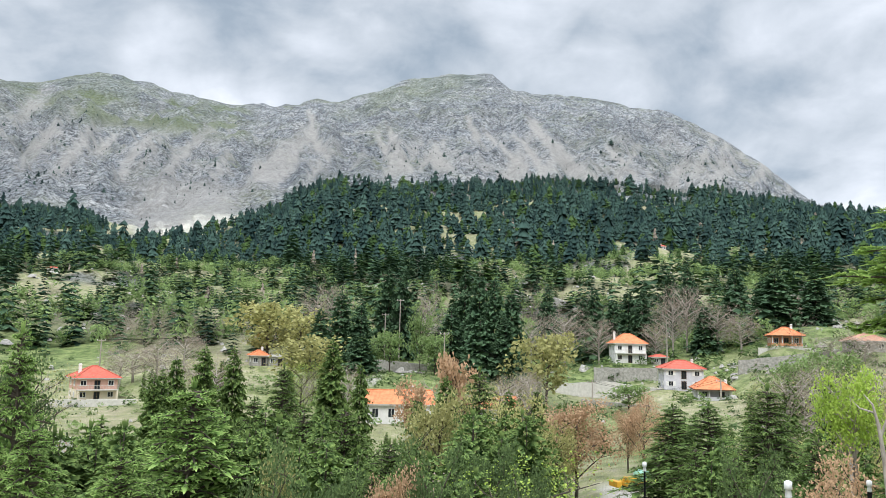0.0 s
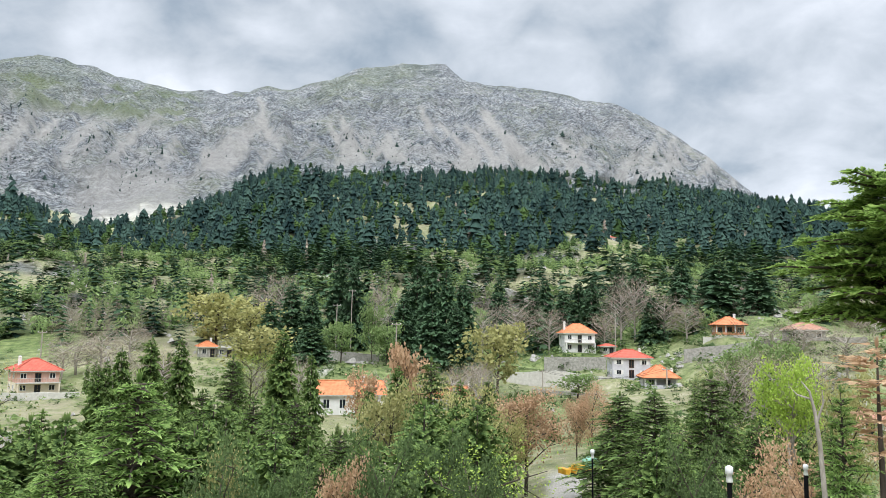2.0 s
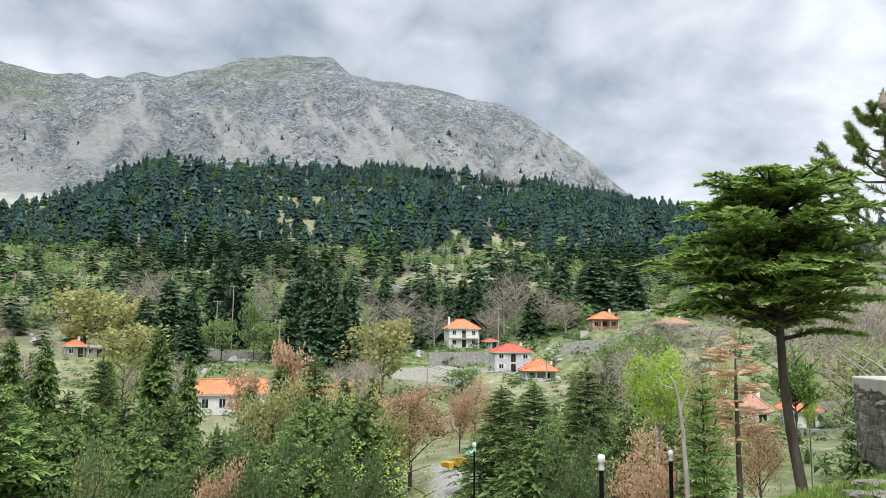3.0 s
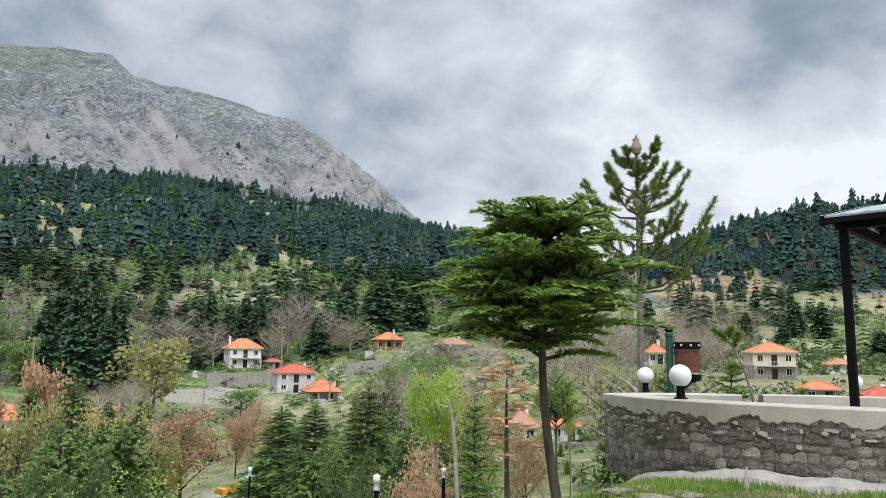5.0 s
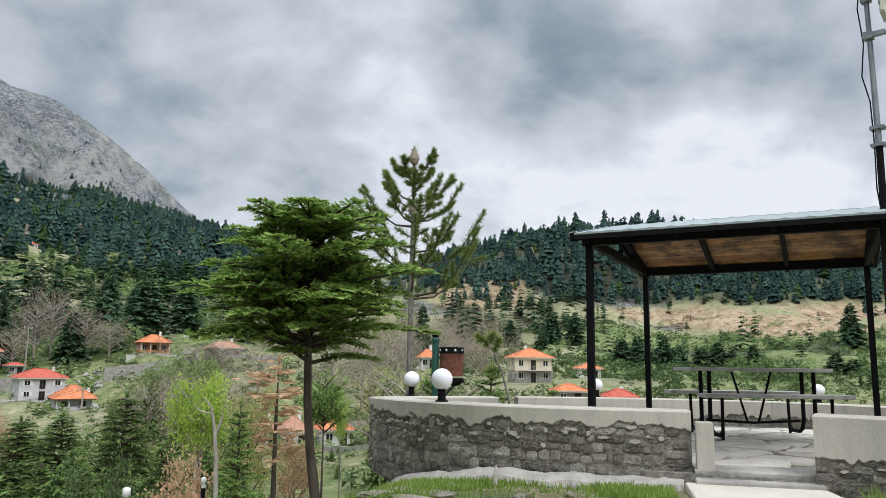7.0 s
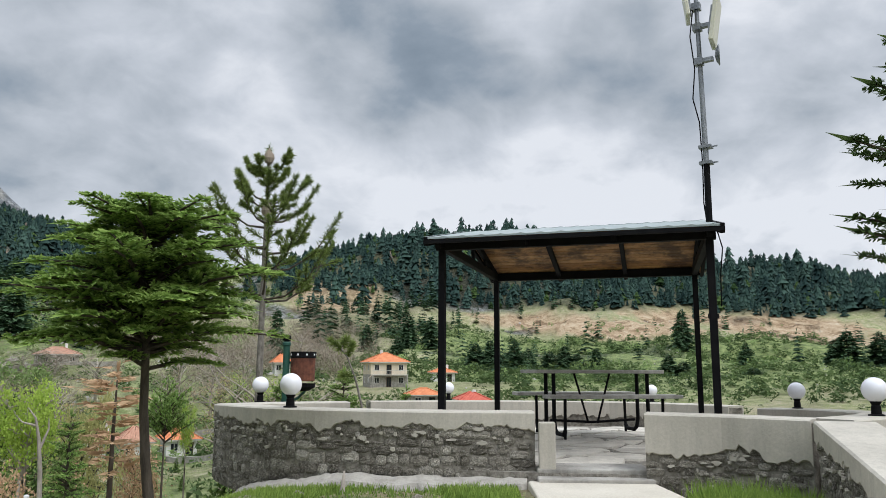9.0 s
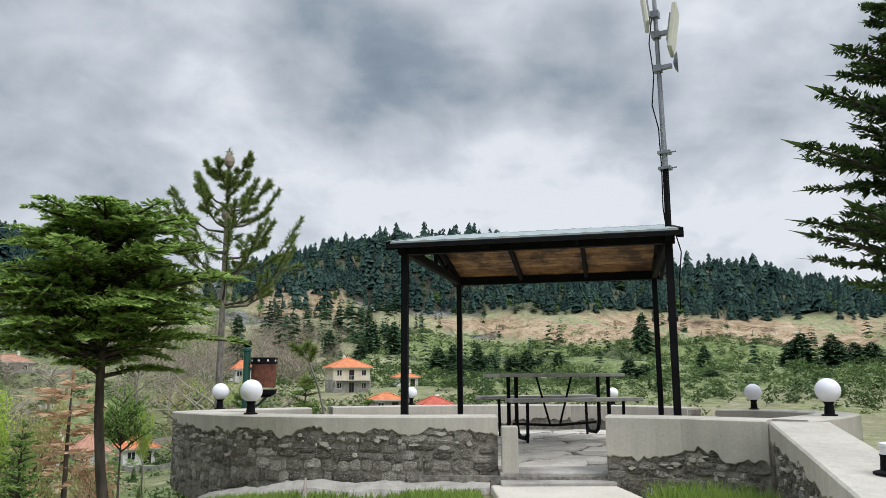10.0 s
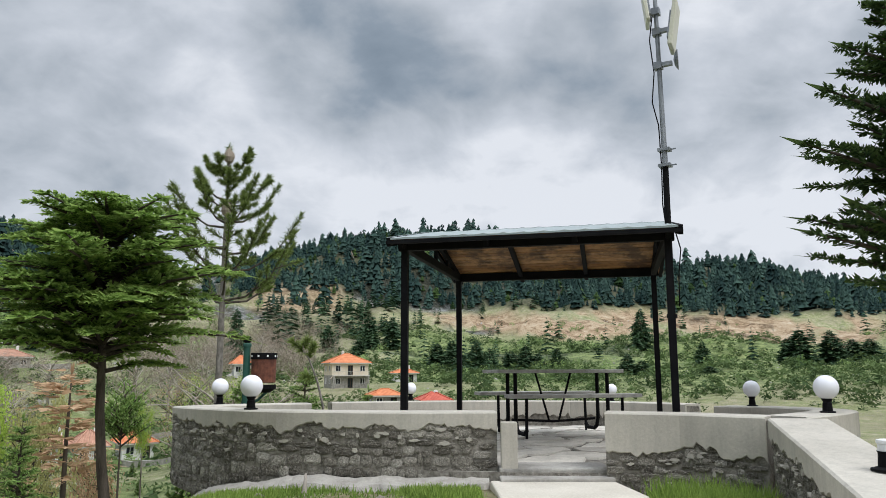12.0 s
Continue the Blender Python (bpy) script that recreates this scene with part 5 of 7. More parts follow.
def build_table():
    root = thing("picnic_table", pose(0, 0, 0), "picnic table with weathered grey boards on a black tube frame", "picnic table")
    a, b = Vector((9.09, 4.55, 0)), Vector((10.31, 3.31, 0))
    d = (b - a).normalized()
    q = Vector((-d.y, d.x, 0))
    L = (b - a).length
    fl = 0.765

    def p(s, c, z):
        return a + d * s + q * c + Vector((0, 0, fl + z))

    def plank(name, s0, s1, c0, c1, z0, z1):
        vs = [p(s, c, z) for z in (z0, z1) for s, c in ((s0, c0), (s1, c0), (s1, c1), (s0, c1))]
        part(name, Geo().add(vs, [(3, 2, 1, 0), (4, 5, 6, 7), (0, 1, 5, 4), (1, 2, 6, 5), (2, 3, 7, 6), (3, 0, 4, 7)]), M_GREY_WOOD, root, bevel=0.006)
    for k in range(5):
        plank("tabletop_board", 0, L, -0.02 + k * 0.15 - 0.05, -0.02 + k * 0.15 + 0.093, 0.805, 0.85)
    for base in (-0.42, 0.95):
        for k in range(2):
            plank("bench_board", 0.0, L, base - 0.14 + k * 0.145, base - 0.002 + k * 0.145, 0.50, 0.545)
    mid = 0.27
    for s in (0.28, L - 0.16):
        for c0, c1 in ((mid - 0.16, -0.30), (mid + 0.16, 0.84)):
            part("leg", Geo().tube([p(s, c0, 0.805), p(s, c0, 0.20), p(s, c0 + (c1 - c0) * 0.12, 0.09), p(s, c0 + (c1 - c0) * 0.3, 0.05), p(s, c1 * 0.85 + c0 * 0.15, 0.05), p(s, c1, 0.10)], 0.026, 10), M_BLACK, root)
            part("bench_leg", Geo().tube([p(s, c1, 0.06), p(s, c1 + (0.02 if c1 > 0 else -0.02), 0.50)], 0.02, 10), M_BLACK, root)
            part("foot", Geo().tube([p(s, c1, 0.0), p(s, c1, 0.08)], 0.018, 8), M_BLACK, root)
    part("stretcher", Geo().tube([p(0.28, mid, 0.20), p(L / 2, mid, 0.17), p(L - 0.28, mid, 0.20)], 0.017, 8), M_BLACK, root)
    for s0, s1 in ((0.62, 0.80), (L - 0.62, L - 0.80)):
        part("brace", Geo().tube([p(s0, mid, 0.805), p(s1, mid, 0.18)], 0.014, 8), M_BLACK, root)


build_table()


def build_lamps():
    """Globe lamps on short black pedestals along the walls."""
    def lamp(x, y, z, size):
        root = thing("globe_lamp", pose(x, y, z), "white opal globe lamp on a short black pedestal", "lamp", "globe lamps on the terrace walls")
        s = size
        part("pedestal", Geo().lathe([(0.62 * s, 0), (0.62 * s, 0.10 * s), (0.40 * s, 0.16 * s), (0.36 * s, 0.75 * s), (0.30 * s, 0.85 * s), (0.42 * s, 1.05 * s), (0.42 * s, 1.2 * s)], 20), M_BLACK, root)
        k = 14
        prof = [(s * math.sin(math.pi * (0.04 + 0.93 * i / k)), 2.05 * s - s * math.cos(math.pi * (0.04 + 0.93 * i / k))) for i in range(k + 1)]
        part("globe", Geo().lathe(prof, 28), M_GLOBE, root, smooth=True)
    lamp(7.23, 7.57, 1.19, 0.106)
    lamp(5.52, 5.30, 1.25, 0.104)
    lamp(11.15, 7.25, 1.11, 0.098)
    lamp(12.65, 4.25, 1.105, 0.092)
    lamp(10.03, 1.64, 1.18, 0.098)
    lamp(7.52, 0.64, 1.245, 0.102)
    # a lamp that has lost its globe, on the sloping parapet
    root = thing("broken_lamp", pose(4.90, 0.17, 1.085), "lamp base without its globe, clear glass stub on black foot", "lamp")
    part("foot", Geo().lathe([(0.085, 0), (0.085, 0.012), (0.05, 0.022), (0.045, 0.09), (0.052, 0.10)], 20), M_BLACK, root)
    part("stub", Geo().lathe([(0.045, 0.10), (0.045, 0.135), (0.05, 0.14), (0.05, 0.155), (0.03, 0.16)], 20), M_WHITE, root)


build_lamps()


def build_mast():
    root = thing("antenna_mast", pose(0.01, -0.04, 0), "leaning steel antenna mast fixed to the canopy post", "antenna mast")
    low, joint, top = Vector((7.61, 1.965, 0.76)), Vector((7.60, 1.945, 3.59)), Vector((7.575, 1.97, 6.3))
    part("lower_pipe", Geo().tube([low, low.lerp(joint, 0.5), joint], [0.036, 0.034, 0.029], 14), M_BLACK, root)
    part("pipe_joint", Geo().tube([low.lerp(joint, 0.47), low.lerp(joint, 0.485)], 0.05, 14), M_BLACK, root)
    part("upper_pipe", Geo().tube([joint - Vector((0, 0, 0.12)), joint.lerp(top, 0.45), top], [0.028, 0.022, 0.019], 12), M_GALV, root)
    for z in (0.0, 0.16):
        c = joint + Vector((0, 0, z))
        cl = part("clamp", Geo().box(-0.05, -0.06, -0.014, 0.05, 0.06, 0.014, Matrix.Translation(c)), M_GALV, root)
        part("bolt", Geo().tube([c + Vector((0, -0.11, 0)), c + Vector((0, 0.04, 0))], 0.008, 6), M_GALV, cl)
    # right-hand tall panel, left panel, lower dish
    face = Vector((-0.25, -0.97, 0)).normalized()

    def panel(name, c, w, h, dpt, turn, tilt, label):
        m = Matrix.Translation(c) @ Euler((radians(tilt), 0, radians(turn))).to_matrix().to_4x4()
        pn = part(name, Geo().box(-w / 2, -dpt / 2, -h / 2, w / 2, dpt / 2, h / 2, m), M_PANEL, root, label, bevel=0.01)
        part("back_plate", Geo().box(-w * 0.35, dpt / 2, -h * 0.3, w * 0.35, dpt / 2 + 0.02, h * 0.3, m), M_GALV, pn)
        return pn
    panel("sector_panel", Vector((7.53, 1.775, 4.97)), 0.30, 0.46, 0.045, 8, 9, "tall ivory sector antenna panel")
    panel("sector_panel", Vector((7.50, 2.04, 5.22)), 0.28, 0.34, 0.04, 196, 6, "ivory antenna panel")
    for z, y in ((4.98, 1.78), (5.2, 2.03), (4.62, 1.82)):
        part("bracket", Geo().box(7.545, min(y, 1.96), z - 0.02, 7.595, max(y, 1.96), z + 0.02).box(7.54, 1.92, z - 0.035, 7.62, 2.0, z + 0.035), M_GALV, root)
    g = Geo()
    prof = [(0.005, 0.0), (0.06, 0.012), (0.10, 0.035), (0.105, 0.04), (0.10, 0.045), (0.06, 0.024), (0.005, 0.014)]
    g.lathe(prof, 18)
    g.v = [tuple(Vector((7.55, 1.80, 4.64)) + Euler((radians(90), 0, radians(12))).to_matrix() @ Vector(p)) for p in g.v]
    part("small_dish", g, M_GALV, root, "small grey dish antenna")
    cab = [Vector((7.57, 1.99, 5.2)), Vector((7.56, 2.03, 4.9)), Vector((7.56, 2.0, 4.55)), Vector((7.57, 2.035, 4.25)), Vector((7.575, 1.985, 4.0)), Vector((7.59, 1.98, 3.6)), Vector((7.60, 1.99, 3.2)), Vector((7.60, 1.96, 2.9))]
    part("cable", Geo().tube(cab, 0.006, 6), M_BLACK, root)
    cab = [Vector((7.6, 1.90, 3.0)), Vector((7.6, 1.84, 2.75)), Vector((7.6, 1.87, 2.5)), Vector((7.61, 1.88, 2.2))]
    part("cable", Geo().tube(cab, 0.006, 6), M_BLACK, root)


build_mast()


def build_bin():
    root = thing("litter_bin", pose(7.72, 7.62, 0.2), "rusty metal litter bin hung on a green post with a finial", "litter bin")
    part("post", Geo().lathe([(0.046, -0.6), (0.046, 1.72), (0.058, 1.73), (0.058, 1.76), (0.046, 1.78)], 18), M_GREEN_PAINT, root)
    part("finial", Geo().lathe([(0.03, 1.78), (0.055, 1.80), (0.058, 1.83), (0.045, 1.865), (0.012, 1.88)], 18), M_BLACK, root)
    c = (0.165, -0.155, 0)
    b = part("bucket", Geo().lathe([(0.155, 1.25), (0.162, 1.26), (0.165, 1.62), (0.158, 1.62), (0.15, 1.27)], 22, c), M_RUST, root, "rusty red-brown bucket")
    part("upper_band", Geo().lathe([(0.172, 1.56), (0.176, 1.565), (0.176, 1.645), (0.160, 1.645), (0.160, 1.56)], 22, c), M_BLACK, b)
    for k in range(9):
        a = 2 * math.pi * k / 9
        part("vent_hole", Geo().box(-0.012, -0.002, -0.012, 0.012, 0.002, 0.012, Matrix.Translation((c[0] + 0.178 * math.cos(a), c[1] + 0.178 * math.sin(a), 1.605)) @ Matrix.Rotation(a + math.pi / 2, 4, "Z")), M_WHITE, b)
    part("tray", Geo().lathe([(0.09, 1.12), (0.17, 1.17), (0.175, 1.22), (0.165, 1.22), (0.09, 1.14)], 22, c), M_BLACK, root)
    part("bracket", Geo().tube([(0.0, 0.0, 0.95), (0.12, -0.11, 1.02), (0.2, -0.19, 1.13)], 0.018, 8), M_GREEN_PAINT, root)
    part("bracket", Geo().tube([(0, 0, 1.5), (0.12, -0.12, 1.5)], 0.018, 8), M_GREEN_PAINT, root)


build_bin()


# ---------------------------------------------------------------- trees
def spray(g, base, along, side, length, width, tint, tip_tint):
    """A flat tapering twig of needles: four small leaflets."""
    end = base + along * length
    a, b = base + along * (length * 0.35) + side * width, base + along * (length * 0.35) - side * width
    k = len(g.v)
    g.v += [tuple(base), tuple(a), tuple(end), tuple(b)]
    g.f += [(k, k + 1, k + 2), (k, k + 2, k + 3)]
    # darker at the foot, a painted shade where the twig joins
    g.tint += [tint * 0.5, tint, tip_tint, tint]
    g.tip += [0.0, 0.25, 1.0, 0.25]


def conifer(seed, whorls, per, stations, profile, droop=0.25, rise=0.25, first=0.08, fronds=0, jitter=0.25, frond_w=0.16, lat_len=0.42, leaf=0.42):
    """Unit-high conifer: trunk and crown. profile(t) gives the branch length for the height t."""
    rng = random.Random(seed)
    trunk = Geo().tube([(0, 0, -0.25), (0, 0, 0.3), (rng.uniform(-0.006, 0.006), 0.004, 0.7), (0, 0, 0.97)], [0.022, 0.017, 0.010, 0.002], 9)
    g = Geo()
    for w in range(whorls):
        t = first + (0.985 - first) * (w / whorls) ** 0.92
        for k in range(per):
            h = t + rng.uniform(-0.5, 0.5) * 0.9 / whorls
            L = profile(h) * rng.uniform(1 - jitter, 1 + jitter * 0.5)
            az = 2 * math.pi * (k + 0.5 * (w % 2)) / per + rng.uniform(-0.3, 0.3)
            d = Vector((math.cos(az), math.sin(az), 0))
            s = Vector((-d.y, d.x, 0))
            up = rise * (0.3 + h) + rng.uniform(-0.14, 0.14)
            base = Vector((0, 0, h))
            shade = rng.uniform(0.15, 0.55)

            def on(q):
                return base + d * (L * q) + Vector((0, 0, L * (up * q - droop * q * q)))
            if fronds:
                trunk.tube([base, on(0.5), on(0.95)], [0.006, 0.004, 0.0015], 5, caps=False)
            for i in range(stations):
                q = 0.18 + 0.82 * (i + rng.uniform(0, 0.6)) / stations
                p = on(q)
                f = (on(min(q + 0.05, 1.05)) - on(q - 0.05)).normalized()
                ll = L * lat_len * (1.12 - q) * rng.uniform(0.7, 1.2) + 0.012
                for sg in (-1, 1):
                    al = (f * 0.62 + s * sg * 0.78 + Vector((0, 0, rng.uniform(-0.16, 0.12)))).normalized()
                    sd = al.cross(Vector((rng.uniform(-1, 1), rng.uniform(-1, 1), 0.8))).normalized()
                    # needles darken towards the trunk: inner shade put into the tint
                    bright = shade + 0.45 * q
                    if fronds:
                        for m in range(fronds):
                            e = (m + rng.random()) / fronds
                            pp = p + al * (ll * e)
                            fl = ll * leaf * (1.15 - e) + 0.006
                            for s2 in (-1, 1):
                                a2 = (al * 0.7 + sd * s2 * 0.7 + Vector((0, 0, rng.uniform(-0.2, 0.22)))).normalized()
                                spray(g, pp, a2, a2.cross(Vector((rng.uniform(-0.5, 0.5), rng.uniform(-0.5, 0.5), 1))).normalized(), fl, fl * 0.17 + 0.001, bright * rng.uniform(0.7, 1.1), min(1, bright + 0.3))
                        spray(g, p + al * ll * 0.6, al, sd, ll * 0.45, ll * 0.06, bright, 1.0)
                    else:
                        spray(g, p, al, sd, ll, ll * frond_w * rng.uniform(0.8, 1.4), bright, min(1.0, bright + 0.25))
            e = on(0.85)
            f = (on(1.1) - e).normalized()
            spray(g, e, f, f.cross(Vector((0, 0, 1))).normalized(), L * 0.26 + 0.01, L * 0.05, shade + 0.4, 1.0)
    for k in range(5):
        a = Vector((rng.uniform(-0.25, 0.25), rng.uniform(-0.25, 0.25), 1)).normalized()
        spray(g, Vector((0, 0, 0.95)), a, a.cross(Vector((1, 0.2, 0))).normalized(), 0.06, 0.008, 0.6, 0.9)
    return trunk, g


def broadleaf(seed, leaves, leaf, spread=0.42, base=0.22, forks=5, drop=0.0, slim=0.34):
    """Unit-high broadleaf tree: limbs as tubes, and a loose crown of leaf clusters."""
    rng = random.Random(seed)
    t, g = Geo(), Geo()
    t.tube([(0, 0, -0.2), (rng.uniform(-0.02, 0.02), 0, base), (rng.uniform(-0.04, 0.04), 0.02, 0.6), (0, 0.0, 0.9)], [0.026, 0.020, 0.010, 0.003], 8)
    ends = []
    for k in range(forks * 3):
        h = base + (0.85 - base) * k / (forks * 3)
        az = k * 2.4 + rng.uniform(-0.4, 0.4)
        L = spread * (1.05 - 0.6 * abs(h - 0.45)) * rng.uniform(0.7, 1.1)
        p0 = Vector((0, 0, h))
        d = Vector((math.cos(az), math.sin(az), rng.uniform(0.35, 0.9)))
        mid = p0 + d * L * 0.5 + Vector((0, 0, 0.01))
        end = p0 + d * L
        t.tube([p0, mid, end], [0.010, 0.006, 0.002], 5, caps=False)
        ends += [(mid, L), (end, L)]
        for _ in range(3):
            q = mid.lerp(end, rng.random())
            e = q + Vector((rng.uniform(-1, 1), rng.uniform(-1, 1), rng.uniform(0.0, 0.9))) * L * 0.4
            t.tube([q, e], [0.004, 0.0012], 4, caps=False)
            ends.append((e, L * 0.7))
    for i in range(leaves):
        e, L = ends[rng.randrange(len(ends))]
        c = e + Vector((rng.gauss(0, 1), rng.gauss(0, 1), rng.gauss(0, 0.8))) * L * 0.21
        a = Vector((rng.gauss(0, 1), rng.gauss(0, 1), rng.gauss(-drop, 0.7))).normalized()
        s = a.cross(Vector((rng.gauss(0, 1), rng.gauss(0, 1), rng.gauss(0, 1)))).normalized()
        ll = leaf * rng.uniform(0.6, 1.3)
        # random tone, plus a lighter top: overhead light painted into the leaves
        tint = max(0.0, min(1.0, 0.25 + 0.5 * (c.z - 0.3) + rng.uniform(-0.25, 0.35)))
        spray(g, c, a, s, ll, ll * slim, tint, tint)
    return t, g


def conical(power=0.8, fullness=0.5):
    return lambda h: fullness * max(0.015, 1 - h) ** power


def plant(name, label, category, meshes, trunk_mat, leaf_mat, m, scale, group="", part_name="crown"):
    root = thing(name, m, label, category, group)
    root.scale = scale
    part("trunk", meshes[0], trunk_mat, root)
    part(part_name, meshes[1], leaf_mat, root)
    return root


def meshes_of(pair, name, smooth=False):
    return pair[0].mesh(name + "_trunk", True), pair[1].mesh(name + "_crown")


def with_mat(pair, trunk_mat, leaf_mat):
    """The same meshes in other materials."""
    a, b = pair[0].copy(), pair[1].copy()
    a.materials.clear()
    b.materials.clear()
    a.materials.append(trunk_mat)
    b.materials.append(leaf_mat)
    return a, b


def row_of(name, label, category, group, kinds, trunk_mat, leaf_mat, rows, seed, least=1.5):
    """Trees at (bearing, distance, height of the top, crown width)."""
    rng = random.Random(seed)
    for i, (b, r, top, width) in enumerate(rows):
        x, y, z = ground_at(b, r)
        h = max(least, top - z)
        w = max(width * 1.25, 0.42 * h if leaf_mat not in (M_FIR, M_FIR_BRIGHT, M_LEAF_LIME) else 0)
        plant(name, label, category, kinds[i % len(kinds)], trunk_mat, leaf_mat, pose(x, y, z, 0, 0, rng.uniform(0, 360)), (w, w, h), group)


NEAR_FIR = [(-17.7, 26, 0.4, 4.9), (-11.5, 62, 0.1, 3.9), (-9.9, 38, -1.3, 3.4), (-6.9, 34, -1.0, 3.1), (-8.6, 27, -1.3, 3.0), (-3.6, 31, -2.1, 2.9),
    (-13.5, 52, -1.9, 3.7), (16.9, 46, -1.3, 4.1), (19.3, 44, -1.0, 4.3), (18.4, 31, -1.8, 1.9), (23.2, 40, 0.2, 3.7), (26.1, 30, -1.2, 2.2), (-23.6,
    48, -2.7, 4.0), (-22.2, 22, -1.3, 2.8), (-14.8, 36, -2.3, 3.0), (3.0, 60, 0.1, 4.5), (-4.8, 22, -1.9, 2.1), (-27.7, 26, -0.8, 3.1), (21.0, 27,
    -1.6, 2.2), (30.7, 20, -0.3, 1.6)]
MID_FIR_A = [(-17.1, 92, 1.3, 4.3), (-15.1, 95, 1.1, 4.1), (-8.0, 110, 2.5, 5.1), (-19.0, 98, -0.2, 3.8), (-20.4, 90, -2.0, 3.4), (-19.9, 92, -1.4,
    2.8), (-5.9, 85, -0.2, 3.1), (-1.6, 62, -2.3, 2.8), (0.5, 80, -1.1, 3.6), (5.2, 75, -2.4, 3.9), (7.3, 80, -2.6, 3.6), (-7.5, 195, 15.2, 10.2),
    (-6.0, 190, 12.9, 7.8), (-4.0, 205, 23.5, 9.2), (-2.9, 200, 21.6, 8.2), (1.8, 195, 21.5, 9.1), (2.9, 190, 21.9, 8.8), (4.0, 185, 18.9, 8.3), (5.3,
    180, 15.2, 8.4), (4.9, 165, 8.5, 7.7)]
MID_FIR_B = [(3.0, 165, 8.4, 8.7), (-5.9, 170, 4.2, 7.6), (0.8, 180, 11.6, 8.1), (-9.0, 180, 10.0, 7.4), (8.0, 212, 19.3, 7.6), (10.6, 215, 15.7,
    7.7), (11.5, 218, 19.4, 7.3), (12.8, 210, 15.7, 7.6), (13.9, 212, 19.0, 7.9), (14.9, 208, 18.1, 8.6), (19.2, 200, 13.5, 7.5), (16.9, 240, 26.5,
    9.3), (18.1, 245, 28.7, 8.8), (21.3, 235, 27.4, 9.7), (23.9, 225, 24.3, 12.6), (26.4, 228, 24.4, 10.2), (23.0, 228, 23.1, 7.7), (58.5, 240, 10.5,
    8.1), (59.6, 245, 11.7, 8.3), (61.4, 235, 11.4, 8.4)]
MID_FIR_C = [(60.4, 225, 6.9, 6.7), (62.4, 238, 8.9, 7.1), (64.0, 240, 8.0, 7.2), (65.1, 240, 9.7, 7.6), (66.0, 240, 7.4, 6.5), (72.5, 190, 5.9, 5.7),
    (73.5, 190, 4.2, 5.7), (73.5, 330, 27.5, 10.9), (77.7, 230, 10.2, 5.5), (78.1, 180, -1.0, 4.6), (84.0, 230, 13.0, 10.7), (83.2, 232, 10.6, 7.0),
    (85.9, 235, 12.7, 9.7), (88.2, 240, 10.3, 9.0), (87.2, 240, 10.4, 8.1), (43.7, 210, 18.6, 7.1), (53.4, 320, 25.9, 9.6), (55.1, 320, 24.7, 9.6),
    (50.3, 300, 20.0, 9.0), (67.4, 240, 8.7, 6.5)]
MID_FIR_D = [(52.6, 250, 13.2, 6.7)]
MID_FIR = MID_FIR_A + MID_FIR_B + MID_FIR_C + MID_FIR_D
YELLOW = [(-12.7, 190, 10.4, 13.5), (-10.4, 185, 7.0, 10.4), (-9.8, 140, 1.6, 10.5), (7.9, 140, 3.7, 9.4), (0.1, 42, -1.2, 4.1), (5.4, 46, -2.3, 3.8),
    (8.7, 50, -3.5, 3.0), (-11.2, 19, -1.8, 1.1), (31.4, 40, 0.1, 2.1)]
RUST = [(10.1, 52, -2.0, 4.7), (14.9, 62, -2.7, 3.0), (1.2, 85, 0.0, 2.9), (13.8, 64, -3.1, 2.4), (28.0, 24, -2.0, 2.3), (34.8, 45, -2.7, 2.4), (-2.0,
    100, -4.1, 3.7), (29.4, 22, -1.6, 1.8), (-3.1, 20, -1.7, 1.0)]
GREEN = [(13.9, 138, -4.5, 5.8), (3.6, 24, -1.6, 2.0), (-0.2, 20, -1.5, 1.8), (-29.0, 60, -0.1, 4.9), (-12.0, 18, -1.4, 1.6), (6.5, 18, -1.4, 1.5),
    (22.0, 20, -1.3, 1.2), (-1.5, 175, 7.2, 4.7), (-5.5, 172, 2.3, 5.2), (-3.8, 172, 4.3, 5.2), (-0.4, 170, 3.3, 5.9), (26.1, 130, 0.7, 5.8), (24.7,
    125, 0.2, 5.6), (27.5, 120, 0.8, 6.3), (-7.6, 18, -1.5, 1.5)]
BARE_A = [(-9.4, 200, 13.1, 9.0), (-8.2, 205, 15.1, 9.2), (-21.8, 165, -0.5, 9.9), (-20.3, 168, 0.7, 8.8), (-18.5, 175, 2.0, 9.2), (-22.7, 160, -1.0,
    7.2), (9.3, 200, 10.2, 12.0), (11.8, 195, 8.0, 8.8), (6.8, 190, 7.5, 8.5), (17.0, 205, 15.2, 10.7), (18.0, 208, 16.9, 9.3), (20.1, 200, 12.1,
    10.5), (21.6, 195, 10.5, 8.8), (15.8, 195, 7.5, 7.3), (27.2, 170, 4.9, 7.6), (29.2, 165, 4.9, 8.7), (28.4, 130, 1.3, 7.8), (31.8, 140, 3.4, 8.4),
    (39.9, 140, 5.7, 9.4), (41.5, 135, 4.6, 8.1)]
BARE_B = [(37.1, 120, 3.8, 7.2), (39.3, 130, 5.8, 7.8), (45.5, 160, 10.2, 7.2), (42.4, 160, 9.0, 7.2), (-0.9, 190, 14.8, 6.3)]
BARE = BARE_A + BARE_B


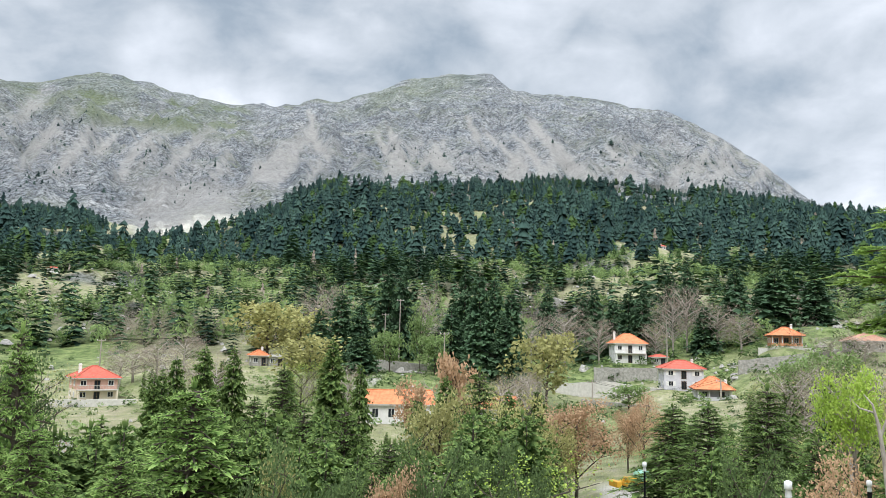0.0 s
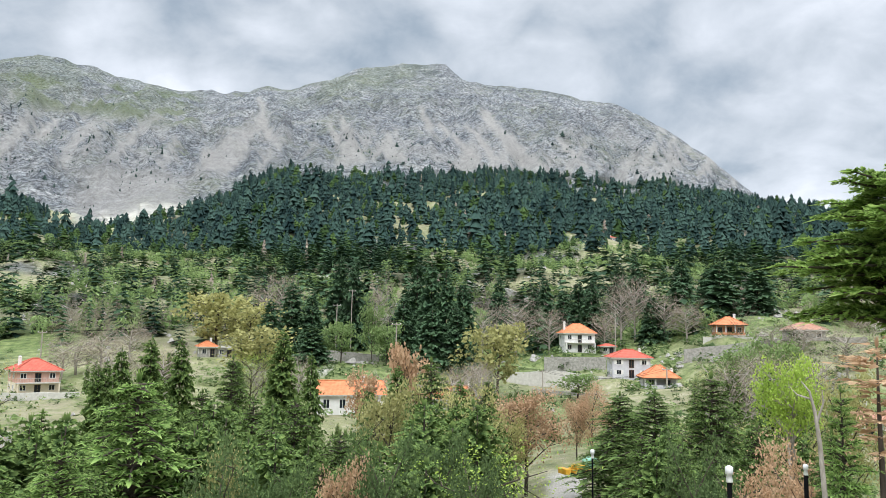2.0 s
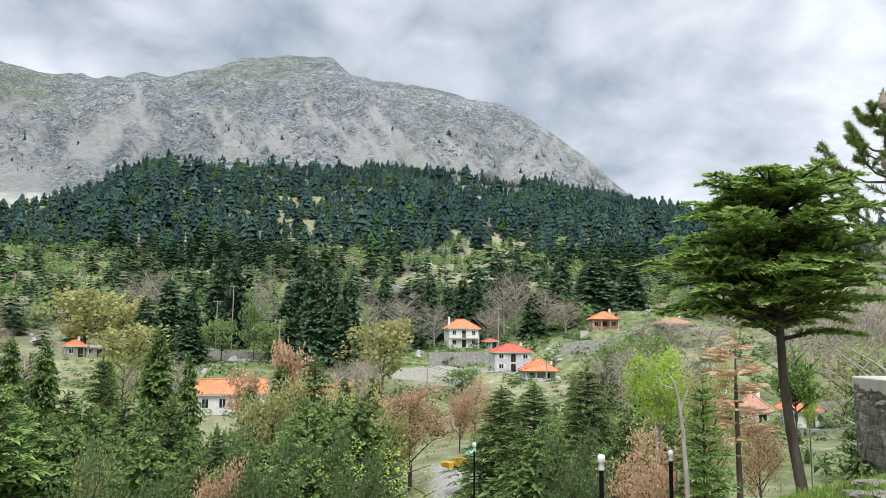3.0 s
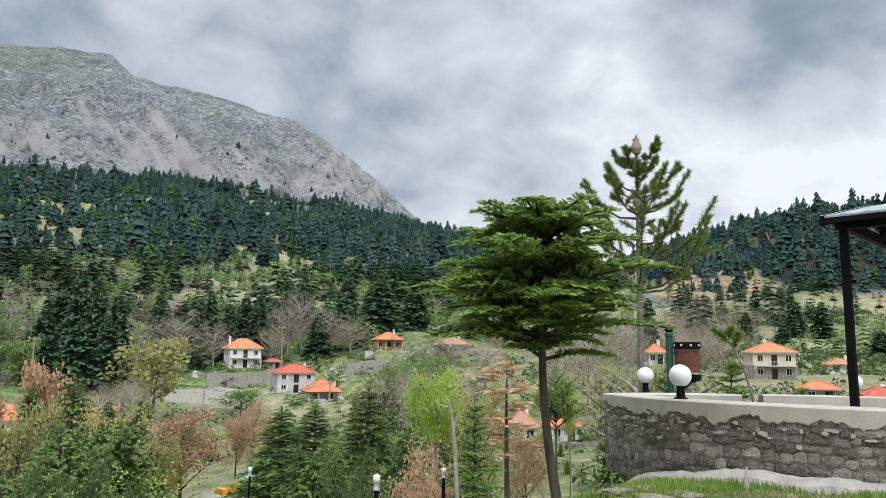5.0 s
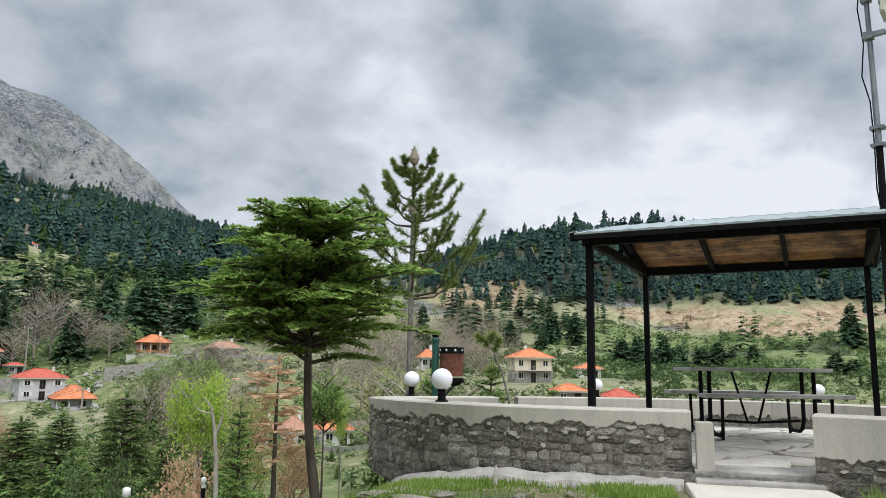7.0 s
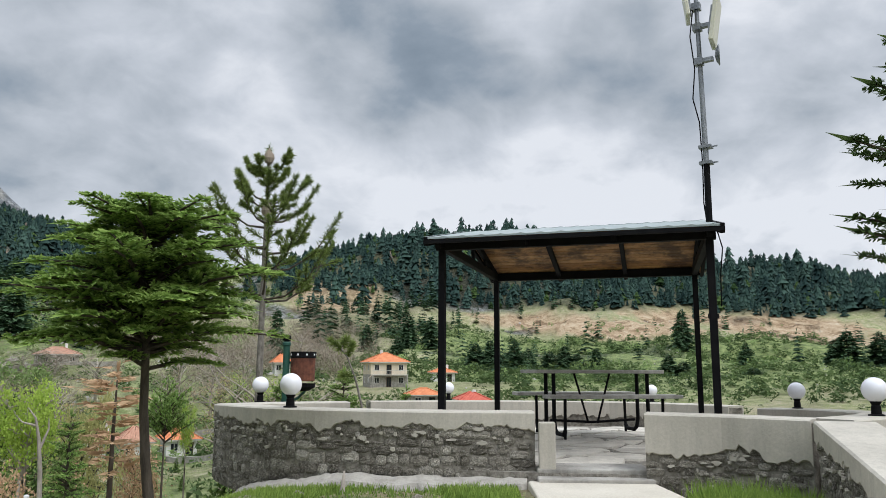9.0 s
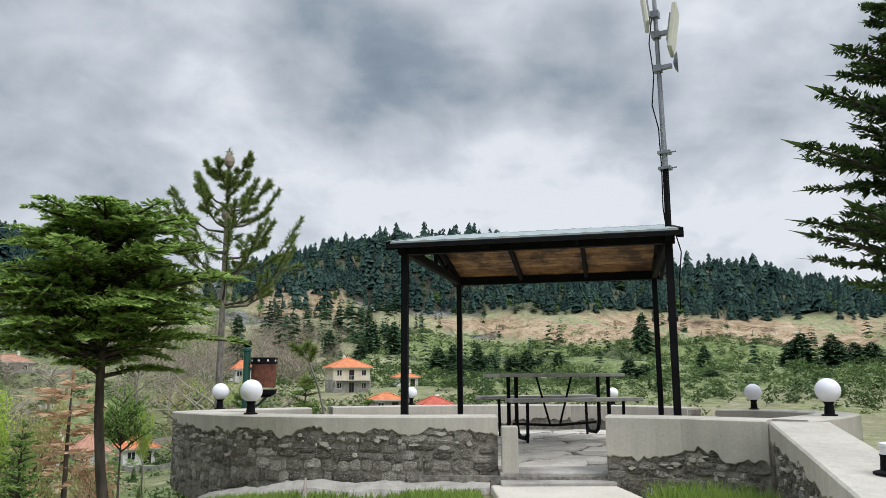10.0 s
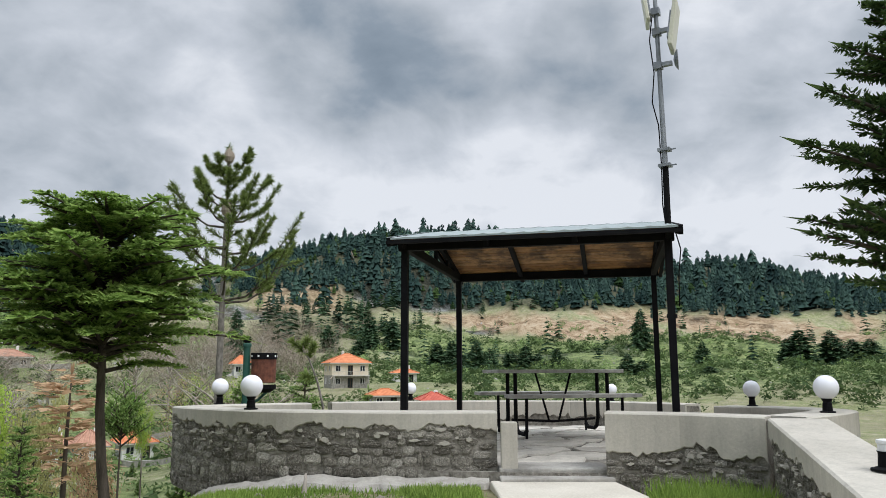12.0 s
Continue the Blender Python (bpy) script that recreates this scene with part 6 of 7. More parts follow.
def build_mid_trees():
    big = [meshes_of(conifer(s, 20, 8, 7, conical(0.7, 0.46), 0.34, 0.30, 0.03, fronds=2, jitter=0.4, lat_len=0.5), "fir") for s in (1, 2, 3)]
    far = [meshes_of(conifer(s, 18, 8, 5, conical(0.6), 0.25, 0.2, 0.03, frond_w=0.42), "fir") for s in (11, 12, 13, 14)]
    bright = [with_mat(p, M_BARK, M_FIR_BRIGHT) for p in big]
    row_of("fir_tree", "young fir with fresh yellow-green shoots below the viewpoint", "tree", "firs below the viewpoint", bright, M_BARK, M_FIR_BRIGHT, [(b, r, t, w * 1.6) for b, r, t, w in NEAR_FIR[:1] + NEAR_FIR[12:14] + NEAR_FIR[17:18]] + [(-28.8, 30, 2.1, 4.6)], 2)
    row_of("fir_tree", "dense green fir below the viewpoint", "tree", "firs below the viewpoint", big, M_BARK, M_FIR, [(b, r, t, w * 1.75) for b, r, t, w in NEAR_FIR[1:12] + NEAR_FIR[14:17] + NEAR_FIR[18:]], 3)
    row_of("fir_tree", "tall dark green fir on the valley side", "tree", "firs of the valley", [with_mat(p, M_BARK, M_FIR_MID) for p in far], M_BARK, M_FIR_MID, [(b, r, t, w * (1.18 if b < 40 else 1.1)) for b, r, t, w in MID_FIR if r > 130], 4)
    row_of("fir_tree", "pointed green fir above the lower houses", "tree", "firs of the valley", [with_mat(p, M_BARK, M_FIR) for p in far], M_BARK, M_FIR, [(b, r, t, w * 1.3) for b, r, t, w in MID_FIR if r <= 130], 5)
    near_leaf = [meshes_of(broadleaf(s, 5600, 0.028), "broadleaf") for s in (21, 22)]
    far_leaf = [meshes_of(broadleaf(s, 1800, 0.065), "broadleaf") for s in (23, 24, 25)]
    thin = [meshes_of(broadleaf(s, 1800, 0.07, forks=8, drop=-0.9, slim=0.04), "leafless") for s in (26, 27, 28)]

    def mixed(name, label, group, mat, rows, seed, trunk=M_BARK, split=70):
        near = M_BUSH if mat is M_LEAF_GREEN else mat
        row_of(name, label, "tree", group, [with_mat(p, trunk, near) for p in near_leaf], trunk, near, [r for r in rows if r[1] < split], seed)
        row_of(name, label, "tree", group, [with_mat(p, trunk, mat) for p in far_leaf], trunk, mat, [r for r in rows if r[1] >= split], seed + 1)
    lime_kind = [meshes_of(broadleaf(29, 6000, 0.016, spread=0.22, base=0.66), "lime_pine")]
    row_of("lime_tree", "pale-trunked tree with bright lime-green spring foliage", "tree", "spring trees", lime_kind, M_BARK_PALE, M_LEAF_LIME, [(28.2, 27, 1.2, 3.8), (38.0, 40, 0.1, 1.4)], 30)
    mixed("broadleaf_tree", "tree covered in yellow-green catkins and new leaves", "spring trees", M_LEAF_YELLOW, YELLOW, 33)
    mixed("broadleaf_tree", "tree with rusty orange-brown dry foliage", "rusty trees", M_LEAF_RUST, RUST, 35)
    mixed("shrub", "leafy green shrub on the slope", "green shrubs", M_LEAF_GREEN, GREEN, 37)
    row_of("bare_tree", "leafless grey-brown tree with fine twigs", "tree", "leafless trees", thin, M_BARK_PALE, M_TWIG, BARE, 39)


build_mid_trees()


def build_hero_trees():
    # clipped fir beside the terrace: bare trunk, broad layered dome
    def dome(h):
        return float(np.interp((h - 0.60) / 0.39, [0, 0.12, 0.35, 0.6, 0.85, 1.0], [0.21, 0.275, 0.28, 0.24, 0.185, 0.09]))
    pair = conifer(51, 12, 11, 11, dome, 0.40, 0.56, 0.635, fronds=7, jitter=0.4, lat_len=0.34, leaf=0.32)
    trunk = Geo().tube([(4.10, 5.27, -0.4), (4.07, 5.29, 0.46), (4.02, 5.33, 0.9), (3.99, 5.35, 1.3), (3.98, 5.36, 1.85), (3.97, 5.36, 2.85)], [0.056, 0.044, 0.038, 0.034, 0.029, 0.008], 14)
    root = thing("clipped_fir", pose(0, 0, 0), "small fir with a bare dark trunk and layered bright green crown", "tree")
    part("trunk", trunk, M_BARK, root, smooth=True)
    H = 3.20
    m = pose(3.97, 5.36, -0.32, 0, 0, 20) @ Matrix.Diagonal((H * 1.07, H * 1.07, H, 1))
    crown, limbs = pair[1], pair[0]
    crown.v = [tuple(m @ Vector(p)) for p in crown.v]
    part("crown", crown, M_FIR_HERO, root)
    br = Geo()
    k0 = 4 * 9
    br.v, br.tint, br.tip = [tuple(m @ Vector(p)) for p in limbs.v[k0:]], limbs.tint[k0:], limbs.tip[k0:]
    br.f = [tuple(i - k0 for i in f) for f in limbs.f if min(f) >= k0]
    part("branch_frame", br, M_BARK, root)

    # young pine behind the curved wall
    rng = random.Random(8)
    root = thing("young_pine", pose(0, 0, 0), "young pine with upswept branches and tufts of long needles", "tree")
    base = Vector((8.84, 9.37, -1.6))
    tip = Vector((8.85, 9.36, 5.30))
    part("trunk", Geo().tube([base, base.lerp(tip, 0.4), base.lerp(tip, 0.75), tip], [0.075, 0.058, 0.037, 0.011], 12), M_BARK_MID, root, smooth=True)
    limbs, tufts = Geo(), Geo()

    def brush(p, q, n, length):
        d = (q - p).normalized()
        for _ in range(n):
            e = p.lerp(q, rng.random() ** 0.7)
            a = (d * rng.uniform(0.3, 1.0) + Vector((rng.gauss(0, 1), rng.gauss(0, 1), rng.gauss(0, 1))) * 0.55).normalized()
            s = a.cross(Vector((rng.gauss(0, 1), rng.gauss(0, 1), rng.gauss(0, 1)))).normalized()
            spray(tufts, e, a, s, length * rng.uniform(0.7, 1.2), 0.006, rng.uniform(0.1, 0.7), rng.uniform(0.4, 1.0))
    z = 2.75
    layer = 0
    while z < 5.0:
        n = 5 if z < 4.8 else 4
        L = 1.0 * max(0.10, ((5.35 - z) / 2.0)) ** 0.75
        for k in range(n):
            az = 2 * math.pi * k / n + layer * 0.7 + rng.uniform(-0.3, 0.3)
            l2 = L * rng.uniform(0.75, 1.1)
            d = Vector((math.cos(az), math.sin(az), 0))
            p0 = Vector((8.845, 9.365, z + rng.uniform(-0.08, 0.08)))
            pts = [p0 + d * (l2 * q) + Vector((0, 0, l2 * (0.04 * q + 0.72 * q * q * q))) for q in (0, 0.35, 0.7, 1.0)]
            limbs.tube(pts, [0.022, 0.016, 0.012, 0.007], 6, caps=False)
            brush(pts[1].lerp(pts[2], 0.4), pts[2], 100, 0.095)
            brush(pts[2], pts[3] + (pts[3] - pts[2]) * 0.25, 300, 0.10)
            for _ in range(4):
                q = rng.uniform(0.35, 0.95)
                i = min(2, int(q * 3))
                s0 = pts[i].lerp(pts[i + 1], q * 3 - i if q * 3 - i <= 1 else 1)
                e = s0 + (d * 0.6 + Vector((-d.y, d.x, 0)) * rng.choice((-1, 1)) * rng.uniform(0.4, 0.9) + Vector((0, 0, rng.uniform(0.25, 0.7)))).normalized() * l2 * rng.uniform(0.22, 0.36)
                limbs.tube([s0, e], [0.010, 0.005], 5, caps=False)
                brush(s0.lerp(e, 0.25), e, 120, 0.095)
        z += 0.40
        layer += 1
    brush(Vector((8.85, 9.36, 4.9)), tip, 110, 0.11)
    part("branch_frame", limbs, M_BARK, root)
    part("needles", tufts, M_PINE, root)
    for h in (5.12, 4.22):
        nests = Geo().lathe([(0.015, -0.13), (0.06, -0.09), (0.085, -0.02), (0.075, 0.05), (0.05, 0.10), (0.012, 0.14)], 12)
        nests.v = [tuple(Vector((8.83, 9.33, h)) + Vector(p) * (1 + 0.35 * noise.noise(Vector(p) * 22))) for p in nests.v]
        part("caterpillar_nest", nests, M_TWIG, root, "pale silk nest among the needles")

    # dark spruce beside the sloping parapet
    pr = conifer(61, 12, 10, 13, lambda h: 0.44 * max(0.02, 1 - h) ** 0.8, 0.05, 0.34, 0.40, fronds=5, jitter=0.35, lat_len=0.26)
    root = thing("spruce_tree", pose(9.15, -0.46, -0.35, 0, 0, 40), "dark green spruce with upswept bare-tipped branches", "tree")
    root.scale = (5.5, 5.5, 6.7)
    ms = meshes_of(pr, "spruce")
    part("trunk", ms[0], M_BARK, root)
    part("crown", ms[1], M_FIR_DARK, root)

    # bleached dead snag
    root = thing("dead_snag", pose(0, 0, 0), "bleached dead tree trunk with broken branches", "tree")
    part("trunk", Geo().tube([(5.58, 9.55, -3.0), (5.56, 9.56, -0.31), (5.53, 9.58, 0.35), (5.49, 9.60, 0.75), (5.44, 9.62, 1.0), (5.36, 9.67, 1.13)], [0.045, 0.033, 0.027, 0.021, 0.014, 0.005], 9), M_BARK_PALE, root, smooth=True)
    part("branch", Geo().tube([(5.51, 9.59, 0.62), (5.58, 9.55, 0.86), (5.57, 9.55, 1.0)], [0.02, 0.012, 0.004], 6), M_BARK_PALE, root)
    part("branch", Geo().tube([(5.46, 9.61, 0.9), (5.32, 9.7, 0.95), (5.24, 9.75, 1.06)], [0.015, 0.009, 0.003], 6), M_BARK_PALE, root)

    # dead conifer with rusty needles
    pr = conifer(71, 11, 6, 7, lambda h: 0.24 if h < 0.9 else 0.12, 0.2, 0.25, 0.55, frond_w=0.10, jitter=0.5)
    x, y, z = 13.35, 20.15, -4.6
    root = thing("dead_conifer", pose(x, y, z), "dead conifer with a bare trunk and thin rusty needles", "tree")
    root.scale = (5.2, 5.2, 1.83 - z)
    ms = meshes_of(pr, "dead_conifer")
    part("trunk", ms[0], M_BARK, root)
    part("crown", ms[1], M_LEAF_RUST, root)

    # small bent pine and small firs behind the terrace
    root = thing("bent_pine", pose(0, 0, 0), "thin bent pine with one tuft of needles", "tree")
    pts = [(9.56, 7.74, -0.8), (9.51, 7.78, 1.07), (9.45, 7.86, 1.46), (9.36, 7.96, 1.80), (9.27, 8.06, 1.98)]
    part("trunk", Geo().tube(pts, [0.022, 0.019, 0.017, 0.013, 0.008], 8), M_BARK_MID, root, smooth=True)
    tufts = Geo()
    for a, b in (((9.32, 8.0, 1.9), (9.18, 8.14, 2.05)), ((9.36, 7.96, 1.8), (9.4, 7.9, 2.0)), ((9.3, 8.02, 1.95), (9.36, 8.0, 2.08)), ((9.44, 7.88, 1.5), (9.3, 8.0, 1.52))):
        brush(Vector(a), Vector(b), 240, 0.13)
    part("needles", tufts, M_PINE, root)
    small = meshes_of(conifer(81, 12, 8, 7, conical(0.7, 0.46), 0.15, 0.34, 0.06, fronds=3, jitter=0.4, lat_len=0.5), "small_fir")
    for x, y, z0, z1, w in ((10.08, 8.65, -0.7, 1.66, 1.9), (8.9, 8.9, -1.0, 1.55, 1.6), (7.0, 11.5, -1.6, 1.0, 1.6), (12.3, 9.0, -1.2, 1.35, 1.2), (8.3, -0.35, 0.0, 2.05, 1.7)):
        plant("small_fir", "small bushy green fir behind the terrace wall", "tree", small, M_BARK, M_FIR_BRIGHT, pose(x, y, z0, 0, 0, x * 77), (w, w, z1 - z0), "small firs")


    # small pine with a round tuft on a bare stem, beside the curved wall
    x, y, z = ground_at(37.3, 12.0)
    ms = meshes_of(conifer(83, 6, 8, 6, lambda h: 0.30 if h < 0.95 else 0.15, 0.1, 0.35, 0.84, fronds=3, jitter=0.4, lat_len=0.5), "tufted_pine")
    plant("small_pine", "small pine with a round green tuft on a bare stem", "tree", ms, M_BARK, M_FIR_BRIGHT, pose(x, y, z), (1.25, 1.25, 1.22 - z), "small firs")


M_BARK_MID = speckled("grey_pine_bark", (0.09, 0.08, 0.07), (0.30, 0.275, 0.24), 16, 0.95, 0.8, 0.02, 70, stretch=(1, 1, 0.5))
M_PINE = foliage("long_pine_needles", (0.045, 0.075, 0.018), (0.15, 0.20, 0.045), (0.24, 0.31, 0.09), glow=0.3)
M_FIR_HERO = foliage("fresh_fir_shoots", (0.026, 0.066, 0.016), (0.20, 0.335, 0.062), (0.42, 0.56, 0.16), glow=0.4)
M_FIR_DARK = foliage("dark_spruce_needles", (0.014, 0.032, 0.016), (0.055, 0.095, 0.032), (0.10, 0.15, 0.045), glow=0.2)
build_hero_trees()


# ---------------------------------------------------------------- more growth on the slope below the viewpoint
def build_thickets():
    rng = random.Random(77)
    firs = [meshes_of(conifer(s, 17, 7, 4, conical(0.6), 0.28, 0.24, 0.03, frond_w=0.36), "fir") for s in (91, 92)]
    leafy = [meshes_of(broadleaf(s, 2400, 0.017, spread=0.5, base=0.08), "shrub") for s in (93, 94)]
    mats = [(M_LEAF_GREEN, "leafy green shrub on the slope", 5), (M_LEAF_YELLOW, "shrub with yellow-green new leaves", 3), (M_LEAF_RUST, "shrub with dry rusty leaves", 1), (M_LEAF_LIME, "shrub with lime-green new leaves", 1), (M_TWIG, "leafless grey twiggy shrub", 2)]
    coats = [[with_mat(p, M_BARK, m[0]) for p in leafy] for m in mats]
    pick = [i for i, m in enumerate(mats) for _ in range(m[2])]

    def ceiling(b):
        # how high growth may reach without hiding the houses
        if -7 < b < 0.5:
            return -6.2
        if 29.5 < b < 41:
            return -9.0
        if 14 < b < 22:
            return -4.3
        if b < -20:
            return -5.2
        return -4.4
    made = 0
    while made < 215:
        b = rng.uniform(-35, 40)
        r = rng.choice((rng.uniform(22, 36), rng.uniform(28, 60), rng.uniform(45, 105)))
        if 9.6 < b < 16.4 and r < 66 or (7.5 < b < 19 and r < 42) or (b > 29 and r < 42):
            continue
        x, y, z = ground_at(b, r)
        e = ceiling(b) - abs(rng.gauss(0, 1.6)) - (1.5 if r < 30 else 0)
        top = EYE + r * math.tan(radians(e))
        h = top - z
        if h < 0.8:
            h = rng.uniform(0.7, 1.6)
        h = min(h, 11)
        if rng.random() < (0.82 if b < 8 else 0.72):
            w = h * rng.uniform(0.62, 0.95)
            plant("fir_tree", "dense green fir below the viewpoint", "tree", firs[made % 2], M_BARK, M_FIR, pose(x, y, z, 0, 0, rng.uniform(0, 360)), (w, w, h), "firs below the viewpoint")
        else:
            h = min(h, 4.5 if r < 45 else 6.5)
            k = rng.choice(pick)
            w = h * rng.uniform(0.8, 1.25)
            plant("shrub", mats[k][1], "shrub", coats[k][made % 2], M_BARK, mats[k][0], pose(x, y, z, 0, 0, rng.uniform(0, 360)), (w, w, h), "shrubs of the slope")
        made += 1
    # belts of trees between the houses: bearings, distances, highest angle, how many
    thin = [meshes_of(broadleaf(s, 1500, 0.06, forks=7, drop=-0.9, slim=0.035), "leafless") for s in (95, 96)]
    for b0, b1, r0, r1, e, count in ((-21.5, -15.5, 100, 150, -1.3, 14), (-11.5, -6.5, 100, 150, -1.6, 12), (0.8, 7.5, 90, 140, -2.0, 15), (8, 11, 80, 130, -3.6, 8), (22, 30, 70, 140, -1.2, 22), (40, 46, 40, 110, -0.6, 14), (-34, -27.5, 60, 150, -2.2, 14)):
        for k in range(count):
            b, r = rng.uniform(b0, b1), rng.uniform(r0, r1)
            x, y, z = ground_at(b, r)
            h = max(1.5, min(10, EYE + r * math.tan(radians(e - abs(rng.gauss(0, 0.8)))) - z))
            q = rng.random()
            if q < 0.36:
                w = h * rng.uniform(0.45, 0.65)
                plant("fir_tree", "dark fir between the village houses", "tree", firs[k % 2], M_BARK, M_FIR, pose(x, y, z, 0, 0, rng.uniform(0, 360)), (w, w, h), "firs between the houses")
            elif q < 0.66:
                w = h * rng.uniform(0.8, 1.1)
                plant("bare_tree", "leafless grey-brown tree with fine twigs", "tree", thin[k % 2], M_BARK_PALE, M_TWIG, pose(x, y, z, 0, 0, rng.uniform(0, 360)), (w, w, h), "leafless trees")
            else:
                j = rng.choice(pick)
                w = h * rng.uniform(0.8, 1.1)
                plant("shrub", mats[j][1], "shrub", coats[j][k % 2], M_BARK, mats[j][0], pose(x, y, z, 0, 0, rng.uniform(0, 360)), (w, w, h), "shrubs of the slope")


build_thickets()


# ---------------------------------------------------------------- village walls, poles and clutter
def retaining(label, a, b, top_a, top_b, h, mat, thick=0.5):
    """A wall between two (bearing, distance) places with its top at the given heights."""
    pa = Vector((a[1] * math.sin(radians(a[0])), a[1] * math.cos(radians(a[0])), 0))
    pb = Vector((b[1] * math.sin(radians(b[0])), b[1] * math.cos(radians(b[0])), 0))
    d = (pb - pa).normalized()
    q = Vector((-d.y, d.x, 0)) * thick
    n = 10
    vs, fs = [], []
    for i in range(n + 1):
        p = pa.lerp(pb, i / n)
        lift = float(height(np.array([p.x]), np.array([p.y]))[0]) + h if top_a is None else top_a + (top_b - top_a) * i / n
        t = lift + random.Random(i).uniform(-0.08, 0.08)
        vs += [(p.x, p.y, t - h - 2.5), (p.x, p.y, t), (p.x + q.x, p.y + q.y, t), (p.x + q.x, p.y + q.y, t - h - 2.5)]
    for i in range(n):
        k = i * 4
        fs += [(k, k + 4, k + 5, k + 1), (k + 1, k + 5, k + 6, k + 2), (k + 2, k + 6, k + 7, k + 3)]
    fs += [(0, 1, 2, 3), (n * 4 + 3, n * 4 + 2, n * 4 + 1, n * 4)]
    tagged(part("retaining_wall", Geo().add(vs, fs), mat), label, "wall", kind="structure")


retaining("grey stone retaining wall in the village", (11.4, 176), (15.9, 172), -2.3, -1.9, 1.8, M_STONE)
retaining("pale concrete retaining wall along the village road", (8.6, 162), (12.2, 158), -5.5, -4.6, 1.6, M_CONCRETE)
retaining("pale concrete retaining wall along the village road", (12.2, 158), (16.2, 156), -4.6, -5.6, 1.8, M_CONCRETE)
retaining("long rubble wall above the road", (21.4, 168), (28.4, 172), 0.2, 3.0, 1.6, M_STONE)
retaining("long rubble wall above the road", (28.4, 172), (33.0, 175), 3.0, 3.4, 1.5, M_STONE)
retaining("low garden wall of grey stone", (15.6, 142), (21.6, 142), -8.0, -7.4, 0.9, M_STONE)
retaining("low garden wall of grey stone", (10.5, 146), (15.6, 142), -7.6, -8.0, 0.8, M_STONE)
retaining("pale road wall on the hillside", (5.2, 345), (10.2, 292), None, None, 2.6, M_CONCRETE)
retaining("low terrace wall on the slope", (36.5, 100), (43, 92), None, None, 0.7, M_STONE)
retaining("low terrace wall on the slope", (37, 120), (45, 118), None, None, 0.7, M_STONE)
retaining("concrete wall of a yard", (-30.5, 80), (-25.6, 70), -6.6, -6.5, 1.4, M_CONCRETE)
retaining("garden wall below the cream house", (-27, 140), (-21.5, 138), -8.4, -8.3, 1.0, M_CONCRETE)
retaining("grey concrete wall below the orange bungalow", (22.7, 184.5), (26.4, 184.5), 3.0, 3.2, 1.6, M_CONCRETE)
retaining("stone wall in the clearing", (-5.5, 182), (-1.0, 178), -1.6, -2.6, 0.6, M_STONE)


def build_poles():
    tops = []
    for b, r, e0, e1 in ((-4.2, 186, 0.2, 2.4), (0.3, 150, -0.6, 1.1), (-24.0, 168, -1.8, 0.0), (11.3, 140, -4.2, -2.2), (16.6, 178, 0.0, 2.2), (20.2, 145, -4.2, -1.8), (-3.1, 196, 0.2, 3.5)):
        x, y, z = ground_at(b, r)
        top = EYE + r * math.tan(radians(e1))
        root = thing("utility_pole", pose(x, y, z), "weathered wooden utility pole with a crossarm", "utility pole", "utility poles")
        part("pole", Geo().tube([(0, 0, -1), (0, 0, top - z)], [0.16, 0.11], 8), M_BARK_PALE, root)
        arm = part("crossarm", Geo().box(-0.9, -0.07, top - z - 0.45, 0.9, 0.07, top - z - 0.3), M_BARK_PALE, root)
        for k in (-0.8, 0, 0.8):
            part("insulator", Geo().lathe([(0.05, 0), (0.06, 0.1), (0.04, 0.18)], 8, (k, 0, top - z - 0.3)), M_WHITE, arm)
        tops.append(Vector((x, y, top)))
    def wire(a, b, sag):
        pts = [a.lerp(b, t / 12) - Vector((0, 0, sag * 4 * (t / 12) * (1 - t / 12))) for t in range(13)]
        tagged(part("power_line", Geo().tube(pts, 0.022, 4), M_BLACK), "thin dark overhead power line sagging between poles", "cable", "overhead cables")
    for i, j in ((2, 0), (0, 1), (1, 3), (3, 5), (5, 4), (6, 1)):
        for k in (-0.7, 0.7):
            wire(tops[i] + Vector((k, 0, -0.2)), tops[j] + Vector((k, 0, -0.2)), 1.6)


build_poles()


def build_machine():
    x, y, z = ground_at(14.4, 56)
    root = thing("concrete_mixer", pose(x, y, z, 0, 0, 20), "small pale green concrete mixer drum on a yellow loader", "mixer")
    root.scale = (0.72, 0.72, 0.72)
    m = pose(0.6, 0, 1.5, 0, 65, 0)
    g = Geo().lathe([(0.35, -0.75), (0.62, -0.55), (0.72, -0.1), (0.68, 0.3), (0.45, 0.7), (0.32, 0.85), (0.28, 0.85), (0.3, 0.6)], 20)
    g.v = [tuple(m @ Vector(p)) for p in g.v]
    part("drum", g, M_DRUM, root, "pale green drum", smooth=True)
    part("chassis", Geo().box(-1.4, -0.55, 0.45, 1.3, 0.55, 0.8).box(-1.3, -0.5, 0.8, -0.3, 0.5, 1.25), M_YELLOW, root, "yellow chassis", bevel=0.05)
    arm = part("loader_arm", Geo().tube([(-0.6, -0.4, 1.1), (-1.7, -0.4, 1.35), (-2.2, -0.4, 0.9)], 0.12, 8), M_YELLOW, root)
    part("bucket", Geo().box(-2.7, -0.7, 0.45, -2.1, 0.7, 1.0), M_YELLOW, arm, bevel=0.06)
    for a in (-0.9, 0.8):
        for c in (-0.62, 0.62):
            g = Geo().lathe([(0.2, -0.12), (0.42, -0.12), (0.46, -0.06), (0.46, 0.06), (0.42, 0.12), (0.2, 0.12)], 16)
            g.v = [tuple(pose(a, c, 0.46, 90, 0, 0) @ Vector(p)) for p in g.v]
            part("wheel", g, M_BLACK, root)


build_machine()


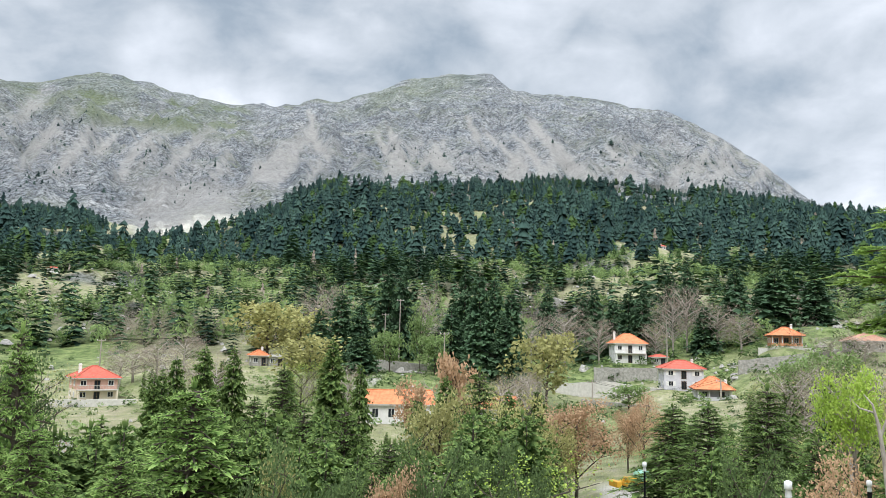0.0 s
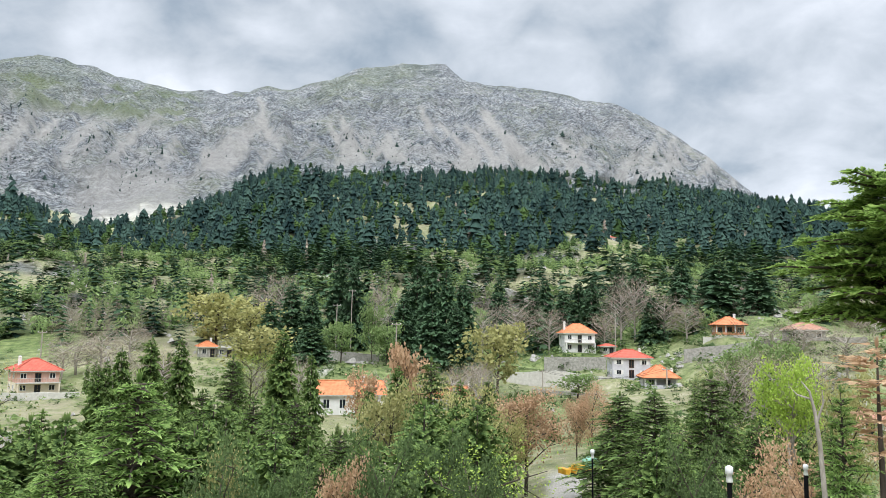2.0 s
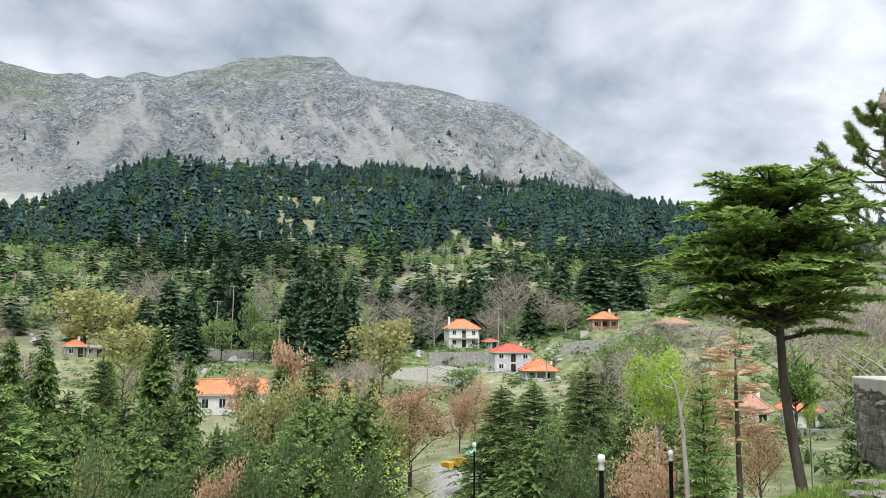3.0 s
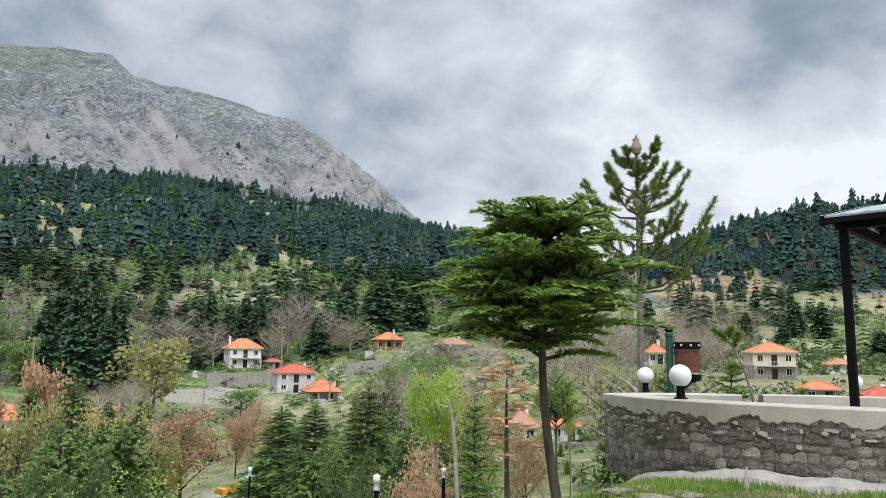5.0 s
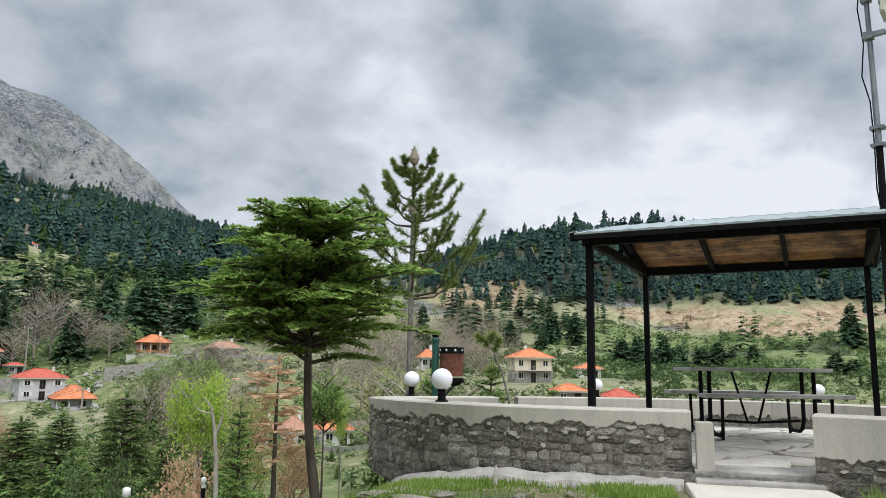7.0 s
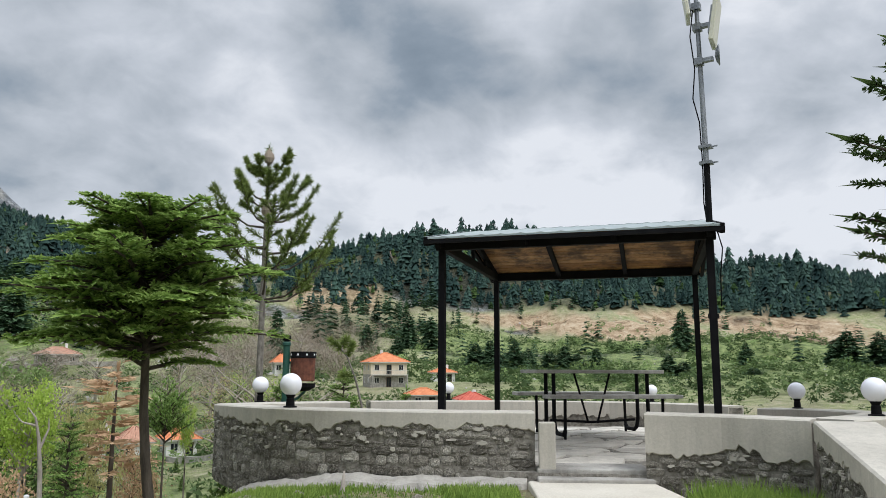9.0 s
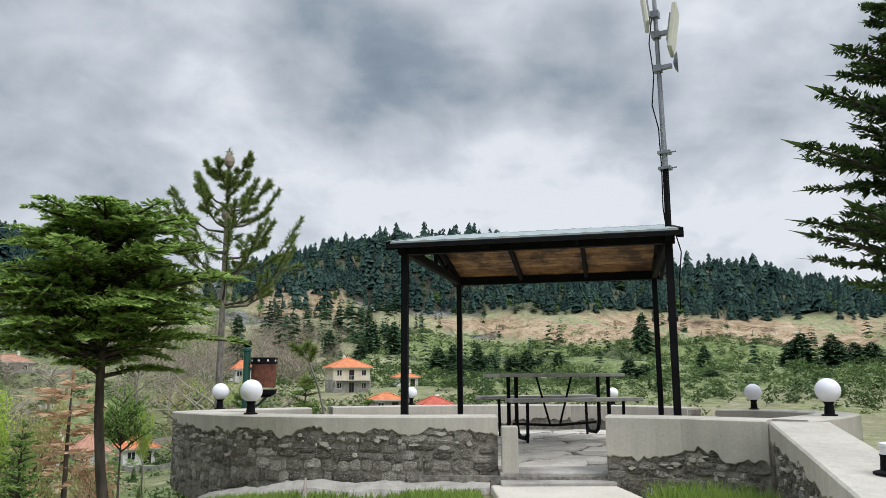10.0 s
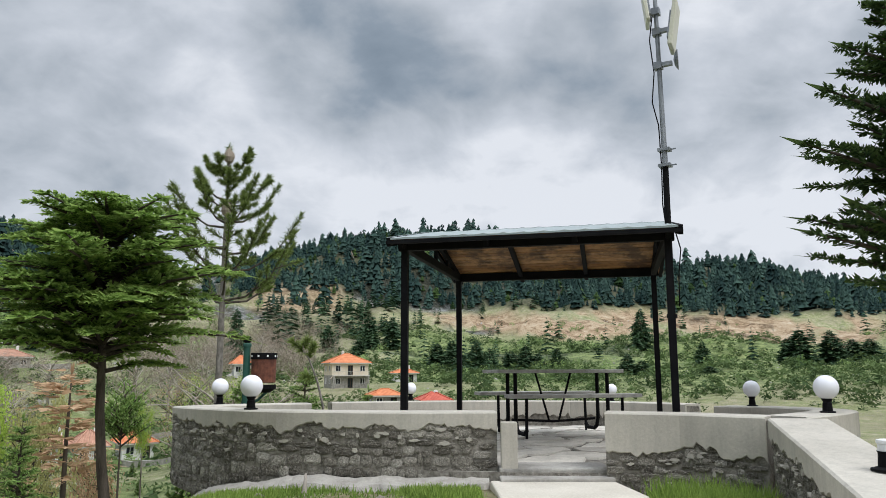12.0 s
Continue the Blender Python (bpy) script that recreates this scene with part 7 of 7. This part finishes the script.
def rock_mesh(seed, n=10):
    bm = bmesh.new()
    bmesh.ops.create_icosphere(bm, subdivisions=3, radius=0.5)
    for v in bm.verts:
        k = 1 + 0.55 * noise.noise(v.co * 2.2 + Vector((seed * 3.7, 0, 0))) + 0.2 * noise.noise(v.co * 6 + Vector((0, seed, 0)))
        v.co *= k
        v.co.z *= 0.75
    me = bpy.data.meshes.new("rock")
    bm.to_mesh(me)
    bm.free()
    return me


def build_rocks():
    rng = random.Random(15)
    kinds = [rock_mesh(s) for s in range(5)]
    slab = speckled("beige_limestone_slab", (0.26, 0.225, 0.175), (0.47, 0.43, 0.36), 9, 0.95, 0.9, 0.03, 60)
    flat = [rock_mesh(s + 20) for s in range(5)]
    for k, f in zip(kinds, flat):
        k.materials.append(M_STONE)
        f.materials.append(slab)

    def rock(x, y, z, sx, sy, sz, label, group, kinds=kinds):
        ob = new("rock", kinds[rng.randrange(5)])
        ob.matrix_world = pose(x, y, z, 0, 0, rng.uniform(0, 360)) @ Matrix.Diagonal((sx, sy, sz, 1))
        tagged(ob, label, "rock", group)
    # flat slabs in the grass in front of the wall
    for b, r, s, h in ((41.8, 6.0, 0.28, 0.08), (43.6, 6.2, 0.42, 0.07), (45.6, 6.15, 0.34, 0.06), (44.4, 5.9, 0.36, 0.08), (42.8, 5.75, 0.4, 0.08), (46.8, 6.0, 0.22, 0.06), (40.2, 6.5, 0.22, 0.14), (38.8, 6.3, 0.18, 0.12), (41.0, 5.8, 0.22, 0.08), (47.2, 6.5, 0.15, 0.1), (52.0, 5.9, 0.12, 0.08), (55.5, 6.0, 0.10, 0.08)):
        x, y, z = ground_at(b, r)
        rock(x, y, z + h * 0.12, s * 0.95, s * 0.6, h * 0.95, "flat weathered limestone slab in the grass", "slabs in the grass", flat)
    for k in range(9):
        x, y, z = ground_at(16.0 + rng.uniform(-1.2, 1.2), 38 + rng.uniform(-1.2, 1.2))
        s = rng.uniform(0.7, 1.5)
        rock(x, y, z + s * 0.3, s, s, s, "pale grey boulder in a heap beside the track", "boulders of the heap")
    for k in range(70):
        x, y, z = ground_at(rng.uniform(25.0, 29.6), rng.uniform(218, 256))
        s = rng.uniform(0.6, 2.0)
        rock(x, y, z + s * 0.1, s * 1.3, s, s * 0.7, "white limestone boulder on the meadow", "boulders of the meadow")
    for k in range(26):
        x, y, z = ground_at(rng.uniform(20.5, 24), rng.uniform(160, 185))
        s = rng.uniform(0.5, 1.4)
        rock(x, y, z + s * 0.1, s * 1.3, s, s * 0.8, "grey boulder beside the village houses", "boulders of the village")
    for k in range(14):
        x, y, z = ground_at(rng.uniform(-5, -1), rng.uniform(170, 182))
        s = rng.uniform(0.6, 1.6)
        rock(x, y, z + s * 0.1, s * 1.6, s, s * 0.6, "pale boulder in the clearing", "boulders of the clearing")


build_rocks()


def build_path_lamps():
    for x, y, top, s in ((4.98, 11.03, -0.17, 1.0), (6.84, 12.3, -0.34, 0.75), (7.74, 29.0, -2.5, 1.4)):
        z = float(height(np.array([x]), np.array([y]))[0])
        root = thing("path_lamp", pose(x, y, z), "white cylindrical lamp head on a thin dark post", "lamp", "path lamps")
        part("post", Geo().tube([(0, 0, -0.3), (0, 0, top - z - 0.22 * s)], 0.035, 8), M_BLACK, root)
        part("head", Geo().lathe([(0.045 * s, -0.24 * s), (0.05 * s, -0.22 * s), (0.035 * s, -0.13 * s), (0.055 * s, -0.12 * s), (0.055 * s, -0.02 * s), (0.02 * s, 0)], 14, (0, 0, top - z)), M_WHITE, root, "white lamp head", smooth=True)


build_path_lamps()


def build_grass():
    """Blades and small herbs in the foreground."""
    rng = np.random.default_rng(19)
    n = 300000
    b, r = rng.uniform(24, 92, n), np.sqrt(rng.uniform(3.2 ** 2, 10.5 ** 2, n))
    x, y = r * np.sin(np.radians(b)), r * np.cos(np.radians(b))
    front = np.interp(y, [-1, 0.9, 1.0, 2.2, 3.05, 3.8, 4.5, 5.1, 5.75, 6.5, 7.2], [3.0, 6.3, 6.5, 6.36, 5.95, 5.5, 5.25, 5.12, 5.2, 5.45, 6.0])
    ok = (x < front) | (y > 7.5)
    # the concrete path and the parapet stay clear
    px, py = 6.27 - x, 2.61 - y
    across = np.abs(px * 0.53 - py * 0.85)
    ok &= ~((across < 0.62) & (x < 6.6))
    ok &= ~((y < 0.98 - (6.58 - x) * 0.30 + 0.05) & (y > 0.98 - (6.58 - x) * 0.30 - 0.55))
    patch = fbm(x * 0.8, y * 0.8, 4, seed=61)
    ok &= rng.uniform(0, 1, n) < np.clip((patch - 0.36) * 6, 0.10, 1)
    x, y, patch = x[ok], y[ok], patch[ok]
    z = height(x, y)
    k = len(x)
    h = rng.uniform(0.015, 0.065, k) * (0.7 + patch) * np.where((y < 2.1) & (y > 0.4) & (x > 4.6), 3.0, 1.0)
    a = rng.uniform(0, 6.283, k)
    lean = rng.normal(0, 0.35, (k, 2)) * h[:, None]
    w = rng.uniform(0.005, 0.011, k)
    p0 = np.stack([x - np.cos(a) * w, y - np.sin(a) * w, z - 0.01], 1)
    p1 = np.stack([x + np.cos(a) * w, y + np.sin(a) * w, z - 0.01], 1)
    p2 = np.stack([x + lean[:, 0], y + lean[:, 1], z + h], 1)
    vs = np.stack([p0, p1, p2], 1).reshape(-1, 3)
    me = bpy.data.meshes.new("grass")
    me.from_pydata(vs.tolist(), [], np.arange(k * 3).reshape(-1, 3).tolist())
    t = np.repeat(np.clip(rng.uniform(0, 0.7, k) + (patch - 0.5), 0, 1), 3)
    at = me.attributes.new("tint", "FLOAT", "POINT")
    at.data.foreach_set("value", t.astype(np.float32))
    me.materials.append(foliage("meadow_grass", (0.145, 0.235, 0.05), (0.38, 0.50, 0.115), glow=0.4))
    tagged(new("grass", me), "short bright green grass around the terrace", "grass", kind="stuff")
    # bleached stump
    x, y, z0 = ground_at(50.2, 6.4)
    root = thing("stump", pose(x, y, z0), "thin bleached stump standing in the grass", "stump")
    part("stem", Geo().tube([(-0.03, 0, -0.08), (0, 0, 0.03), (0.02, 0.01, 0.09), (0.05, 0.03, 0.16)], [0.028, 0.020, 0.016, 0.008], 8), M_BARK_PALE, root, smooth=True)


build_grass()


# ---------------------------------------------------------------- stones of the walls
def build_stones():
    kinds = [stone_mesh(s) for s in range(10)]
    for root, a, b, q, z, h, kind in STONES:
        ob = new("stone", kinds[kind])
        ob.parent = root
        w = (b.xy - a.xy).length
        c = (a + b) / 2
        yaw = math.atan2(b.y - a.y, b.x - a.x)
        ob.matrix_local = Matrix.Translation((c.x + q.x * 0.024, c.y + q.y * 0.024, z + h / 2)) @ Matrix.Rotation(yaw, 4, "Z") @ Matrix.Diagonal((w * 1.07, 0.026, h * 1.08, 1))


build_stones()
